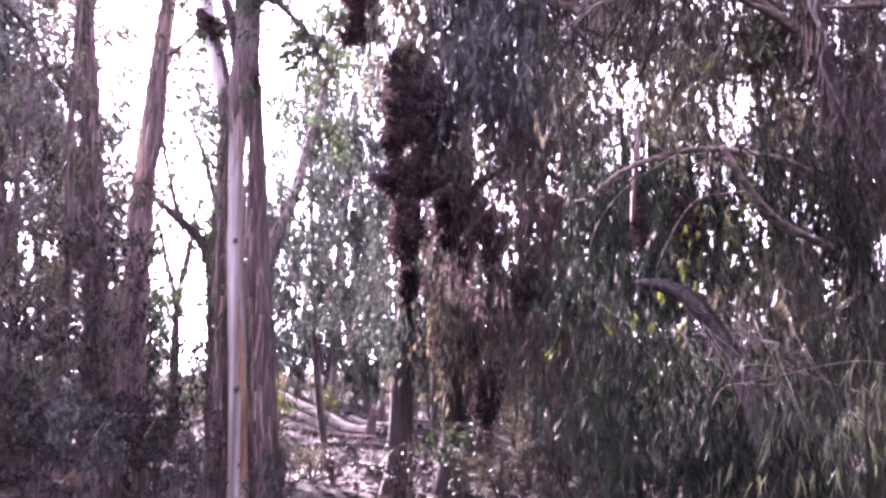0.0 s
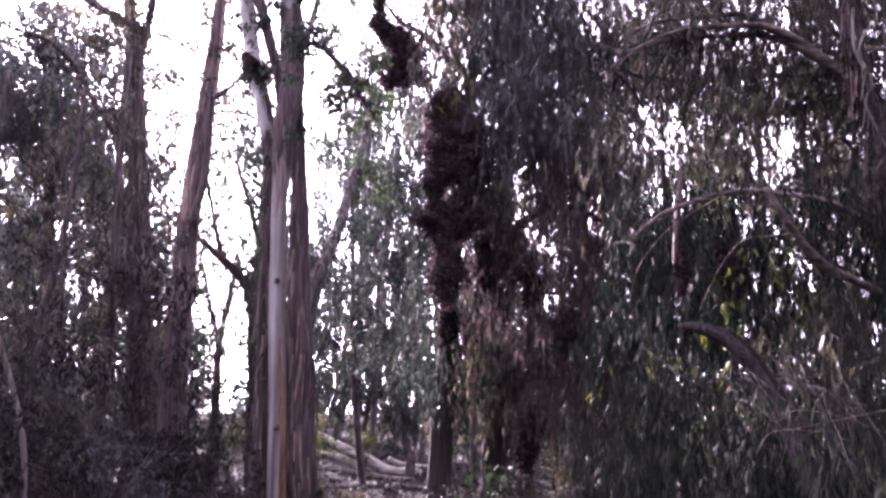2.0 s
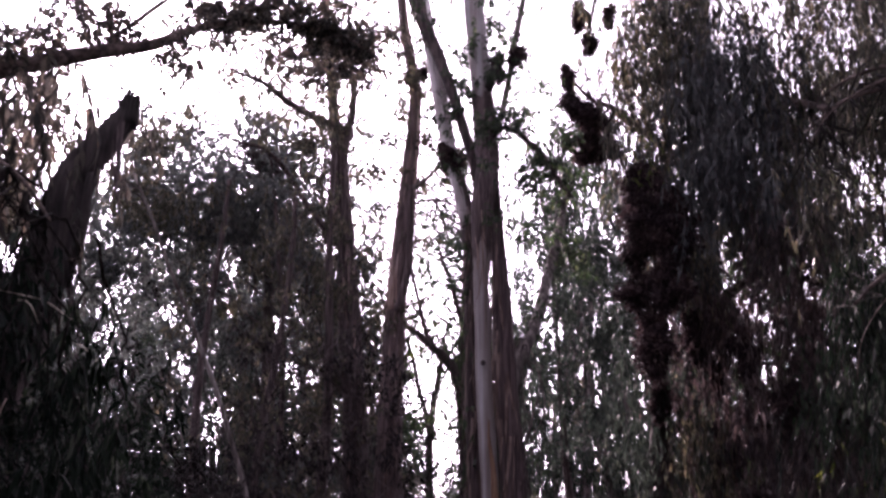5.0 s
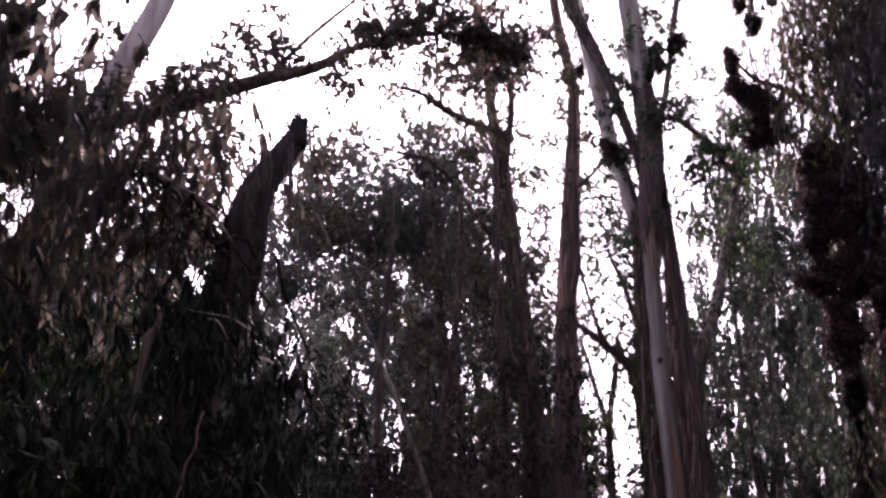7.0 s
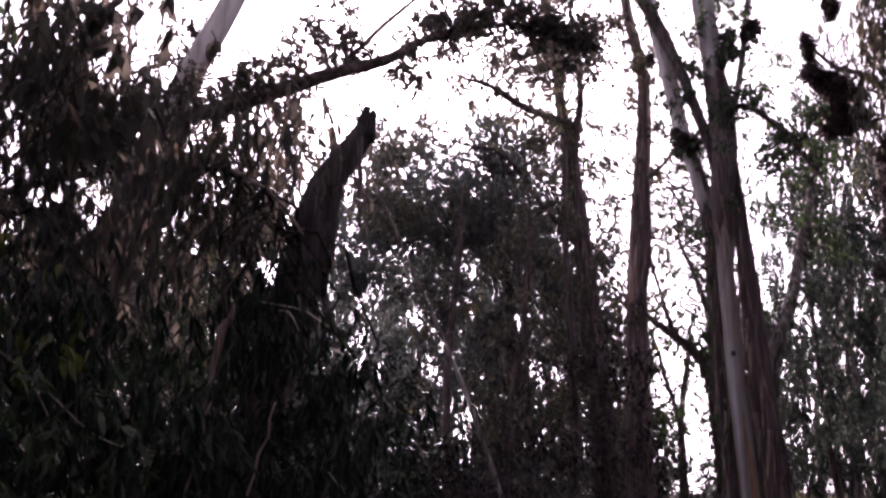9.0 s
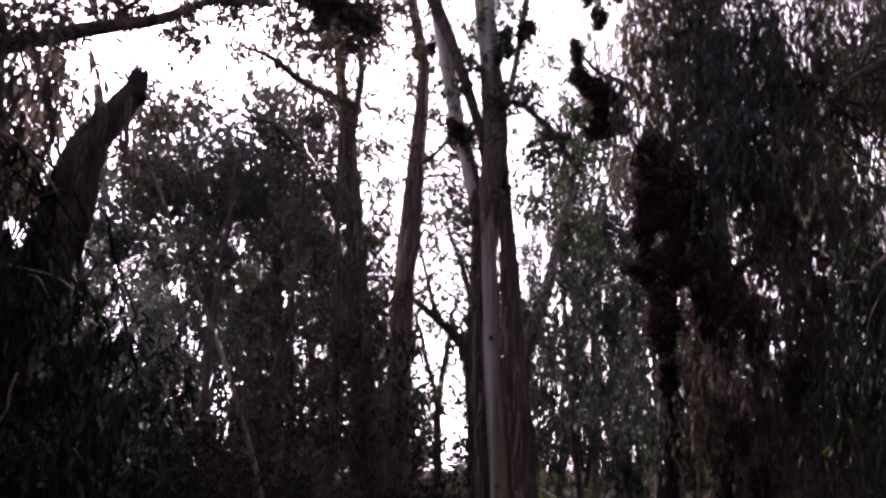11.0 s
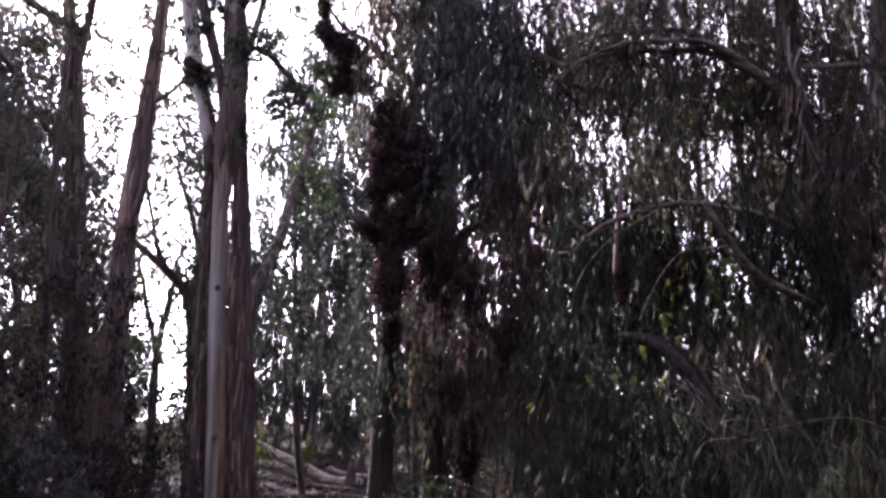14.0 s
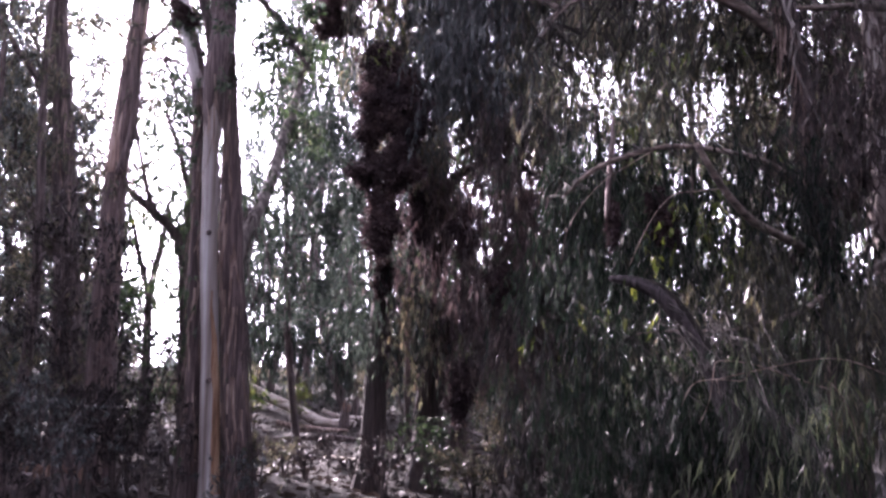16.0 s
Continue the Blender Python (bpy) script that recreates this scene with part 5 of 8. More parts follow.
WISPS = [
    (-3.23, 12.18, 5.31, 0.23, 0.13, 0.5), (-4.60, 13.86, 6.23, 0.27, 0.23, 0.5), (-5.16, 14.62, 6.80, 0.19, 0.29, 0.4),
    (-2.11, 12.22, 5.68, 0.23, 0.15, 0.6), (-1.94, 12.15, 6.22, 0.16, 0.23, 0.6), (-2.18, 12.11, 6.79, 0.16, 0.24, 0.6),
    (-1.78, 12.37, 5.60, 0.23, 0.15, 0.7), (-2.11, 12.12, 7.39, 0.20, 0.32, 0.6), (-3.29, 12.06, 8.22, 0.17, 0.25, 0.6),
    (-4.50, 13.78, 8.82, 0.24, 0.29, 0.4), (-2.99, 12.24, 7.94, 0.12, 0.33, 0.7), (-2.84, 12.17, 7.20, 0.12, 0.24, 0.6),
    (-3.12, 12.21, 6.89, 0.10, 0.24, 0.6), (-2.31, 12.28, 5.63, 0.16, 0.23, 0.6), (-2.08, 12.83, 5.30, 0.28, 0.24, 0.6),
]
WISPS += [
    (-1.46, 12.31, 5.93, 0.16, 0.23, 0.5),
    (-1.79, 12.47, 7.29, 0.13, 0.10, 0.6), (-1.74, 12.48, 7.02, 0.13, 0.11, 0.6), (-1.68, 12.49, 6.60, 0.13, 0.15, 0.6),
    (-2.20, 12.41, 6.31, 0.10, 0.11, 0.6), (-1.94, 12.45, 6.12, 0.10, 0.12, 0.6), (-2.26, 12.40, 5.84, 0.10, 0.11, 0.6),
    (-2.07, 12.43, 5.52, 0.12, 0.14, 0.6), (-2.11, 12.42, 5.34, 0.09, 0.12, 0.6), (-2.08, 12.43, 5.12, 0.12, 0.16, 0.6),
]
TANGLE = [
    (4.03, 8.71, 4.74, 0.33, 0.36, 0.7), (4.09, 8.68, 4.00, 0.32, 0.41, 0.7), (3.85, 8.58, 3.37, 0.34, 0.34, 0.8),
    (4.19, 8.64, 3.23, 0.23, 0.34, 0.6), (3.47, 8.95, 3.77, 0.26, 0.35, 0.5), (4.43, 8.52, 4.13, 0.18, 0.35, 0.5),
    (3.96, 8.85, 5.43, 0.28, 0.28, 0.5),
]
PALE_TANGLE = [
    (4.07, 8.36, 4.40, 0.16, 0.27, 0.5), (3.89, 8.45, 4.15, 0.19, 0.27, 0.5), (4.09, 8.35, 3.91, 0.16, 0.27, 0.5),
    (4.16, 8.32, 3.59, 0.19, 0.22, 0.5), (3.91, 8.44, 3.66, 0.16, 0.27, 0.5), (3.72, 8.52, 3.41, 0.16, 0.27, 0.4),
    (4.28, 8.26, 4.16, 0.14, 0.33, 0.4), (3.92, 8.43, 2.87, 0.19, 0.22, 0.5), (3.74, 8.52, 2.78, 0.22, 0.27, 0.5),
    (4.12, 8.34, 4.56, 0.14, 0.11, 0.4),
]
TRUNK_TANGLE = [
    (4.21, 8.63, 4.58, 0.16, 0.22, 0.9), (4.32, 8.57, 4.24, 0.18, 0.25, 1.0), (4.15, 8.66, 4.04, 0.16, 0.20, 0.9),
    (4.35, 8.56, 3.83, 0.15, 0.20, 0.9), (4.04, 8.71, 4.89, 0.15, 0.25, 0.7), (3.98, 8.73, 4.11, 0.15, 0.30, 0.7),
    (4.21, 8.63, 3.70, 0.12, 0.15, 0.7),
]
CLUMP_VEIL = [
    (-0.74, 12.98, 7.79, 0.30, 0.59, 0.5), (-0.81, 12.97, 6.73, 0.21, 0.62, 0.6), (-0.52, 12.99, 8.24, 0.39, 0.47, 0.6),
    (-0.65, 12.98, 6.04, 0.24, 0.41, 0.7), (-1.12, 13.15, 8.75, 0.40, 0.22, 0.6), (-1.52, 13.21, 8.85, 0.22, 0.18, 0.5),
    (-0.65, 13.18, 9.10, 0.72, 0.31, 0.8), (-0.91, 12.97, 7.35, 0.17, 0.34, 0.3), (-0.46, 12.99, 7.24, 0.29, 0.84, 0.6),
]
SUNLIT_CLUMP = [
    (-0.58, 12.59, 6.31, 0.20, 0.44, 0.2), (-0.41, 12.59, 5.90, 0.20, 0.16, 0.5),
]
CLUMP_SHADE = [
    (-0.94, 13.42, 2.84, 0.20, 0.48, 0.5), (-0.42, 13.44, 2.54, 0.16, 0.56, 0.6), (-0.80, 13.43, 2.22, 0.28, 0.32, 0.6),
    (-0.32, 13.45, 1.83, 0.20, 0.48, 0.5), (-1.03, 13.41, 3.32, 0.16, 0.40, 0.4), (-0.03, 13.45, 2.54, 0.28, 0.48, 0.5),
    (-0.12, 13.45, 3.34, 0.24, 0.48, 0.6), (-0.79, 13.43, 1.75, 0.16, 0.32, 0.3), (0.15, 13.45, 1.92, 0.16, 0.48, 0.4),
    (-0.78, 14.28, 4.65, 0.21, 0.42, 0.4), (-0.87, 14.27, 3.78, 0.21, 0.42, 0.4), (-0.75, 14.28, 2.94, 0.21, 0.51, 0.5),
    (-0.96, 14.27, 2.29, 0.21, 0.42, 0.4), (-0.72, 14.28, 2.05, 0.25, 0.34, 0.5), (-0.45, 14.29, 3.53, 0.21, 0.51, 0.4),
    (-0.42, 14.29, 2.45, 0.21, 0.59, 0.5),
]
CLUMP_DARK = [
    (-0.14, 13.70, 8.14, 0.76, 0.90, 1.0), (-0.15, 13.70, 6.74, 0.65, 0.95, 1.0), (-0.11, 13.80, 5.28, 0.59, 0.84, 1.0),
    (-0.66, 13.68, 6.15, 0.26, 0.68, 0.8), (-0.10, 13.60, 9.17, 0.73, 0.55, 1.0), (0.26, 13.90, 7.78, 0.63, 1.35, 1.0),
]
SUNLIT_RIGHT = [
    (2.31, 7.87, 2.91, 0.10, 0.15, 0.7), (1.87, 8.29, 3.70, 0.13, 0.10, 0.7), (2.87, 8.53, 4.50, 0.22, 0.17, 0.3),
    (2.52, 7.80, 3.02, 0.10, 0.12, 0.5), (2.23, 8.51, 4.51, 0.16, 0.11, 0.5), (2.02, 7.74, 2.58, 0.07, 0.07, 0.6),
    (2.19, 7.70, 2.51, 0.10, 0.10, 0.6), (1.43, 7.87, 2.35, 0.12, 0.09, 0.4),
]
RIGHT_FILL = [
    (2.32, 11.77, 3.83, 0.58, 0.58, 1.0), (2.79, 11.67, 3.53, 0.57, 0.50, 1.0), (1.90, 11.85, 3.47, 0.43, 0.50, 1.0),
    (2.44, 11.75, 2.83, 0.78, 0.43, 1.0), (1.91, 11.85, 4.20, 0.22, 0.33, 0.6), (3.24, 11.55, 3.10, 0.57, 0.43, 0.9),
    (2.88, 11.96, 4.24, 0.45, 0.30, 0.7), (1.67, 12.29, 2.58, 0.51, 0.44, 0.9), (2.61, 12.02, 4.85, 0.26, 0.34, 0.6),
]
FRESH_FRONT = [
    (1.74, 5.32, 1.23, 0.10, 0.13, 0.5), (1.94, 5.25, 1.39, 0.12, 0.13, 0.5), (2.09, 5.20, 1.18, 0.12, 0.15, 0.6),
    (2.26, 5.13, 1.45, 0.10, 0.17, 0.5), (1.87, 5.28, 1.06, 0.12, 0.10, 0.5), (2.19, 5.16, 1.07, 0.12, 0.10, 0.6),
    (2.05, 5.21, 1.54, 0.08, 0.10, 0.3),
]
SUNLIT_LOW = [
    (2.26, 8.09, 2.82, 0.15, 0.15, 0.5), (2.71, 8.16, 2.93, 0.21, 0.15, 0.5), (2.90, 8.10, 2.54, 0.18, 0.15, 0.5),
    (1.57, 6.82, 2.03, 0.10, 0.08, 0.4), (0.86, 7.95, 1.77, 0.14, 0.09, 0.4), (2.54, 8.01, 2.39, 0.15, 0.10, 0.4),
    (2.34, 8.48, 4.45, 0.14, 0.11, 0.5),
]
LIT_LEAVES = [
    (4.05, 13.30, 3.70, 0.50, 0.45, 0.6), (3.75, 13.50, 2.90, 0.60, 0.45, 0.6), (4.60, 13.10, 3.10, 0.50, 0.50, 0.5), (3.10, 13.70, 4.60, 0.45, 0.30, 0.4),
    (2.40, 13.90, 2.00, 0.50, 0.35, 0.5), (5.00, 13.00, 4.60, 0.60, 0.40, 0.4), (2.90, 13.70, 5.70, 0.50, 0.40, 0.3),
]
SAGE_LEAVES = [
    (2.19, 14.33, 6.37, 0.35, 0.50, 0.7), (2.31, 14.31, 5.28, 0.40, 0.40, 0.8), (3.12, 14.16, 5.52, 0.28, 0.50, 0.7),
    (3.47, 14.08, 6.49, 0.40, 0.40, 0.7), (3.69, 14.02, 5.23, 0.40, 0.50, 0.8), (3.99, 13.94, 6.27, 0.35, 0.50, 0.6),
    (4.80, 13.68, 5.68, 0.35, 0.50, 0.7), (4.87, 13.66, 6.64, 0.40, 0.40, 0.6), (5.10, 13.57, 4.80, 0.40, 0.50, 0.8),
    (2.84, 14.22, 6.80, 0.35, 0.35, 0.6), (4.50, 13.78, 4.66, 0.40, 0.40, 0.8), (3.06, 14.17, 4.55, 0.40, 0.40, 0.8),
    (5.49, 13.42, 5.28, 0.40, 0.50, 0.7), (5.94, 13.23, 6.08, 0.40, 0.60, 0.7), (6.16, 13.13, 4.80, 0.40, 0.60, 0.7),
]
SAGE_LEAVES += [
    (2.65, 14.26, 5.13, 0.30, 0.30, 0.6), (4.32, 13.84, 5.02, 0.30, 0.30, 0.6),
]
HIGH_VEIL = [
    (1.99, 13.45, 8.12, 0.40, 0.35, 0.6), (2.54, 13.36, 7.79, 0.40, 0.35, 0.7), (3.16, 13.23, 7.88, 0.40, 0.35, 0.6),
    (3.66, 13.10, 7.45, 0.40, 0.30, 0.7), (4.18, 12.94, 7.70, 0.45, 0.35, 0.7), (4.63, 12.79, 7.27, 0.45, 0.35, 0.7),
    (2.12, 13.43, 7.21, 0.35, 0.35, 0.6), (2.89, 13.29, 7.04, 0.40, 0.35, 0.6), (3.53, 13.13, 6.53, 0.35, 0.40, 0.6),
    (4.31, 12.90, 6.58, 0.40, 0.40, 0.7), (4.66, 12.78, 5.96, 0.40, 0.40, 0.7), (3.77, 13.07, 5.91, 0.30, 0.30, 0.5),
    (0.68, 12.98, 7.26, 0.33, 0.30, 0.6), (0.85, 12.97, 6.75, 0.33, 0.30, 0.6), (1.19, 12.95, 7.17, 0.33, 0.30, 0.6),
]
HIGH_VEIL += [
    (1.35, 12.93, 6.66, 0.33, 0.30, 0.6), (1.68, 12.89, 7.07, 0.33, 0.30, 0.6), (1.84, 12.87, 6.56, 0.33, 0.30, 0.6),
    (2.18, 12.82, 7.24, 0.33, 0.30, 0.6), (2.33, 12.79, 6.73, 0.33, 0.30, 0.6), (2.66, 12.73, 7.13, 0.33, 0.30, 0.6),
    (2.81, 12.69, 6.61, 0.33, 0.30, 0.6), (3.13, 12.62, 7.00, 0.33, 0.30, 0.6), (3.27, 12.58, 6.49, 0.33, 0.30, 0.6),
    (3.60, 12.49, 7.15, 0.33, 0.30, 0.6), (3.73, 12.45, 6.64, 0.33, 0.30, 0.6), (4.05, 12.35, 7.02, 0.33, 0.30, 0.6),
    (4.18, 12.31, 6.51, 0.33, 0.30, 0.6), (4.48, 12.20, 6.88, 0.33, 0.30, 0.6), (4.60, 12.16, 6.38, 0.33, 0.30, 0.6),
]
HIGH_VEIL += [
    (4.91, 12.04, 7.00, 0.33, 0.30, 0.6), (5.02, 11.99, 6.50, 0.33, 0.30, 0.6), (4.68, 12.13, 5.94, 0.30, 0.35, 0.6),
    (5.09, 11.96, 6.21, 0.30, 0.35, 0.6), (4.12, 12.33, 5.68, 0.30, 0.35, 0.6), (6.07, 11.50, 6.46, 0.30, 0.35, 0.6),
    (6.02, 11.52, 5.55, 0.30, 0.35, 0.6), (3.63, 12.48, 6.04, 0.30, 0.35, 0.6),
]
CLUMP_FILL = [
    (0.25, 14.60, 4.33, 0.88, 0.70, 0.7), (1.66, 14.51, 4.25, 0.88, 0.70, 0.7), (0.17, 14.60, 2.99, 0.87, 0.69, 0.7),
    (1.56, 14.52, 2.95, 0.87, 0.78, 0.7), (0.81, 14.58, 2.02, 1.29, 0.60, 0.6), (-0.02, 14.60, 5.22, 0.53, 0.62, 0.5),
]


# ---- ground ----
def make_ground():
    radii = np.concatenate([np.linspace(0.0, 50, 110)[1:], np.geomspace(52, 900, 24)])
    ang = np.linspace(0, 2 * np.pi, 200, endpoint=False)
    r, a = np.meshgrid(radii, ang, indexing="ij")
    x, y = r * np.cos(a), r * np.sin(a)
    v = np.vstack([np.stack([x, y, hill(x, y)], -1).reshape(-1, 3), [(0, 0, 0)]])
    n, m = r.shape
    i = np.arange(n - 1)[:, None] * m
    j = np.arange(m)[None]
    k = (j + 1) % m
    q = np.stack([i + j, i + m + j, i + m + k, i + k], -1).reshape(-1, 4)
    f = np.vstack([q[:, [0, 1, 2]], q[:, [0, 2, 3]], np.stack([np.full(m, n * m), np.arange(m), (np.arange(m) + 1) % m], -1)])
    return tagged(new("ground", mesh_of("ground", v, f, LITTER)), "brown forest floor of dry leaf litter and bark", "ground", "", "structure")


make_ground()


def rooted(pts, name="stem"):
    """A stem's rows with a flared foot sunk into the ground."""
    x, y, z, r = pts[0]
    foot = float(hill(x, y))
    rows = [p for p in pts if p[2] > foot + 0.25]
    r2 = rows[0][3]
    return [(x, y, foot - 0.15, max(r, r2 * 1.35)), (x, y, foot + 0.12, max(r * 0.9, r2 * 1.15))] + rows


def base_of(pts):
    return (pts[0][0], pts[0][1], float(hill(pts[0][0], pts[0][1])))


def wisps(stem, n, seed, z0, z1, reach=0.6):
    """Small leaf bunches at the ends of thin side twigs."""
    rng = np.random.RandomState(seed)
    c = spline(stem, 0.1)
    c = c[(c[:, 2] > z0) & (c[:, 2] < z1)]
    out = []
    for i in range(n if len(c) else 0):
        x, y, z, r = c[rng.randint(len(c))]
        a, d = rng.rand() * 6.28, r + reach * rng.uniform(0.15, 1.0)
        out.append((x + d * math.cos(a), y + d * math.sin(a), z + rng.uniform(-0.1, 0.4) * d, rng.uniform(0.08, 0.22), rng.uniform(0.1, 0.26), rng.uniform(0.5, 1.0)))
    return out


def shading_top(t, stem, spread, n, seed, mat):
    """An unseen tree top added to block skylight: the stem runs on upwards, with boughs and masses of leaves kept above
    the camera's view.
    """
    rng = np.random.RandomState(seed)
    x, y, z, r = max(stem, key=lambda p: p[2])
    # Lifted with distance from the camera, so it stays out of view.
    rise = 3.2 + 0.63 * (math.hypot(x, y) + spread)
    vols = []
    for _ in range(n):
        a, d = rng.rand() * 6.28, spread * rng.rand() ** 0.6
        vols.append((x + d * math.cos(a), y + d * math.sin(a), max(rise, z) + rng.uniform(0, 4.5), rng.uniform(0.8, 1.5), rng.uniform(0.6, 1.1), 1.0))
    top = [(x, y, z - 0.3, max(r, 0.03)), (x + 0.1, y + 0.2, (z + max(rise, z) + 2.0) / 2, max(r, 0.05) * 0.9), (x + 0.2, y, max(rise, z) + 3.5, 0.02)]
    part("limb", tube(top, 10, 0.04, 0.05, seed, 0.4), BARK_PALE, t, "added stem end above the camera's view")
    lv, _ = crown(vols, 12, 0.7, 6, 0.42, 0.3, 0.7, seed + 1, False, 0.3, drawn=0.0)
    part("crown", lv, mat, t, "added crown above the view that blocks skylight", False)
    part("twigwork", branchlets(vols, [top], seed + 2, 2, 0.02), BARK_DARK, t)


# ---- the tall tree of three stems ----
def three_stem_tree():
    t = thing("eucalyptus_tree", base_of(MAIN_PALE), "tall eucalyptus with one smooth pale stem and two shaggy reddish stems", "tree")
    part("stem", tube(rooted(MAIN_PALE), 28, 0.02, 0.03, 1, 0.1), BARK_PALE, t, "smooth grey-pink pale stem")
    part("stem", tube([(x, y, z, r * 1.03) for x, y, z, r in MAIN_UPPER[:8]] + [(*MAIN_UPPER[8][:3], 0.08)], 48, 0.06, 0.04, 10, 0.08), BARK_SHAGGY, t, "rough brown upper stem")
    part("limb", tube([(x, y, z, r * 0.94) for x, y, z, r in MAIN_UPPER[6:]], 28, 0.02, 0.03, 32, 0.1), BARK_PALE, t, "pale peeled top of the stem")
    part("bark_sheet", bark_sheet(MAIN_PALE, 0.15, 2.7, -1.15, 0.6, 7), BARK_RUST, t, "rusty strip of old bark down the pale stem")
    right = part("stem", tube(rooted(MAIN_RIGHT), 72, 0.09, 0.05, 2, 0.08), BARK_SHAGGY, t, "shaggy fibrous red-brown stem")
    left = part("stem", tube(rooted(MAIN_LEFT), 60, 0.08, 0.05, 3, 0.08), BARK_SHAGGY, t, "shaggy stem that turns pale above")
    part("limb", tube([(x, y, z, r * 1.05) for x, y, z, r in MAIN_LEFT[6:]], 20, 0.02, 0.03, 31, 0.1), BARK_WHITE, t, "pale peeled upper limb")
    part("limb", tube(MAIN_INNER, 18, 0.06, 0.06, 4, 0.1), BARK_DARK, t)
    part("limb", tube(MAIN_SIDE, 14, 0.02, 0.05, 5, 0.1, 0.02), BARK_GREY, t)
    part("limb", tube(MAIN_ARCH, 10, 0.02, 0.05, 6, 0.08, 0.05), BARK_DARK, t)
    part("limb", tube(MAIN_LEAN, 20, 0.06, 0.05, 7, 0.1, 0.02), BARK_GREY, t)
    part("loose_bark", ribbons(MAIN_RIGHT, 110, 0.7, 0.05, 8, 0.4, 5.6, 0.3), STRIP, right, "peeling ribbons of bark")
    part("loose_bark", ribbons(MAIN_LEFT, 70, 0.6, 0.04, 9, 0.4, 5.6, 0.35), STRIP, left, "peeling ribbons of bark")
    part("loose_bark", ribbons(MAIN_UPPER[:6], 40, 0.5, 0.03, 19, 3.8, 5.6, 0.12), STRIP, left.parent, "ragged strips of bark where the stem turns smooth")
    for i, c in enumerate(CLUMPS_MAIN):
        part("butterfly_clump", butterfly_clump(*c, 40 + i), LEAF_CLUSTER, t, "dense dark cluster of monarch butterflies, built from leaves")
    knots = []
    for z in (1.55, 3.4):
        x, y = np.interp(z, [p[2] for p in MAIN_PALE], [p[0] for p in MAIN_PALE]), MAIN_PALE[3][1]
        knots.append(tube([(x + 0.02, y - 0.1, z, 0.035), (x + 0.02, y - 0.15, z - 0.01, 0.032), (x + 0.02, y - 0.165, z - 0.012, 0.015)], 10, 0.1, 0.15, int(z * 10), 0.02))
    part("knot", joined(*knots), BARK_DARK, t, "small dark branch scars")
    vols = sprays(MAIN_RIGHT, 8, 13, 0.3, 3.0) + sprays(MAIN_LEFT, 20, 14, 0.6, 6.0) + sprays(MAIN_UPPER, 8, 15) + sprays(MAIN_INNER, 8, 16) + sprays(MAIN_LEAN, 10, 17) + [w for i, w in enumerate(WISPS) if i not in (1, 2, 9)] + [(-1.9, 12.1, 6.2, 0.25, 0.2, 0.6), (-1.5, 12.1, 5.6, 0.3, 0.25, 0.8), (-2.2, 12.2, 8.0, 0.3, 0.35, 0.5), (-2.05, 12.2, 7.3, 0.18, 0.25, 0.5),
            (-3.3, 12.2, 7.1, 0.22, 0.3, 0.7), (-3.0, 12.2, 6.5, 0.15, 0.3, 0.7), (-4.0, 11.9, 10.4, 0.8, 0.7, 0.8), (-1.9, 12.3, 9.6, 0.6, 0.6, 0.7),
            (-3.2, 12.1, 11.0, 0.9, 0.8, 0.8), (-1.65, 15.1, 6.7, 0.5, 0.5, 0.8), (-1.9, 14.4, 5.4, 0.4, 0.4, 0.6), (-2.1, 14.5, 5.6, 0.45, 0.3, 1.0), (-1.75, 14.7, 5.3, 0.4, 0.3, 0.8), (-2.65, 12.1, 6.45, 0.12, 0.15, 0.9)]
    bits = wisps(MAIN_UPPER, 26, 801, 5.0, 12.0) + wisps(MAIN_LEFT, 16, 802, 5.0, 12.0) + wisps(MAIN_ARCH, 20, 803, 3.0, 12.0, 0.5) + wisps(MAIN_SIDE, 14, 804, 3.0, 12.0) + wisps(MAIN_INNER, 8, 806, 3.0, 12.0)
    lv, tw = crown(vols, 150, 0.22, 8, 0.085, 0.32, 0.6, 11, False, 0.08, bunch=10)
    lv2, tw2 = crown(bits, 260, 0.18, 7, 0.075, 0.36, 0.5, 12, False, 0.06, bunch=8)
    part("twigwork", joined(tw2, branchlets(bits, [MAIN_ARCH, MAIN_SIDE, MAIN_INNER, MAIN_LEAN, MAIN_UPPER, MAIN_LEFT], 807, 1, 0.01)), BARK_DARK, t)
    part("crown", joined(lv, lv2), LEAF_GREEN, t, "sparse drooping green leaves", False)
    part("twigwork", joined(tw, branchlets(vols, [MAIN_ARCH, MAIN_SIDE, MAIN_INNER, MAIN_LEAN, MAIN_UPPER], 12, 4)), BARK_DARK, t)
    shading_top(t, MAIN_UPPER, 3.4, 34, 901, LEAF_GREEN)


three_stem_tree()


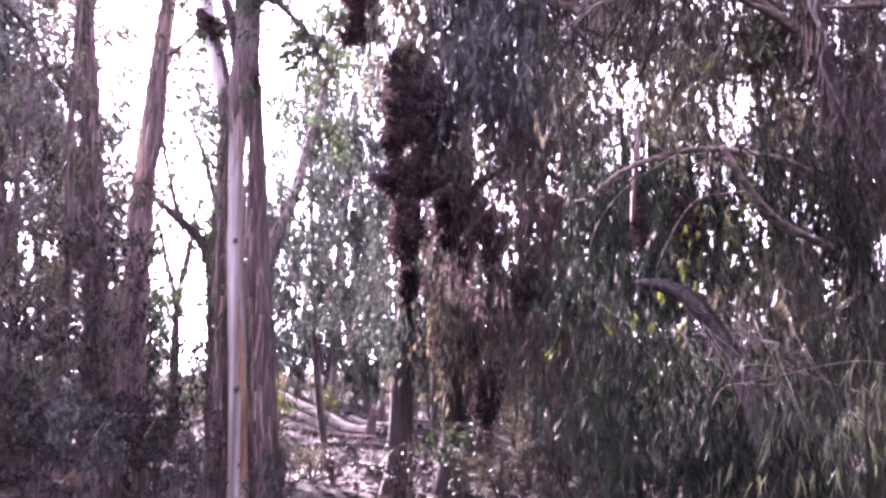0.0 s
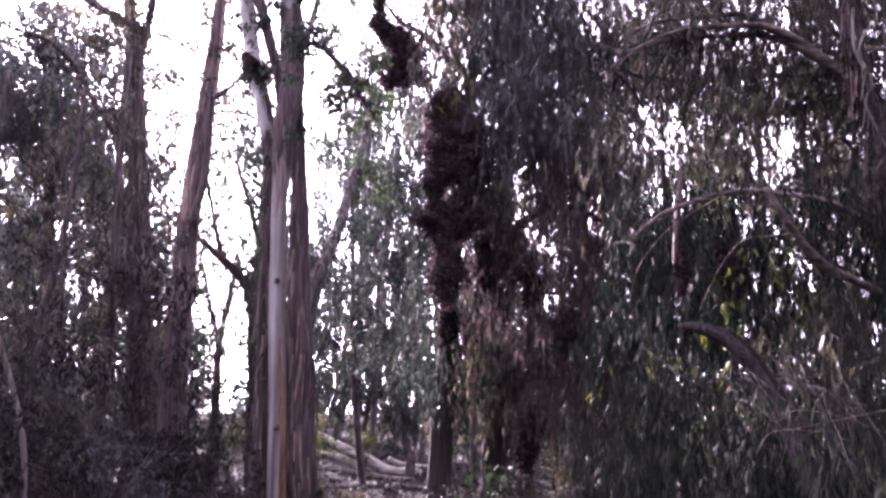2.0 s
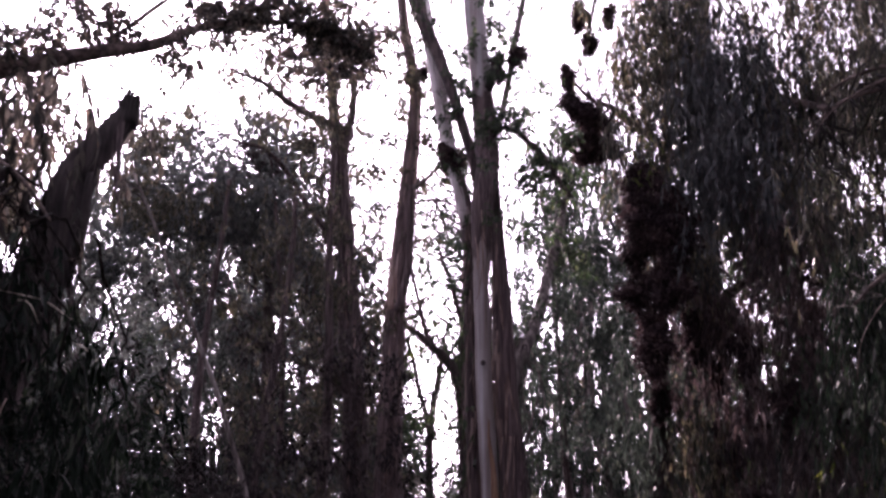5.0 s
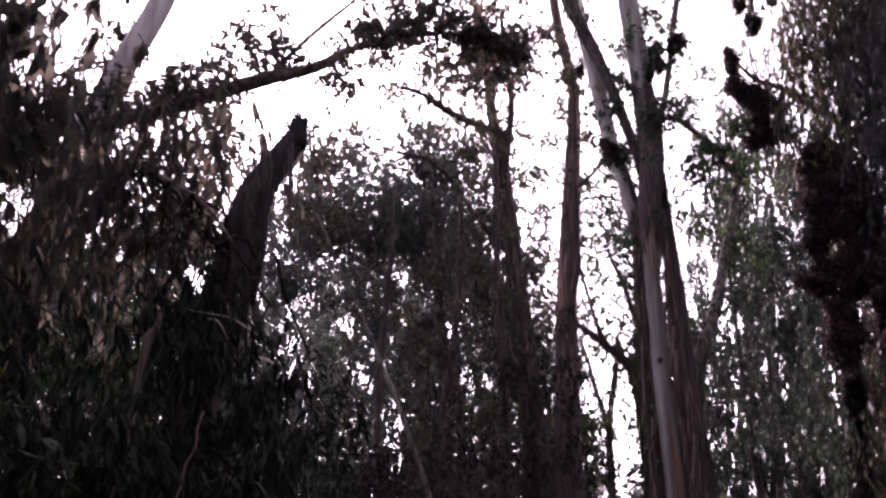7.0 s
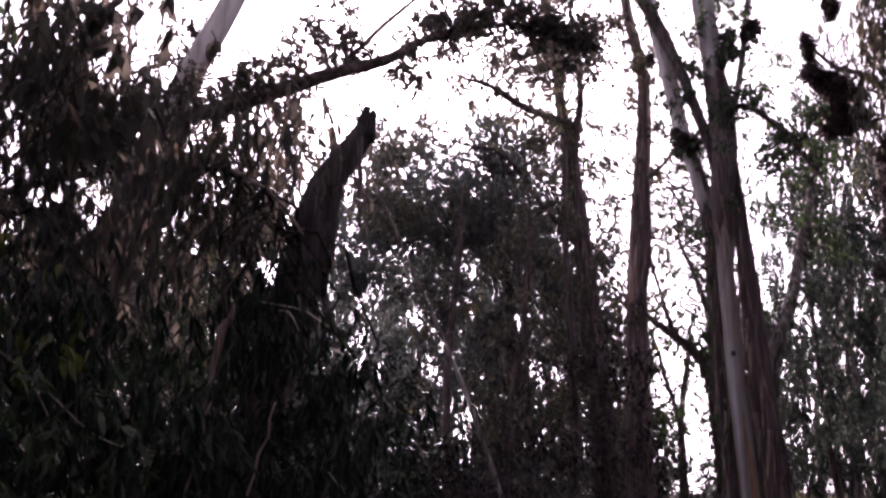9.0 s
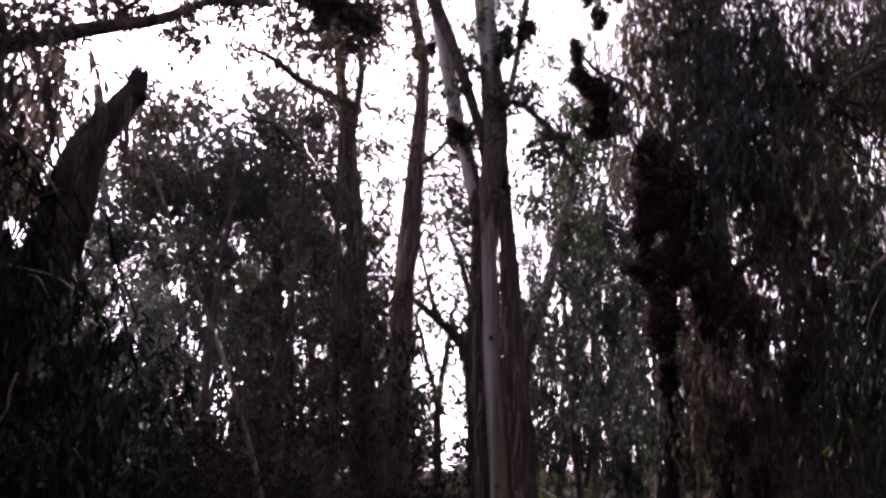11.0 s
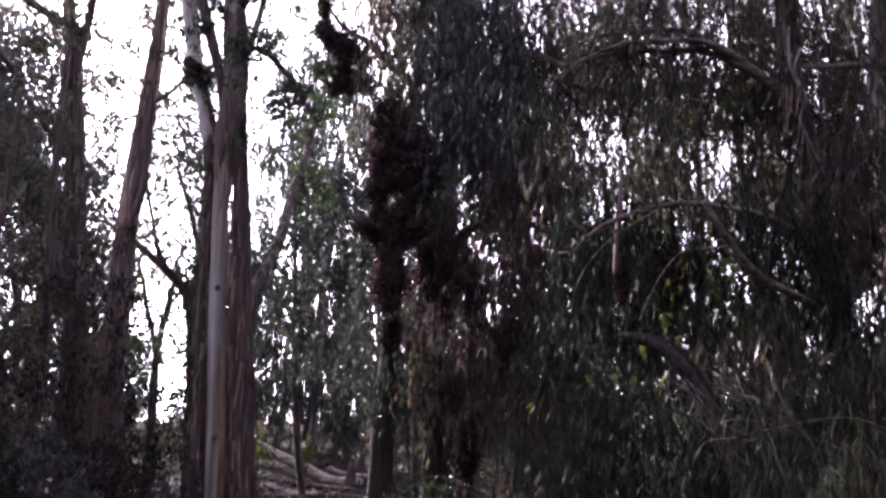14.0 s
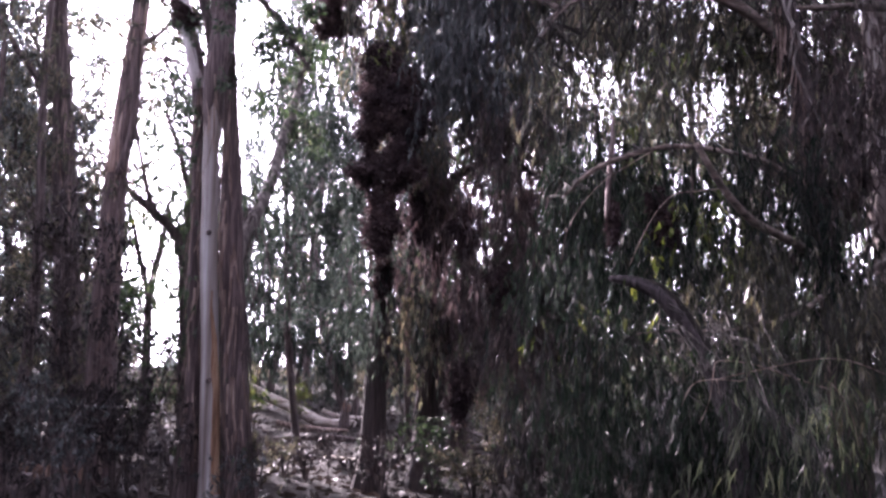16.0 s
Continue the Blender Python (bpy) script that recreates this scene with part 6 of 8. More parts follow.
def reddish_tree():
    t = thing("eucalyptus_tree", base_of(RED_TRUNK), "slender leaning eucalyptus with reddish stringy bark", "tree")
    part("trunk", tube(rooted([(x, y, z, r * 0.88) for x, y, z, r in RED_TRUNK]), 60, 0.07, 0.05, 21, 0.1), BARK_RED, t)
    part("limb", tube([(x, y, z, r * 0.9) for x, y, z, r in RED_TRUNK[5:]], 32, 0.03, 0.05, 20, 0.1), BARK_PINK, t, "smooth pink-tan upper stem")
    part("limb", tube(RED_TWIG, 10, 0.02, 0.05, 22, 0.08, 0.03), BARK_GREY, t)
    part("limb", tube(RED_SIDE, 14, 0.08, 0.08, 23, 0.1), BARK_SHAGGY, t)
    part("loose_bark", ribbons([(x, y, z, r * 0.88) for x, y, z, r in RED_TRUNK], 120, 0.7, 0.045, 24, 0.5, 7.0, 0.5), STRIP, t, "stringy hanging bark")
    for i, c in enumerate(CLUMPS_RED):
        part("butterfly_clump", butterfly_clump(*c, 50 + i), LEAF_CLUSTER, t, "small dark butterfly cluster built from leaves")
    vols = sprays(RED_TRUNK, 60, 28, 0.8, 9.0) + [WISPS[1], WISPS[2], WISPS[9]] + [(-4.7, 14.2, 13.2, 1.2, 1.0, 0.8), (-4.5, 14.3, 11.2, 0.7, 0.7, 0.5), (-4.75, 14.3, 6.4, 0.3, 0.3, 0.3), (-3.9, 14.2, 6.9, 0.2, 0.25, 0.4)]
    bits = wisps(RED_TRUNK, 46, 811, 4.5, 12.0, 0.7) + wisps(RED_TWIG, 12, 812, 3.0, 12.0)
    lv, tw = crown(vols, 130, 0.22, 8, 0.085, 0.3, 0.6, 25, False, 0.08, bunch=10)
    lv2, tw2 = crown(bits, 280, 0.18, 7, 0.08, 0.36, 0.5, 27, False, 0.06, bunch=8)
    part("twigwork", joined(tw2, branchlets(bits, [RED_TRUNK, RED_TWIG], 813, 1, 0.01)), BARK_DARK, t)
    part("crown", joined(lv, lv2), LEAF_WEEP, t, "", False)
    part("twigwork", joined(tw, branchlets(vols, [RED_TRUNK, RED_TWIG], 26, 4)), BARK_DARK, t)
    shading_top(t, RED_TRUNK, 3.2, 30, 905, LEAF_WEEP)


reddish_tree()


def forked_tree():
    t = thing("eucalyptus_tree", base_of(DARK_TRUNK), "dark forked eucalyptus with foliage to its foot", "tree")
    part("trunk", tube(rooted(DARK_TRUNK), 32, 0.09, 0.06, 61, 0.1), BARK_DARK, t)
    for i, s in enumerate((DARK_FORK, DARK_LIMB, DARK_LOW)):
        part("limb", tube(s, 12, 0.04, 0.06, 62 + i, 0.1, 0.05), BARK_DARK, t)
    part("loose_bark", ribbons(DARK_TRUNK, 70, 0.7, 0.05, 66, 0.5, 8.0, 0.5), STRIP, t)
    vols = DARK_CROWN + sprays(DARK_TRUNK, 90, 29, 1.0) + sprays(DARK_LIMB, 10, 30) + sprays(DARK_FORK, 8, 31)
    lv, tw = crown(vols, 160, 0.3, 10, 0.095, 0.28, 0.6, 67, False, 0.1, bunch=10)
    part("crown", lv, LEAF_WEEP, t, "dull green drooping leaves", False)
    # Low foliage drawn near-black to stand for shade between the trunks.
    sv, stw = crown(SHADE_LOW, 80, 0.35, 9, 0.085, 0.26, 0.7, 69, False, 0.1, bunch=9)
    part("crown", sv, LEAF_SHADE, t, "low leaves before the trunks, darkened for shade", False)
    part("twigwork", joined(stw, branchlets(SHADE_LOW, [DARK_TRUNK], 65, 3, 0.008)), BARK_DARK, t)
    part("twigwork", joined(tw, branchlets(vols, [DARK_TRUNK, DARK_LIMB, DARK_LOW], 68, 4)), BARK_DARK, t)
    shading_top(t, DARK_TRUNK, 3.4, 30, 909, LEAF_WEEP)


forked_tree()


# ---- the weeping trees with dark butterfly clusters built from leaves ----
def clump_tree():
    t = thing("eucalyptus_tree", base_of(CLUMP_TRUNK), "weeping eucalyptus hung with dark butterfly clusters built from leaves", "tree")
    part("trunk", tube(rooted(CLUMP_TRUNK), 48, 0.07, 0.06, 71, 0.1), BARK_UMBER, t, "rough dark red-brown trunk")
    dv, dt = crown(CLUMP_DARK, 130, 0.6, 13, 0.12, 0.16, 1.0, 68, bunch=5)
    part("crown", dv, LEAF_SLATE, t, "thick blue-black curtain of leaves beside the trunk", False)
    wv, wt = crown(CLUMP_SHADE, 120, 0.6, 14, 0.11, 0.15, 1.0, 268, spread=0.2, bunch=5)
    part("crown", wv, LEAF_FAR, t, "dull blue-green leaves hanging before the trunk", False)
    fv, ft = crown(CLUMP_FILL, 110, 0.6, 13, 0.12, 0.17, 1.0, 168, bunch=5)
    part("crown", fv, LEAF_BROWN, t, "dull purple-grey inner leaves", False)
    part("twigwork", joined(dt, ft, wt), BARK_DARK, t)
    part("limb", tube(CLUMP_BOUGH, 12, 0.04, 0.06, 73, 0.1, 0.03), BARK_DARK, t)
    part("limb", tube(CLUMP_BOUGH_D, 8, 0.04, 0.06, 70, 0.1, 0.03), BARK_DARK, t)
    part("loose_bark", ribbons(CLUMP_TRUNK, 50, 0.7, 0.04, 74, 0.3, 5.0, 0.3), BARK_UMBER, t)
    for i, c in enumerate(CLUMPS + CLUMPS_TOP):
        part("butterfly_clump", butterfly_clump(*c, 80 + i), LEAF_CLUSTER, t, "dense dark cluster of monarch butterflies, built from leaves")
    vols = CLUMP_CROWN[:1] + CLUMP_CROWN[5:6] + CLUMP_CROWN[8:10] + CLUMP_CROWN[12:13] + CLUMP_CROWN[17:] + CLUMP_VEIL
    # Sunlit sprays: the sun on them is in the leaf colour.
    fresh, fresh_tw = crown(SUNLIT_CLUMP, 230, 0.3, 8, 0.085, 0.24, 0.8, 69)
    part("crown", fresh, LEAF_SUNLIT, t, "sprays of leaves coloured yellow-green for sunlight", False)
    lv, tw = crown(vols, 100, 0.8, 14, 0.14, 0.17, 1.0, 75)
    part("crown", lv, LEAF_WEEP, t, "grey-green curtain of hanging leaves", False)
    part("twigwork", joined(tw, branchlets(vols, [CLUMP_TRUNK, CLUMP_BOUGH], 76, 6)), BARK_DARK, t)

    b = thing("eucalyptus_tree", base_of(CLUMP_B), "weeping eucalyptus with long curtains of grey-green leaves", "tree")
    part("trunk", tube(rooted(CLUMP_B), 48, 0.07, 0.06, 72, 0.1), BARK_UMBER, b)
    part("limb", tube(CLUMP_BOUGH_B, 16, 0.05, 0.06, 77, 0.1, 0.03), BARK_BOUGH, b)
    part("limb", tube(CLUMP_BOUGH_C, 14, 0.05, 0.06, 78, 0.1, 0.03), BARK_BOUGH, b)
    part("loose_bark", ribbons(CLUMP_B, 70, 0.7, 0.05, 79, 0.3, 6.0, 0.4), BARK_RED, b)
    slate = CLUMP_CROWN[1:3] + CLUMP_CROWN[15:16]
    sv, stw = crown(slate, 120, 1.0, 17, 0.145, 0.14, 1.0, 174)
    part("crown", sv, LEAF_SLATE, b, "blue-black curtain of hanging leaves", False)
    vols = CLUMP_CROWN[4:5] + CLUMP_CROWN[13:15] + CLUMP_CROWN[16:17]
    lv, tw = crown(vols, 110, 1.0, 17, 0.14, 0.14, 1.0, 175)
    part("crown", lv, LEAF_WEEP, b, "grey-green curtain of hanging leaves", False)
    low = CLUMP_CROWN[3:4] + CLUMP_CROWN[6:8] + CLUMP_CROWN[10:11]
    foot = CLUMP_CROWN[11:12]
    fv, ftw = crown(foot, 120, 0.8, 14, 0.13, 0.15, 1.0, 178)
    part("crown", fv, LEAF_BROWN, b, "dull leaves near the ground", False)
    lv2, tw2 = crown(low, 125, 0.8, 15, 0.14, 0.15, 1.0, 176)
    part("crown", lv2, LEAF_BROWN, b, "withered purple-brown hanging leaves", False)
    part("twigwork", joined(tw, tw2, stw, ftw, branchlets(slate + vols + low + foot, [CLUMP_B, CLUMP_BOUGH_B, CLUMP_BOUGH_C], 177, 6)), BARK_DARK, b)
    shading_top(b, CLUMP_B, 3.6, 38, 913, LEAF_WEEP)


clump_tree()


def right_tree():
    t = thing("eucalyptus_tree", base_of(RIGHT_TRUNK), "dark leaning eucalyptus with an arching bough and weeping leaves", "tree")
    part("trunk", tube(rooted(RIGHT_TRUNK), 36, 0.12, 0.08, 91, 0.08, 0.02), BARK_DARK, t)
    part("bark_strip", tube(HANG_D, 8, 0.05, 0.3, 89, 0.05, 0.02), BARK_RED, t, "reddish hanging strip of bark")
    for i, s in enumerate((RIGHT_ARCH, RIGHT_THIN, RIGHT_TWIG, RIGHT_BACK, RIGHT_ARCH_B, RIGHT_ARCH_C)):
        part("limb", tube(s, 14, 0.05, 0.06, 92 + i, 0.08, 0.03), BARK_BOUGH, t)
    for i, v in enumerate((VINE_A, VINE_B)):
        part("vine", tube(v, 8, 0.02, 0.08, 86 + i, 0.04, 0.03), BARK_GREY, t, "twisted grey vine along the trunk")
    part("loose_bark", ribbons(RIGHT_TRUNK, 220, 0.8, 0.03, 97, 1.0, 9.0, 0.8), STRIP, t, "thin twisted bark ribbons")
    for i, c in enumerate(CLUMPS_RIGHT):
        part("butterfly_clump", butterfly_clump(*c, 120 + i), LEAF_CLUSTER, t, "dense dark cluster of monarch butterflies, built from leaves")
    tangle = sprays(RIGHT_TRUNK, 70, 96, 3.0, 7.0)
    part("twigwork", branchlets([(x, y, z, 0.45, 0.5, 1) for x, y, z, *_ in tangle], [RIGHT_TRUNK, RIGHT_ARCH], 95, 3), SHOOT, t, "tangle of thin brown twigs")
    # Low near leaves take the darker copy; its colour stands for shade.
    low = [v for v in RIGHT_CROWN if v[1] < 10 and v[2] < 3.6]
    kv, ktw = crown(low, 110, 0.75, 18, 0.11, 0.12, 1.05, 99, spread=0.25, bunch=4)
    part("crown", kv, LEAF_TEAL, t, "lower leaves of the near boughs, darkened for shade", False)
    lv, tw = crown([v for v in RIGHT_CROWN if v[1] < 11 and v not in low], 105, 0.75, 18, 0.115, 0.12, 1.05, 98, spread=0.25, bunch=4)
    ov, otw = crown([v for v in RIGHT_CROWN if v[1] >= 11] + HIGH_VEIL, 125, 0.75, 18, 0.115, 0.13, 1.05, 102, spread=0.25, bunch=5)
    part("crown", ov, LEAF_OLIVE, t, "olive-brown hanging leaves of the far boughs", False)
    ev, etw = crown(SAGE_LEAVES, 95, 0.5, 12, 0.11, 0.17, 0.95, 104, spread=0.25, bunch=6)
    part("crown", ev, LEAF_SAGE, t, "pale sage leaves with light behind them", False)
    gv, gtw = crown(LIT_LEAVES, 120, 0.4, 10, 0.1, 0.18, 0.9, 103, bunch=6)
    part("crown", gv, LEAF_SUNLIT, t, "yellow-green leaves with the sun behind them", False)
    part("twigwork", joined(otw, gtw, etw, ktw), SHOOT, t)
    fill, fill_tw = crown(RIGHT_FILL, 130, 0.55, 13, 0.12, 0.16, 0.95, 88, bunch=6)
    part("crown", fill, LEAF_GREEN, t, "green inner leaves of the weeping boughs", False)
    part("twigwork", fill_tw, SHOOT, t)
    # Sprays caught by the sun, drawn with the sunlit leaf colour.
    fresh, fresh_tw = crown(SUNLIT_RIGHT + SUNLIT_LOW, 130, 0.25, 8, 0.075, 0.24, 0.8, 90)
    part("crown", fresh, LEAF_SUNLIT, t, "sprays of leaves coloured yellow-green for sunlight", False)
    part("crown", lv, LEAF_WEEP, t, "long hanging grey-green leaves", False)
    lv2, tw2 = crown(TANGLE + TRUNK_TANGLE + PALE_TANGLE, 120, 0.6, 12, 0.12, 0.14, 0.95, 100)
    part("crown", lv2, LEAF_BROWN, t, "withered brown leaves and strips", False)
    part("twigwork", joined(tw2, branchlets(TANGLE, [RIGHT_TRUNK, RIGHT_ARCH], 101, 12)), SHOOT, t, "tangle of brown twigs")
    part("twigwork", joined(tw, fresh_tw, branchlets(RIGHT_CROWN, [RIGHT_TRUNK, RIGHT_ARCH, RIGHT_THIN, RIGHT_BACK], 99, 10)), SHOOT, t)
    shading_top(t, RIGHT_TRUNK, 3.4, 38, 917, LEAF_WEEP)


right_tree()


def pale_tree():
    t = thing("eucalyptus_tree", base_of(PALE_TRUNK), "thick eucalyptus with pale peeling trunk and green low boughs", "tree")
    part("trunk", tube(rooted(PALE_TRUNK), 40, 0.03, 0.05, 131, 0.1), BARK_MOTTLED, t, "pale patchy trunk")
    part("limb", tube(PALE_BOUGH, 14, 0.04, 0.06, 132, 0.08, 0.02), BARK_BOUGH, t)
    part("limb", tube(PALE_LOW, 16, 0.05, 0.06, 133, 0.08, 0.04), BARK_BOUGH, t)
    part("loose_bark", ribbons(PALE_TRUNK, 80, 0.9, 0.06, 134, 0.6, 9.0, 0.5), STRIP, t, "long brown strips of peeling bark")
    for i, s in enumerate((DRY_F, DRY_G, DRY_H, DRY_I, DRY_J, DRY_K)):
        part("dry_twig", tube([(x, y, z, r * 0.5) for x, y, z, r in s], 6, 0.02, 0.05, 190 + i, 0.04, 0.3), STRIP, t, "thin crooked dry twig")
    # The brown group is drawn in LEAF_SHADE, darkened for shade.
    brown = PALE_CROWN[5:6] + PALE_CROWN[22:23]
    grey = PALE_CROWN[7:13] + PALE_CROWN[15:17] + PALE_CROWN[18:21] + PALE_CROWN[23:]
    green = PALE_CROWN[:5] + PALE_CROWN[6:7] + PALE_CROWN[13:14] + PALE_CROWN[14:15] + PALE_CROWN[17:18] + PALE_CROWN[21:22]
    # Leaves on this side take the copy darkened for shade.
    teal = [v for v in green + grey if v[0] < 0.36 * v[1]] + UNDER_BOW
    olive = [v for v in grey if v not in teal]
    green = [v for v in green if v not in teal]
    for k, (vols, mat, label) in enumerate(((green, LEAF_GREEN, "green hanging leaves down to the ground"), (olive, LEAF_OLIVE, "dull olive hanging leaves"), (brown, LEAF_SHADE, "hanging leaves coloured dark for shade"), (teal, LEAF_TEAL, "blue-green hanging leaves darkened for shade"))):
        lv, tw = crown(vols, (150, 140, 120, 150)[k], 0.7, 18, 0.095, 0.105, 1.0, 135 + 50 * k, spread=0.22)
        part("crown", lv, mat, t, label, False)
        part("twigwork", tw, SHOOT, t)
    lv, tw = crown(FRESH_FRONT, 150, 0.35, 9, 0.13, 0.08, 0.9, 139, spread=0.4, bunch=4)
    part("crown", lv, LEAF_SAGE, t, "narrow pale green leaves of a low spray", False)
    part("twigwork", joined(tw, branchlets(FRESH_FRONT, [PALE_LOW], 140, 3, 0.005)), SHOOT, t)
    part("twigwork", branchlets(PALE_CROWN, [PALE_TRUNK, PALE_LOW, PALE_BOUGH], 136, 4, 0.006), SHOOT, t, "dry thin twigs")
    shading_top(t, PALE_TRUNK, 3.6, 38, 921, LEAF_GREEN)


pale_tree()


def broken_limb():
    t = thing("dead_trunk", base_of(BROKEN[::-1]), "bowed dead trunk, split open and grey-brown", "dead tree")
    part("trunk", tube(rooted(BROKEN[::-1]), 30, 0.08, 0.08, 141, 0.06), BARK_BOWED, t)
    # No opening is cut: a raised near-black strip stands for the split's shade.
    crack = [(x + r * 0.55, y - r * 0.45, z + r * 0.62, r * 0.3) for x, y, z, r in BROKEN[1:6]]
    part("split", tube(crack, 12, 0.25, 0.2, 142, 0.05), SPLIT_DARK, t, "raised near-black strip for the shade of a split")


broken_limb()


# ---- the near trees ----
def snag():
    t = thing("dead_trunk", base_of(SNAG[::-1]), "dark broken-off trunk that leans, with a torn top", "dead tree")
    part("trunk", tube(rooted(SNAG[::-1]), 36, 0.035, 0.07, 151, 0.07), SNAG_BARK, t)
    part("prong", tube(SNAG_PRONG[::-1], 14, 0.12, 0.1, 152, 0.06), SNAG_BARK, t)
    part("bark_strip", tube(SNAG_HANG, 10, 0.1, 0.2, 150, 0.06, 0.02), SNAG_BARK, t, "dark hanging slab of bark")
    x, y, z, r = SNAG[0]
    rng = np.random.RandomState(5)
    bits = []
    for i in range(18):
        a, h = rng.rand() * 6.28, rng.uniform(0.02, 0.17)
        px, py = x - 0.02 + math.cos(a) * r * 1.5 * rng.rand(), y + math.sin(a) * r
        bits.append(tube([(px, py, z - 0.15, 0.03), (px + 0.02, py, z + h * 0.4, 0.018), (px + 0.05, py, z + h, 0.004)], 6, 0.1, 0.1, i, 0.05))
    part("splinter", joined(*bits), SNAG_BARK, t, "torn splinters at the break")
    part("loose_bark", ribbons(SNAG, 40, 0.7, 0.05, 153, 0.6, 4.6, 0.8), BARK_DARK, t)


snag()


def near_gum():
    t = thing("eucalyptus_tree", base_of(GUM_TRUNK[::-1]), "leaning eucalyptus with pale upper trunk and low leafy boughs", "tree")
    part("upper_trunk", tube(GUM_TRUNK[7::-1], 36, 0.03, 0.05, 161, 0.1), BARK_WHITE, t, "pale blue-grey smooth upper trunk")
    for i, s in enumerate((GUM_BOUGH, GUM_UPPER, GUM_LOW, GUM_LOW_B)):
        part("limb", tube(s, 16, 0.06, 0.08, 162 + i, 0.08, 0.04), BARK_BOUGH, t)
    part("trunk", tube(rooted([(x, y, z, r * 1.07) for x, y, z, r in GUM_TRUNK[:5:-1]]), 36, 0.1, 0.06, 164, 0.1), BARK_DARK, t, "rough dark lower trunk")
    for k, (a0, a1) in enumerate(((-2.5, -1.05), (-0.35, 1.3))):
        part("bark_sheet", bark_sheet(GUM_TRUNK[::-1], 4.5, 5.45 - 0.15 * k, a0, a1, 177 + k), BARK_DARK, t, "torn dark sheet of old bark")
    part("loose_bark", ribbons(GUM_TRUNK, 30, 0.6, 0.06, 167, 1.5, 4.6, 0.5), BARK_DARK, t)
    part("bark_collar", ribbons(GUM_TRUNK, 16, 0.4, 0.08, 166, 4.75, 5.3, 0.3), BARK_DARK, t, "dark torn collar of old bark")
    lv, tw = crown(GUM_CROWN + GUM_SIDE, 78, 0.5, 10, 0.15, 0.2, 1.0, 168)
    part("crown", lv, LEAF_DARK, t, "hanging leaves seen against the light", False)
    lv2, tw2 = crown(BOUGH_CROWN + BOUGH_END, 130, 0.2, 9, 0.068, 0.42, 0.5, 169, False, 0.07, bunch=22)
    tufts = wisps(GUM_BOUGH, 56, 820, 3.0, 12.0, 0.55) + wisps(GUM_UPPER, 7, 821, 3.0, 12.0, 0.4)
    lv4, tw4 = crown(tufts, 260, 0.16, 8, 0.062, 0.42, 0.4, 822, False, 0.06, bunch=8)
    part("crown", joined(lv2, lv4), LEAF_DARK, t, "small backlit leaves along the bough", False)
    part("twigwork", joined(tw4, branchlets(tufts, [GUM_BOUGH, GUM_UPPER], 823, 1, 0.009)), SHOOT, t)
    part("twigwork", joined(tw, tw2, branchlets(GUM_CROWN + BOUGH_CROWN + BOUGH_END, [GUM_TRUNK, GUM_BOUGH, GUM_LOW, GUM_LOW_B, GUM_UPPER], 170, 7)), SHOOT, t)

    lv5, tw5 = crown(NEAR_SPRAY, 150, 0.2, 5, 0.15, 0.42, 0.8, 174, bunch=5)
    part("crown", lv5, LEAF_DARK, t, "broad dark leaves of a near spray", False)
    part("twigwork", joined(tw5, branchlets(NEAR_SPRAY, [GUM_LOW], 176, 3, 0.006)), SHOOT, t)
    lit = [(-3.70, 2.73, 2.37, 0.05, 0.08, 1.2), (-3.67, 2.77, 2.28, 0.05, 0.08, 1.2), (-3.71, 2.72, 2.23, 0.05, 0.08, 1.2)]
    lv6, tw6 = crown(lit, 300, 0.15, 5, 0.1, 0.35, 0.7, 178, bunch=3)
    part("crown", lv6, LEAF_SUNLIT, t, "few sunlit yellow-green leaves", False)
    part("twigwork", joined(tw6, branchlets(lit, [GUM_LOW], 179, 2, 0.005)), SHOOT, t)
    # Low leaves in LEAF_TEAL: the shade is put into their colour.
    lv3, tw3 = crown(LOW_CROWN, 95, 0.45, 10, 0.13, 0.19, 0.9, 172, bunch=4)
    part("crown", lv3, LEAF_TEAL, t, "dense leaves of the low boughs, darkened for shade", False)
    part("twigwork", joined(tw3, branchlets(LOW_CROWN, [GUM_TRUNK[7:], GUM_LOW, GUM_LOW_B], 173, 5)), SHOOT, t)

    for i, s in enumerate((HANG_A, HANG_B, HANG_C)):
        part("bark_strip", tube(s, 8, 0.05, 0.3, 180 + i, 0.05, 0.02), STRIP, t, "curled hanging strip of bark")
    for i, s in enumerate((DRY_A, DRY_B, DRY_C, DRY_D, DRY_E)):
        part("dry_twig", tube(s, 6, 0.02, 0.05, 184 + i, 0.05, 0.07), TWIG_DRY, t, "thin pale dry twig")

    s = thing("eucalyptus_sapling", base_of(LEANER[::-1]), "thin pale leaning sapling", "tree")
    part("trunk", tube(rooted(LEANER[::-1]), 16, 0.02, 0.06, 171, 0.1), BARK_GREY, s)
    shading_top(t, GUM_TRUNK, 3.4, 34, 925, LEAF_DARK)


near_gum()


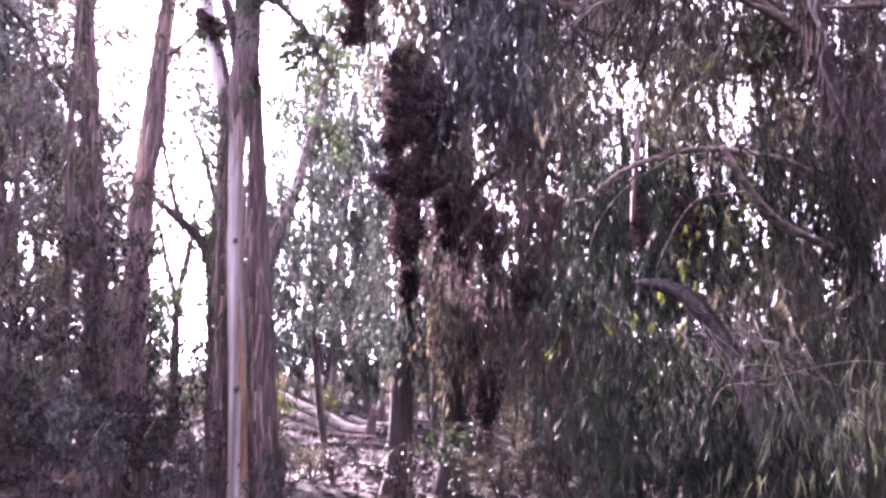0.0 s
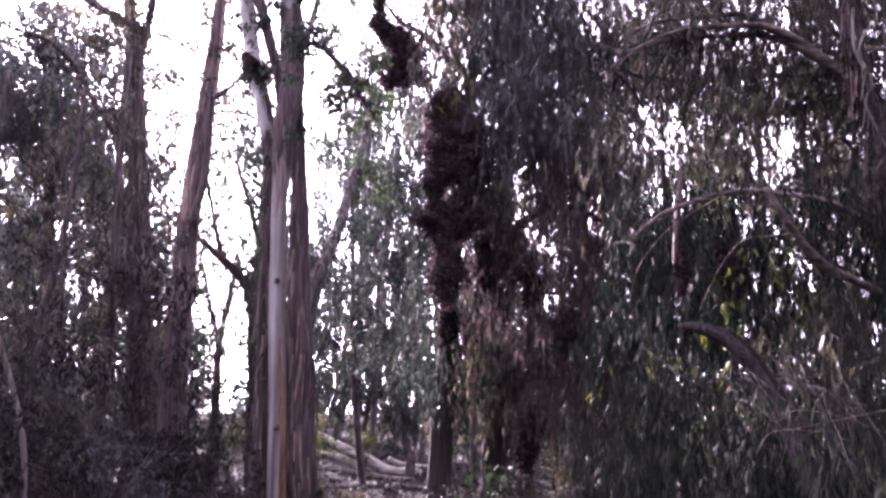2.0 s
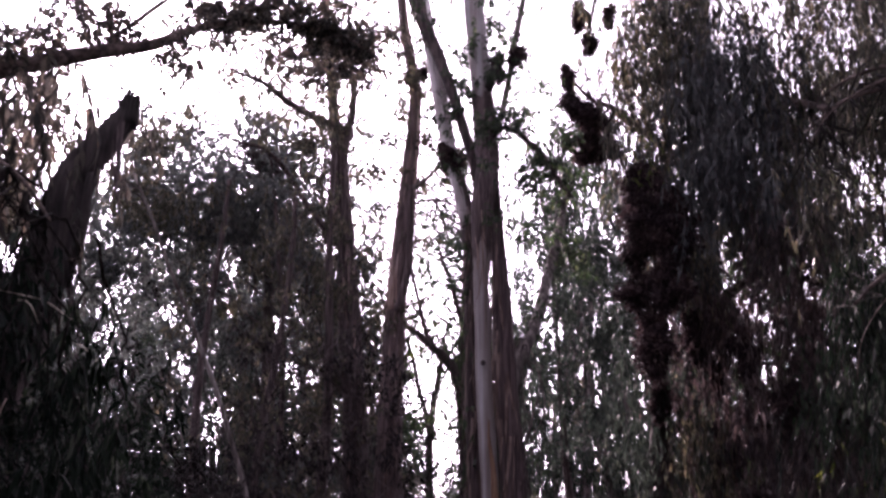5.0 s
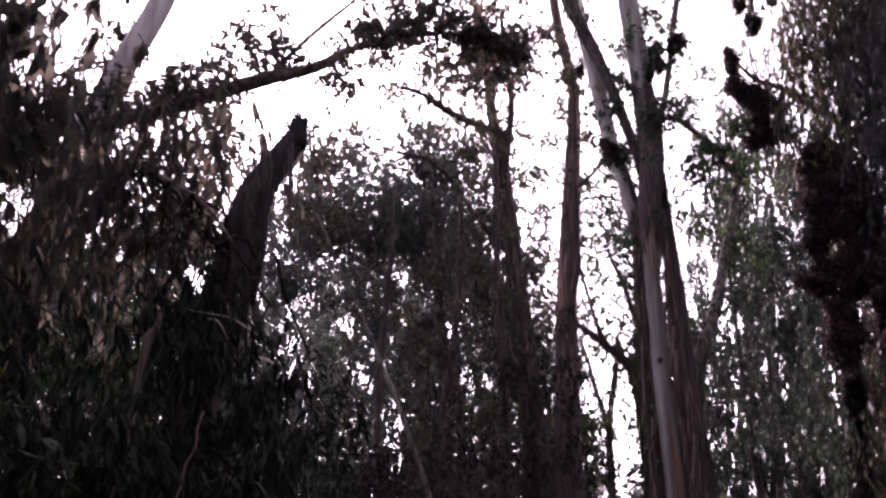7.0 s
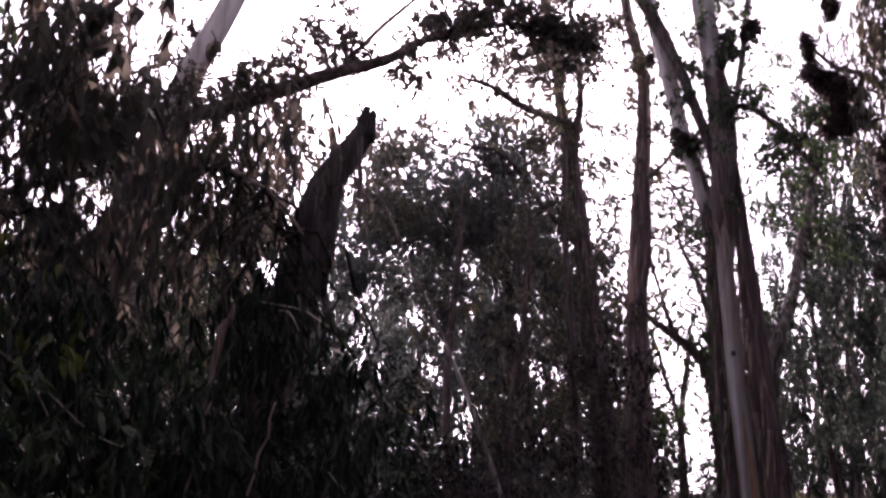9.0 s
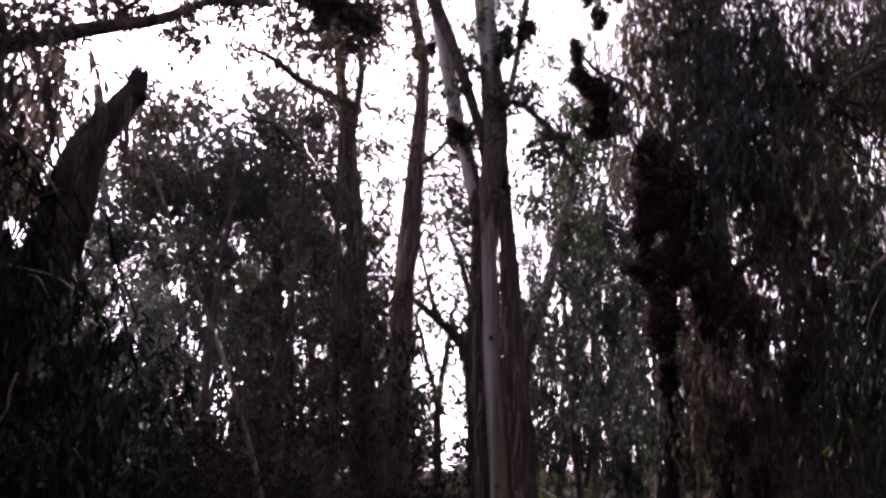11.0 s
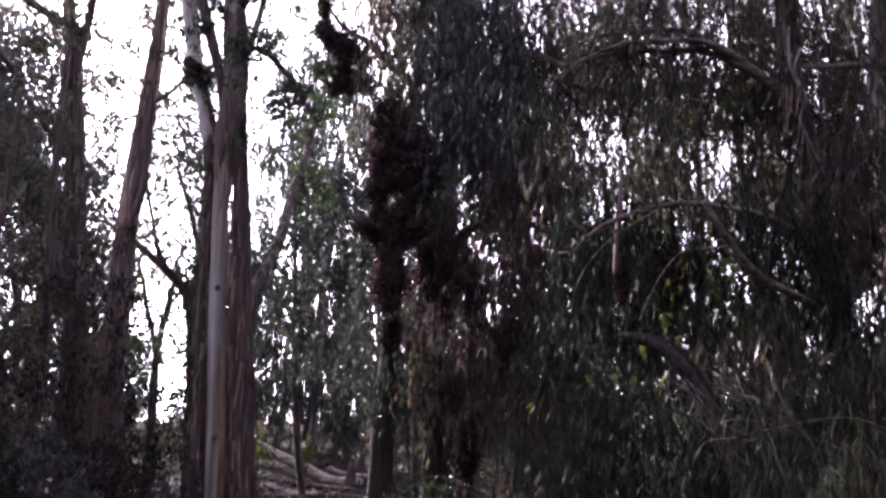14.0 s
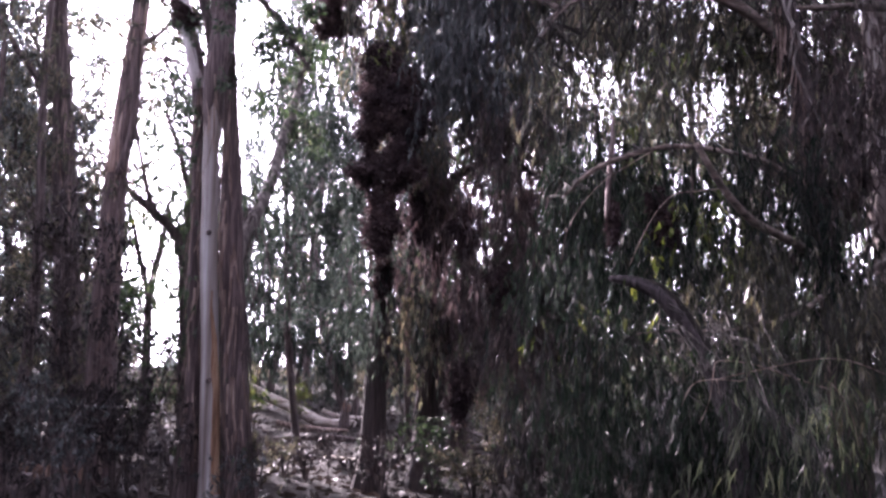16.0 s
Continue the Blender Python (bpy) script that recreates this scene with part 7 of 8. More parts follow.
# ---- middle distance ----
def plain_tree(x, y, top, r, vols, seed, leaf_mat, label, dens, leaf=0.17, lean=(0.0, 0.0), boughs=6, bunch=22, slim=0.27, droop=0.6, strand=0.45):
    foot = float(hill(x, y))
    t = thing("eucalyptus_tree", (x, y, foot), label, "tree")
    rng = np.random.RandomState(seed)
    h = np.linspace(0, 1, 8)
    stem = [(x + lean[0] * k + 0.12 * math.sin(5 * k + seed), y + lean[1] * k, foot - 0.15 + (top - foot) * k, r * (1 - 0.8 * k)) for k in h]
    part("trunk", tube(stem, 20, 0.08, 0.06, seed, 0.2), BARK_DARK, t)
    lv, tw = crown(vols, dens, strand, 13 if strand < 0.6 else 20, leaf, slim, droop, seed + 1, False, 0.13, spread=0.35 if strand < 0.6 else 0.16, drawn=0.25, bunch=bunch)
    part("crown", lv, leaf_mat, t, "", False)
    part("twigwork", joined(tw, branchlets(vols, [stem], seed + 2, boughs, 0.018)), BARK_DARK, t)


mid = MID_CROWN_A[10]
plain_tree(mid[0], mid[1], 9.8, 0.22, MID_CROWN_A, 201, LEAF_BLUE, "dense bushy blue-green eucalyptus in the middle distance", 175, 0.1, bunch=9)
mid = MID_CROWN_B[1]
plain_tree(mid[0] + 0.2, mid[1], 8.6, 0.09, MID_CROWN_B, 211, LEAF_FAR, "light airy eucalyptus with grey-green leaves", 66, 0.115, (-0.9, 0.3), bunch=7, droop=0.85, strand=0.8)
mid = MID_CROWN_C[3]
plain_tree(mid[0], mid[1], 8.0, 0.09, MID_CROWN_C, 221, LEAF_GREEN, "slim young eucalyptus with sparse leaves", 80, 0.115)


mid = BACK_RIGHT[2]
plain_tree(mid[0], mid[1], 10.5, 0.2, BACK_RIGHT[:7] + BACK_RIGHT[9:11] + BACK_RIGHT[14:16] + BACK_RIGHT[17:], 231, LEAF_GREEN, "green eucalyptus behind the weeping trees", 85, 0.15, bunch=7, slim=0.2, droop=0.85)
mid = BACK_RIGHT[5]
plain_tree(mid[0], mid[1], 10.5, 0.2, BACK_RIGHT[7:9] + BACK_RIGHT[11:14] + BACK_RIGHT[16:17], 241, LEAF_GREEN, "leafy eucalyptus behind the leaning tree", 85, 0.15, bunch=7, slim=0.2, droop=0.85)
mid = BACK_LEFT[7]
plain_tree(mid[0], mid[1], 9.5, 0.2, BACK_LEFT, 251, LEAF_WEEP, "dark leafy eucalyptus behind the broken trunk", 140, 0.11, bunch=12)


def young_tree(stems, vols, seed, label, lit=()):
    t = thing("eucalyptus_sapling", base_of(stems[0]), label, "tree")
    part("trunk", tube(rooted(stems[0]), 16, 0.05, 0.06, seed, 0.12, 0.02), BARK_DARK, t)
    for i, s in enumerate(stems[1:]):
        part("limb", tube(s, 10, 0.04, 0.06, seed + i + 1, 0.12, 0.04), BARK_DARK, t)
    lv, tw = crown(vols, 90, 0.4, 9, 0.11, 0.27, 0.6, seed + 5, False)
    part("crown", lv, LEAF_GREEN, t, "", False)
    part("twigwork", joined(tw, branchlets(vols, stems, seed + 6, 6, 0.01)), BARK_DARK, t)
    if lit:
        yv, ytw = crown(lit, 200, 0.2, 8, 0.09, 0.3, 0.6, seed + 7, False, 0.06, bunch=6)
        part("crown", yv, LEAF_SUNLIT, t, "sunlit spray of yellow-green leaves", False)
        part("twigwork", joined(ytw, branchlets(lit, stems, seed + 8, 2, 0.008)), BARK_DARK, t)


def slim_tree(az, d, top, r, lean, seed, label):
    """A slender trunk of the middle distance with sprays of leaves along it."""
    x, y = -d * math.sin(radians(az)), d * math.cos(radians(az))
    foot = float(hill(x, y))
    t = thing("eucalyptus_tree", (x, y, foot), label, "tree", "slender trees")
    stem = [(x + lean * k + 0.08 * math.sin(6 * k + seed), y + 0.1 * math.cos(5 * k + seed), foot - 0.15 + (top - foot) * k, r * (1 - 0.6 * k)) for k in np.linspace(0, 1, 8)]
    part("trunk", tube(stem, 16, 0.08, 0.06, seed, 0.15), BARK_DARK, t)
    bits = wisps(stem, 44, seed + 1, foot + 0.8, 20.0, 0.9)
    lv, tw = crown(bits, 150, 0.3, 8, 0.11, 0.26, 0.7, seed + 2, False, 0.08, bunch=8)
    part("crown", lv, LEAF_WEEP, t, "", False)
    part("twigwork", joined(tw, branchlets(bits, [stem], seed + 3, 1, 0.012)), BARK_DARK, t)


for i, (az, d, top, r, lean) in enumerate(((22.3, 16.5, 8.0, 0.11, 0.3), (24.1, 18.0, 7.5, 0.08, -0.3), (25.8, 16.0, 7.0, 0.09, 0.5), (29.0, 17.0, 7.5, 0.1, 0.2),
                                           (3.6, 27.0, 8.0, 0.09, -0.3), (8.5, 33.0, 11.0, 0.15, 1.3), (6.3, 32.0, 10.5, 0.14, 0.2), (5.0, 34.0, 11.0, 0.13, -0.2), (0.8, 20.0, 6.5, 0.08, 0.3), (-19.4, 15.0, 9.0, 0.1, -0.2), (-15.5, 14.5, 8.0, 0.08, 0.3), (-10.0, 13.0, 5.5, 0.07, 0.2))):
    slim_tree(az, d, top, r, lean, 841 + 5 * i, "slender dark eucalyptus trunk with thin leaf sprays")


young_tree([YOUNG_A, YOUNG_A_UP, YOUNG_A_FORK], YOUNG_CROWN_A, 261, "dark young eucalyptus with crooked bare branches", [(-4.84, 16.61, 4.33, 0.2, 0.12, 0.8)])
young_tree([YOUNG_B, YOUNG_B_UP], YOUNG_CROWN_B, 271, "thin young eucalyptus with few leaves")


# ---- the far wood ----
def far_tree(seed, height, spread, label):
    t = thing("eucalyptus_tree", (0, 0, 0), label, "tree", "far wood")
    rng = np.random.RandomState(seed)
    bow, thick = rng.uniform(0.3, 0.8), rng.uniform(0.1, 0.17)
    stem = [(bow * math.sin(4.2 * k + seed), bow * 0.7 * math.cos(3.1 * k + seed), -0.3 + height * k, thick * (1 - 0.85 * k)) for k in np.linspace(0, 1, 9)]
    part("trunk", tube(stem, 9, 0.05, 0.06, seed, 0.7), BARK_DARK, t)
    vols = []
    for i in range(20):
        a, z = rng.rand() * 6.28, height * (0.09 + 0.89 * ((i + rng.rand()) / 20) ** 1.15)
        d = spread * rng.uniform(0.1, 1.0) * (1.05 - z / height * 0.6)
        vols.append((d * math.cos(a), d * math.sin(a), z, rng.uniform(0.5, 1.0), rng.uniform(0.5, 1.1), rng.uniform(0.35, 1.3) * (1.3 - 0.5 * z / height)))
    fork = [(0, 0, height * 0.3, 0.09), (spread * 0.3, 0.2, height * 0.5, 0.07), (spread * 0.5, 0.1, height * 0.85, 0.03)]
    part("limb", tube(fork, 8, 0.05, 0.06, seed + 3, 0.4, 0.05), BARK_DARK, t)
    other = [(*stem[2][:3], 0.06), (-spread * 0.35, -0.3, height * 0.42, 0.05), (-spread * 0.45, -0.6, height * 0.66, 0.02)]
    part("limb", tube(other, 7, 0.05, 0.06, seed + 4, 0.4, 0.05), BARK_DARK, t)
    lv, tw = crown(vols, 34, 0.85, 12, 0.155, 0.26, 0.9, seed + 1, False, 0.14, spread=0.25, drawn=0.15, bunch=7)
    part("crown", lv, LEAF_FAR, t, "", False)
    part("twigwork", joined(tw, branchlets(vols, [stem, fork, other], seed + 2, 3, 0.026)), BARK_DARK, t)
    return t


FAR = [far_tree(301, 11.0, 1.7, "distant slender eucalyptus with thin grey-green crown"),
       far_tree(311, 9.0, 1.4, "distant low eucalyptus, leafy to the foot"),
       far_tree(321, 13.0, 1.9, "distant tall eucalyptus with broken crown"),
       far_tree(331, 10.0, 1.2, "distant thin eucalyptus among others")]


def far_wood():
    rng = np.random.RandomState(17)
    first = set()
    for row, (dist, step) in enumerate(((26, 5.2), (31, 4.0), (38, 3.4), (47, 3.0))):
        az = -36.0 + row
        while az < 62:
            a = az + rng.uniform(-1.0, 1.0)
            d = dist + rng.uniform(-3, 3)
            az += step * (0.75 if az < 2 or az > 22 else 1.0)
            if 13.0 < a < 16.6 or (row == 0 and 17 < a < 34) or (row in (1, 3) and not 0 < a < 48) or (row == 2 and a < -14):
                continue
            x, y = -d * math.sin(radians(a)), d * math.cos(radians(a))
            k = rng.randint(4)
            m = pose(x, y, float(hill(x, y)), rng.uniform(-6, 6), rng.uniform(-6, 6), rng.uniform(0, 360)) @ Matrix.Diagonal((*[rng.uniform(0.8, 1.15)] * 2, rng.uniform(0.8, 1.2), 1))
            if k not in first:
                first.add(k)
                FAR[k].matrix_basis = m
            else:
                copy_thing(FAR[k], m)


far_wood()


def near_edge_of_wood():
    """The first slim trees of the wood, just behind the dark trunks."""
    for k, (a, d) in enumerate(((20.2, 22.0), (26.0, 24.0))):
        x, y = -d * math.sin(radians(a)), d * math.cos(radians(a))
        copy_thing(FAR[k % 4], pose(x, y, float(hill(x, y)), 2 - k % 3, k % 4 - 2, 77 * k) @ Matrix.Diagonal((0.85, 0.85, 0.8, 1)))


near_edge_of_wood()


def far_scrub():
    """A belt of scrub behind the far wood that closes the view near the ground."""
    rng = np.random.RandomState(23)
    vols = []
    for a in np.arange(-40, 66, 1.15):
        d = rng.uniform(46, 56)
        x, y = -d * math.sin(radians(a)), d * math.cos(radians(a))
        top = rng.uniform(1.0, 3.0) * (0.35 if 2 < a < 17 else 1.0)
        vols.append((x, y, float(hill(x, y)) + top * 0.45, rng.uniform(0.7, 1.3), top * 0.5, 1.0))
    lv, _ = crown(vols, 26, 0.6, 8, 0.26, 0.3, 0.4, 24, False, 0.25, drawn=0.0)
    tagged(new("far_scrub", mesh_of("far_scrub", *lv, LEAF_BLUE, False)), "belt of dark scrub behind the far trees", "scrub", "", "stuff")


far_scrub()


def bank_scrub():
    """Low scrub along the top of the bank."""
    rng = np.random.RandomState(29)
    vols = []
    for a in np.arange(-14, 15, 0.55):
        d = rng.uniform(31, 42)
        x, y = -d * math.sin(radians(a)), d * math.cos(radians(a))
        top = rng.uniform(0.5, 1.7) * (0.4 if a > 2 else 1.0)
        vols.append((x, y, float(hill(x, y)) + top * 0.45, rng.uniform(0.4, 0.9), top * 0.5, 1.0))
    lv, _ = crown(vols, 50, 0.4, 8, 0.2, 0.28, 0.4, 28, False, 0.2, drawn=0.0, bunch=5)
    tagged(new("bank_scrub", mesh_of("bank_scrub", *lv, LEAF_WEEP, False)), "low dull scrub along the top of the bank", "scrub", "", "stuff")


bank_scrub()


# ---- unseen trees added round and behind the camera to block skylight ----
def shade_tree(seed, height, spread):
    t = thing("eucalyptus_tree", (0, 0, 0), "unseen leafy eucalyptus added to block skylight", "tree", "surrounding grove")
    rng = np.random.RandomState(seed)
    stem = [(0.2 * math.sin(2.0 * k + seed), 0.2 * math.cos(1.7 * k + seed), -0.3 + height * k, 0.28 * (1 - 0.85 * k)) for k in np.linspace(0, 1, 7)]
    part("trunk", tube(stem, 14, 0.06, 0.06, seed, 0.4), BARK_SHAGGY, t)
    vols = []
    for i in range(26):
        a, z = rng.rand() * 6.28, height * (0.12 + 0.86 * (i + rng.rand()) / 26)
        d = spread * rng.uniform(0.2, 1.0)
        vols.append((d * math.cos(a), d * math.sin(a), z, rng.uniform(0.8, 1.3), rng.uniform(0.6, 1.1), 1.0))
    lv, tw = crown(vols, 12, 0.7, 6, 0.5, 0.3, 0.75, seed + 1, False, 0.3, drawn=0.0)
    part("crown", lv, LEAF_GREEN, t, "", False)
    part("twigwork", branchlets(vols, [stem], seed + 2, 2, 0.02), BARK_DARK, t)
    return t


def grove():
    rng = np.random.RandomState(9)
    a_tree, b_tree = shade_tree(601, 12.0, 2.6), shade_tree(611, 10.0, 2.8)
    n = 0
    for d, step, start in ((7.5, 27.0, 84.0), (12.5, 24.0, 72.0), (19.0, 16.0, 66.0)):
        az = start
        while az < 396 - start:
            x, y = -d * math.sin(radians(az)), d * math.cos(radians(az))
            m = pose(x, y, float(hill(x, y)), 0, 0, rng.uniform(0, 360))
            if n < 2:
                (a_tree, b_tree)[n].matrix_basis = m
            else:
                copy_thing((a_tree, b_tree)[n % 2], m)
            n += 1
            az += step * rng.uniform(0.85, 1.15)


grove()


# ---- undergrowth, logs and litter ----
def shrub(x, y, h, w, leaf_mat, label, seed, dens=80, leaf=0.085, slim=0.22, droop=0.45):
    foot = float(hill(x, y))
    t = thing("shrub", (x, y, foot), label, "shrub", "undergrowth")
    rng = np.random.RandomState(seed)
    stems = []
    for i in range(7):
        a, o = rng.rand() * 6.28, w * rng.uniform(0.2, 0.9)
        stems.append([(x, y, foot - 0.05, 0.015), (x + 0.4 * o * math.cos(a), y + 0.4 * o * math.sin(a), foot + h * 0.5, 0.011), (x + o * math.cos(a), y + o * math.sin(a), foot + h * rng.uniform(0.7, 1.0), 0.005)])
    for i, s in enumerate(stems):
        part("stem", tube(s, 7, 0, 0.05, i, 0.1, 0.03), BARK_DARK, t)
    vols = [(s[2][0], s[2][1], s[2][2] - h * 0.15, w * 0.4, h * 0.3, 1.0) for s in stems] + [(x, y, foot + h * 0.45, w * 0.6, h * 0.4, 1.0)]
    near = math.hypot(x, y) < 14.5
    lv, tw = crown(vols, dens, 0.22, 8, leaf, slim, droop, seed + 1, near, 0.07, drawn=1.0 if near else 0.2)
    part("foliage", lv, leaf_mat, t, "", False)
    part("twigwork", joined(tw, branchlets(vols, stems, seed + 2, 4, 0.005)), BARK_DARK, t)
    return t


def by(az, d):
    return -d * math.sin(radians(az)), d * math.cos(radians(az))


# LEAF_SHADE and LEAF_TEAL shrubs hold the grove's shade in their colour.
UNDERGROWTH = [
    (9.6, 21.0, 1.45, 0.25, LEAF_SUNLIT, "small shrub with sunlit yellow-green leaves"),
    (6.9, 24.6, 1.3, 0.3, LEAF_SUNLIT, "small sunlit shrub beside the logs"),
    (21.0, 12.0, 1.5, 0.7, LEAF_SLATE, "blue-grey leafy shrub among the trunks"),
    (10.8, 11.4, 0.75, 0.4, LEAF_SLATE, "low shrub of blue-grey young leaves at the tree foot"),
    (17.0, 13.5, 1.3, 0.7, LEAF_SHADE, "shrub between the trunks, darkened for shade"),
    (25.0, 14.0, 1.8, 0.9, LEAF_SHADE, "shrub under the trees, darkened for shade"),
    (29.0, 12.0, 2.2, 1.0, LEAF_SHADE, "tall shrub under the trees, darkened for shade"),
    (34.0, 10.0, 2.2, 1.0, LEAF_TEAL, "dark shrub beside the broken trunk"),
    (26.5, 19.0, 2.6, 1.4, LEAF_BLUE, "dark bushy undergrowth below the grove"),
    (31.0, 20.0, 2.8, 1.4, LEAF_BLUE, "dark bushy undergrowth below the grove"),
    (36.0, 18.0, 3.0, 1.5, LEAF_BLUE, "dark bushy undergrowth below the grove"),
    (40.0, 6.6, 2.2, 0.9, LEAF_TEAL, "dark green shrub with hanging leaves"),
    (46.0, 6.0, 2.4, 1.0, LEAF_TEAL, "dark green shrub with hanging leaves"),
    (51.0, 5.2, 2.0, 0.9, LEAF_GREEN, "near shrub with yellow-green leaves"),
    (37.0, 8.0, 1.7, 0.9, LEAF_TEAL, "green shrub darkened for shade"),
    (22.5, 10.5, 0.9, 0.5, LEAF_SHADE, "low scrubby shrub on the brown floor"),
    (19.0, 11.5, 1.2, 0.5, LEAF_SLATE, "scrubby shrub of blue-grey leaves"),
    (15.5, 11.8, 0.8, 0.5, LEAF_SHADE, "low scrub at the foot of the trunks"),
]
UNDERGROWTH += [
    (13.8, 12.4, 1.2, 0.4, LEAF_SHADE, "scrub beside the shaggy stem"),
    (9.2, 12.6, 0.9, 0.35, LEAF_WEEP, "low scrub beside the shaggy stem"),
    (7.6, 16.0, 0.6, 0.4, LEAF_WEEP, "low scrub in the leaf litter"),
    (18.3, 13.4, 1.5, 0.8, LEAF_SHADE, "shrub before the reddish trunk, darkened for shade"),
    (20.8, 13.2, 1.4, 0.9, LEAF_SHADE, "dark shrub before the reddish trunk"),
    (16.2, 13.6, 1.3, 0.6, LEAF_SHADE, "shrub between the trunks, darkened for shade"),
    (23.0, 14.0, 1.5, 0.9, LEAF_SHADE, "shrub before the dark trunk, darkened for shade"),
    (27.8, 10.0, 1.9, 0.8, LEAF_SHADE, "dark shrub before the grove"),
    (18.0, 20.0, 2.4, 0.9, LEAF_WEEP, "dark bushy undergrowth on the bank"),
    (14.5, 24.0, 1.6, 1.2, LEAF_WEEP, "dark bushy undergrowth on the bank"),
    (11.5, 26.0, 1.0, 1.0, LEAF_WEEP, "dark bushy undergrowth on the bank"),
    (22.5, 19.0, 2.4, 1.1, LEAF_BLUE, "dark bushy undergrowth below the grove"),
    (6.0, 34.0, 0.7, 1.6, LEAF_WEEP, "dark scrub along the top of the bank"),
    (2.5, 33.0, 1.4, 1.6, LEAF_WEEP, "dark scrub along the top of the bank"),
    (9.5, 35.0, 0.7, 1.6, LEAF_WEEP, "dark scrub along the top of the bank"),
    (-1.5, 30.0, 1.4, 1.5, LEAF_WEEP, "dark scrub along the top of the bank"),
]
UNDERGROWTH += [
    (0.3, 24.0, 2.0, 1.2, LEAF_WEEP, "tall dull scrub along the bank"),
    (18.2, 25.0, 2.3, 1.3, LEAF_SHADE, "tall dark scrub behind the dark trunk"),
    (20.3, 26.0, 2.9, 1.4, LEAF_SHADE, "tall dark scrub behind the dark trunk"),
    (22.6, 25.0, 2.6, 1.4, LEAF_SHADE, "tall dark scrub behind the dark trunk"),
    (24.8, 26.0, 3.0, 1.4, LEAF_SHADE, "tall dark scrub behind the dark trunk"),
    (27.0, 25.0, 2.8, 1.4, LEAF_SHADE, "tall dark scrub behind the dark trunk"),
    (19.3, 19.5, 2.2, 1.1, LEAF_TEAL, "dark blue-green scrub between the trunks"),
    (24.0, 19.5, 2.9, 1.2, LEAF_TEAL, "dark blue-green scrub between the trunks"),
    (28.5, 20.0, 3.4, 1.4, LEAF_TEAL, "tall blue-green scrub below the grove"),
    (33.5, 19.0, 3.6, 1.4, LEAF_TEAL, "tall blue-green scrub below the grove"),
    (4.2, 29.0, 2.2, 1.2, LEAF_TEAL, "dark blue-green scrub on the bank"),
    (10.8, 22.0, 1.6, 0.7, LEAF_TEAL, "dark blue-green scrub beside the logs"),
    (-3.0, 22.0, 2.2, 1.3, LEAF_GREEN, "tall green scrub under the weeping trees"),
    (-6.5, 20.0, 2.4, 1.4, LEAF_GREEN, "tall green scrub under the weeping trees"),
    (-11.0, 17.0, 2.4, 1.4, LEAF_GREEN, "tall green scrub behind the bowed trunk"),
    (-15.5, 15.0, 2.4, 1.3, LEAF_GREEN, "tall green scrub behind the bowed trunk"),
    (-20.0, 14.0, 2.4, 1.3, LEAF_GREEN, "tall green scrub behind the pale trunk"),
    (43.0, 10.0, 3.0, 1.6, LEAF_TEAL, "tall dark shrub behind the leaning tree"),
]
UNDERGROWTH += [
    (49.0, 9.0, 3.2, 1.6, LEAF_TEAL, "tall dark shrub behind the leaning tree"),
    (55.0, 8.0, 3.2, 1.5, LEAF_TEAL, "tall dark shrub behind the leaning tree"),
    (2.2, 18.5, 0.5, 0.4, LEAF_GREEN, "low green scrub in the leaf litter"),
    (2.0, 13.2, 0.8, 0.4, LEAF_SHADE, "low scrub at the foot of the weeping tree"),
    (-1.2, 13.6, 1.1, 0.5, LEAF_GREEN, "dark green scrub at the foot of the weeping tree"),
    (-3.5, 13.0, 0.8, 0.5, LEAF_WEEP, "grey-green scrub below the hanging leaves"),
    (-1.0, 17.0, 1.0, 0.7, LEAF_SHADE, "low shrub on the bank"),
    (-5.0, 15.0, 1.4, 0.9, LEAF_WEEP, "grey-green shrub below the hanging leaves"),
    (-9.0, 12.0, 1.4, 0.9, LEAF_GREEN, "dark green shrub below the hanging leaves"),
    (9.4, 15.2, 0.7, 0.4, LEAF_SHADE, "dark scrub on the shaded litter"),
    (8.0, 16.8, 0.6, 0.5, LEAF_SHADE, "dark scrub on the shaded litter"),
    (6.4, 15.0, 0.55, 0.4, LEAF_SHADE, "dark scrub on the shaded litter"),
    (5.0, 17.6, 0.7, 0.5, LEAF_SHADE, "dark scrub beside the fallen branches"),
    (3.6, 15.6, 0.5, 0.4, LEAF_SHADE, "dark scrub at the foot of the weeping tree"),
]
for i, (az, d, h, w, mat, label) in enumerate(UNDERGROWTH):
    x, y = by(az, d)
    shrub(x, y, h, w, mat, label, 400 + 5 * i, 34 if d < 16 and 8 < az < 26 else 55 if 20 < az < 33 else 80 if d < 25 or az > 18 else 30)


def log(a, b, r, label, seed, mat=LOG_WOOD):
    (ax, ay), (bx, by_) = a, b
    rows = []
    for k in np.linspace(0, 1, 6):
        x, y = ax + (bx - ax) * k, ay + (by_ - ay) * k
        rows.append((x, y, float(hill(x, y)) + r * 0.8, r * (1 - 0.25 * k)))
    v, f = tube(rows, 16, 0.06, 0.07, seed, 0.2, 0.02)
    ob = tagged(new("fallen_log", mesh_of("fallen_log", v, f, mat)), label, "log", "fallen wood")
    return ob


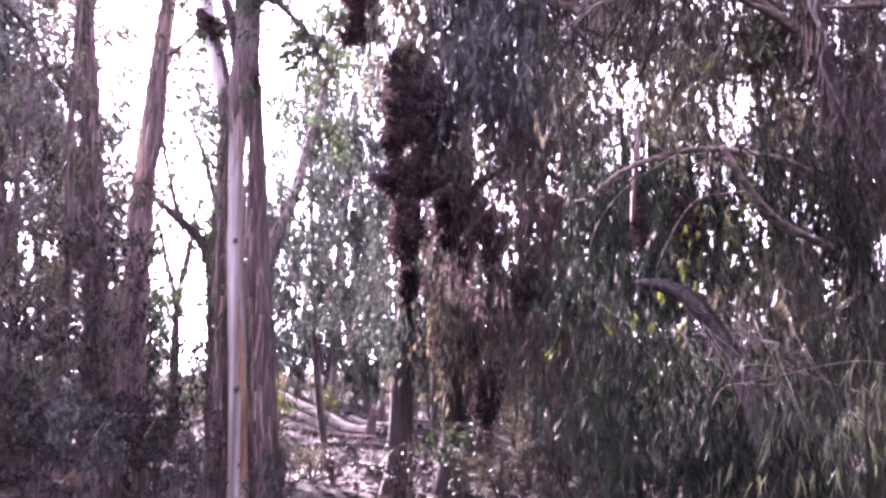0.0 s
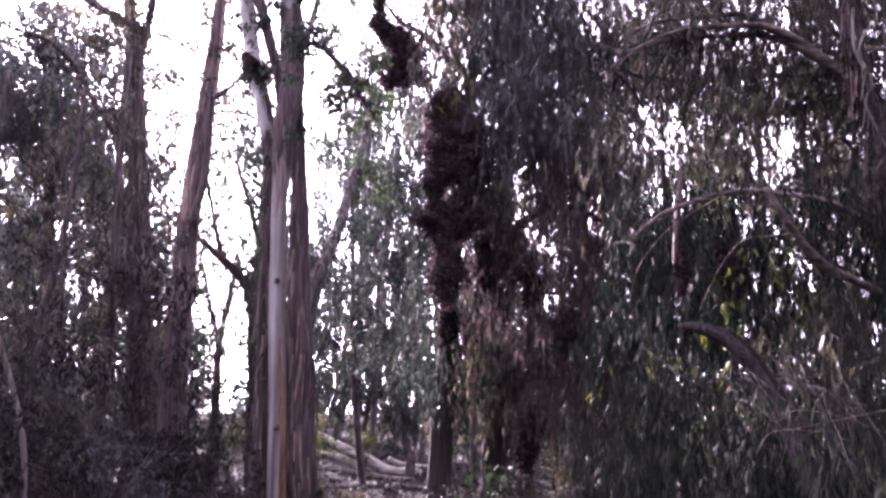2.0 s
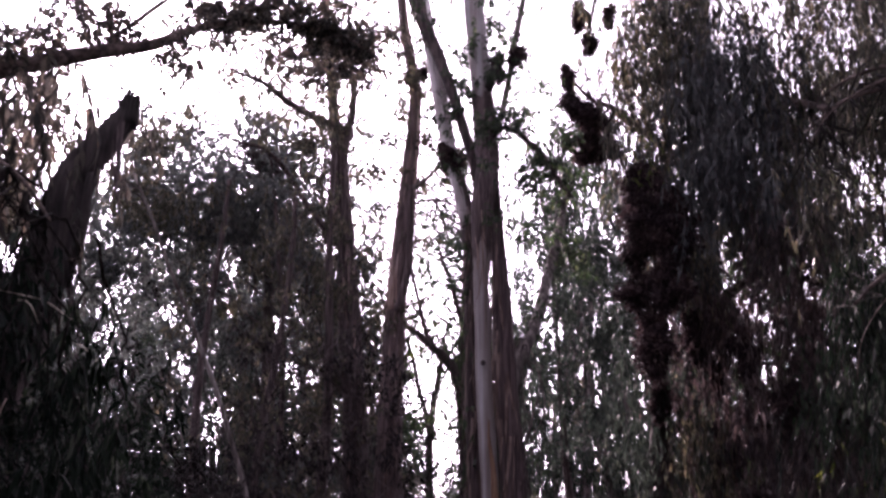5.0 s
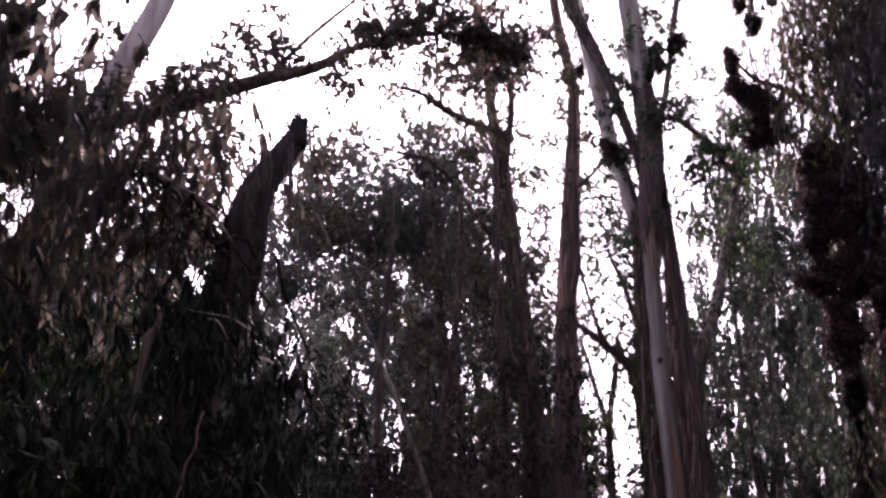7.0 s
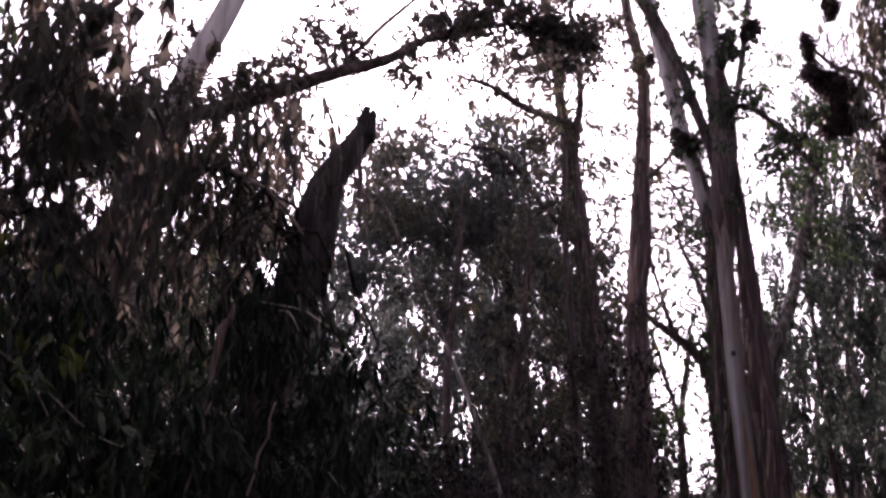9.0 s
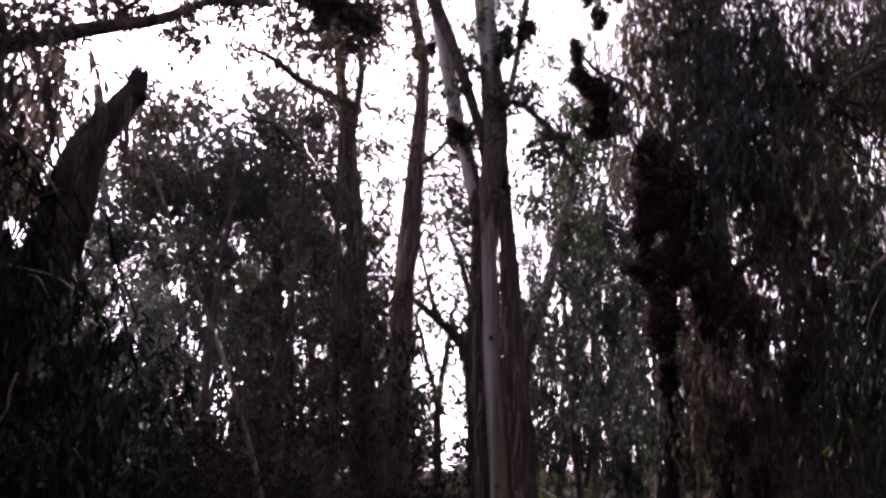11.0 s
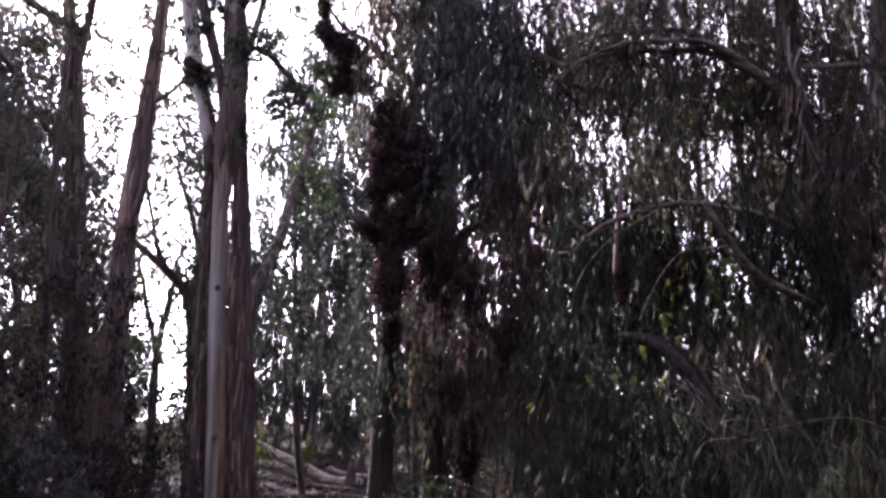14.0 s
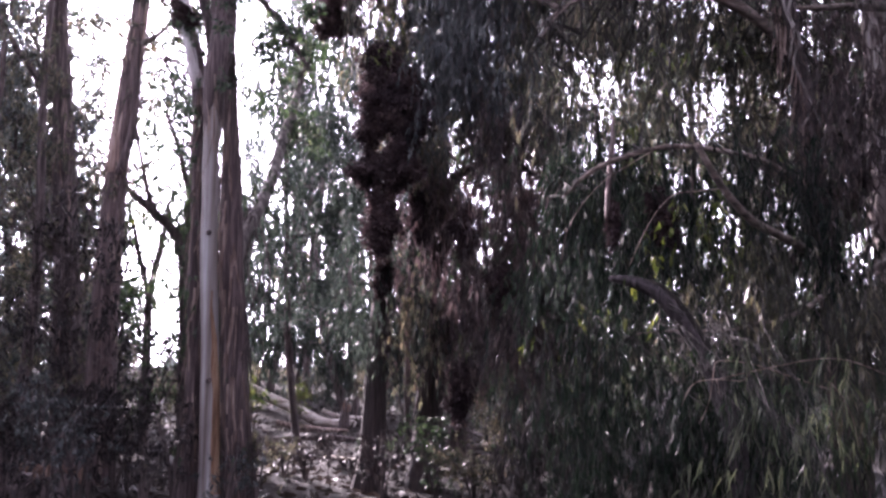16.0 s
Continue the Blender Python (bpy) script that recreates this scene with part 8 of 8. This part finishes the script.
def lying(pts, label, seed, mat):
    """A fallen stem along rows of x, y, z, r that sinks a little into the ground where it touches it."""
    rows = [(x, y, max(z, float(hill(x, y)) + r * 0.6), r) for x, y, z, r in pts]
    x, y, z, r = rows[-1]
    rows.append((x + (x - rows[-2][0]) * 0.4, y - 0.1, float(hill(x, y)) + r * 0.3, r * 0.85))
    v, f = tube(rows, 16, 0.07, 0.08, seed, 0.12, 0.02)
    return tagged(new("fallen_log", mesh_of("fallen_log", v, f, mat)), label, "log", "fallen wood")


lying(LOG_A, "pale fallen trunk that leans on the bank", 501, LOG_WOOD)
lying(LOG_B, "pale broken fallen branch behind the trunk", 502, LOG_WOOD)
lying(LOG_C, "grey-brown fallen branch on the leaf litter", 503, STRIP)
lying(LOG_D, "long dark fallen branch on the ground", 504, BARK_DARK)
lying(LOG_E, "bent grey fallen branch below the weeping trees", 505, BARK_GREY)
lying(LOG_F, "dark fallen log below the weeping trees", 510, BARK_DARK)
log(by(26.0, 14.0), by(21.5, 14.5), 0.09, "dark fallen branch on the brown floor", 506, BARK_DARK)
log(by(24.0, 11.0), by(20.3, 11.6), 0.06, "thin dark fallen branch on the floor", 507, BARK_DARK)
log(by(5.2, 19.5), by(2.6, 18.6), 0.05, "grey dead branch on the litter", 509, TWIG_DRY)


def stump(x, y, r, h, label, seed):
    foot = float(hill(x, y))
    t = thing("tree_stump", (x, y, foot), label, "stump")
    part("trunk", tube([(x, y, foot - 0.1, r * 1.3), (x, y, foot + 0.1, r * 1.1), (x + 0.02, y, foot + h * 0.6, r * 0.95), (x + 0.05, y, foot + h, r * 0.85)], 26, 0.1, 0.08, seed, 0.06), BARK_DARK, t)
    rng = np.random.RandomState(seed)
    bits = []
    for i in range(10):
        a = rng.rand() * 6.28
        px, py, k = x + 0.05 + math.cos(a) * r * 0.7, y + math.sin(a) * r * 0.7, rng.uniform(0.05, 0.16)
        bits.append(tube([(px, py, foot + h - 0.1, 0.03), (px, py, foot + h + k * 0.4, 0.02), (px + 0.02, py, foot + h + k, 0.005)], 6, 0.1, 0.1, i, 0.04))
    part("splinter", joined(*bits), SPLINTER, t, "torn splinters on the break")


stump(*by(21.3, 11.2), 0.2, 0.55, "dark broken stump on the brown floor", 511)
stump(*by(19.4, 12.8), 0.17, 0.4, "low dark stump among shrubs", 512)
stump(*by(4.2, 25.0), 0.13, 0.5, "dark pointed stump beside the bleached logs", 514)
stump(*by(-2.4, 17.5), 0.2, 0.7, "dark mossy stump by the fallen log", 513)


def litter():
    rng = np.random.RandomState(77)
    n = 16000
    d = 9 + 32 * rng.rand(n) ** 0.8
    a = np.radians(rng.uniform(-14, 34, n))
    x, y = -d * np.sin(a), d * np.cos(a)
    at = np.stack([x, y, hill(x, y) + rng.uniform(0.004, 0.05, n)], -1)
    axis = unit(rng.normal(size=(n, 3)) * (1, 1, 0.25))
    size = rng.uniform(0.08, 0.22, n)
    v, f = leaves(at, axis, size, size * 0.3, rng, True)
    tagged(new("leaf_litter", mesh_of("leaf_litter", v, f, LEAF_LITTER, False)), "dry fallen leaves and bark on the ground", "leaf litter", "", "stuff")
    m = 700
    d = 9 + 28 * rng.rand(m)
    a = np.radians(rng.uniform(-14, 34, m))
    x, y = -d * np.sin(a), d * np.cos(a)
    p = np.stack([x, y, hill(x, y) + 0.03], -1)
    way = unit(rng.normal(size=(m, 3)) * (1, 1, 0.1)) * rng.uniform(0.2, 0.9, (m, 1))
    s = np.linspace(-0.5, 0.5, 5)
    path = p[:, None] + way[:, None] * s[None, :, None] + rng.normal(size=(m, 5, 3)) * 0.015
    v, f = thin(path, rng.uniform(0.006, 0.025, m))
    tagged(new("fallen_sticks", mesh_of("fallen_sticks", v, f, BARK_DARK)), "dry sticks scattered over the ground", "sticks", "", "stuff")


LEAF_LITTER = leafy("dry fallen leaf", [(0.0, (0.014, 0.01, 0.0095)), (0.5, (0.03, 0.0225, 0.02)), (0.94, (0.05, 0.039, 0.035)), (1.0, (0.17, 0.15, 0.125))], 0.2, 0.6, sheen=0.15)
litter()
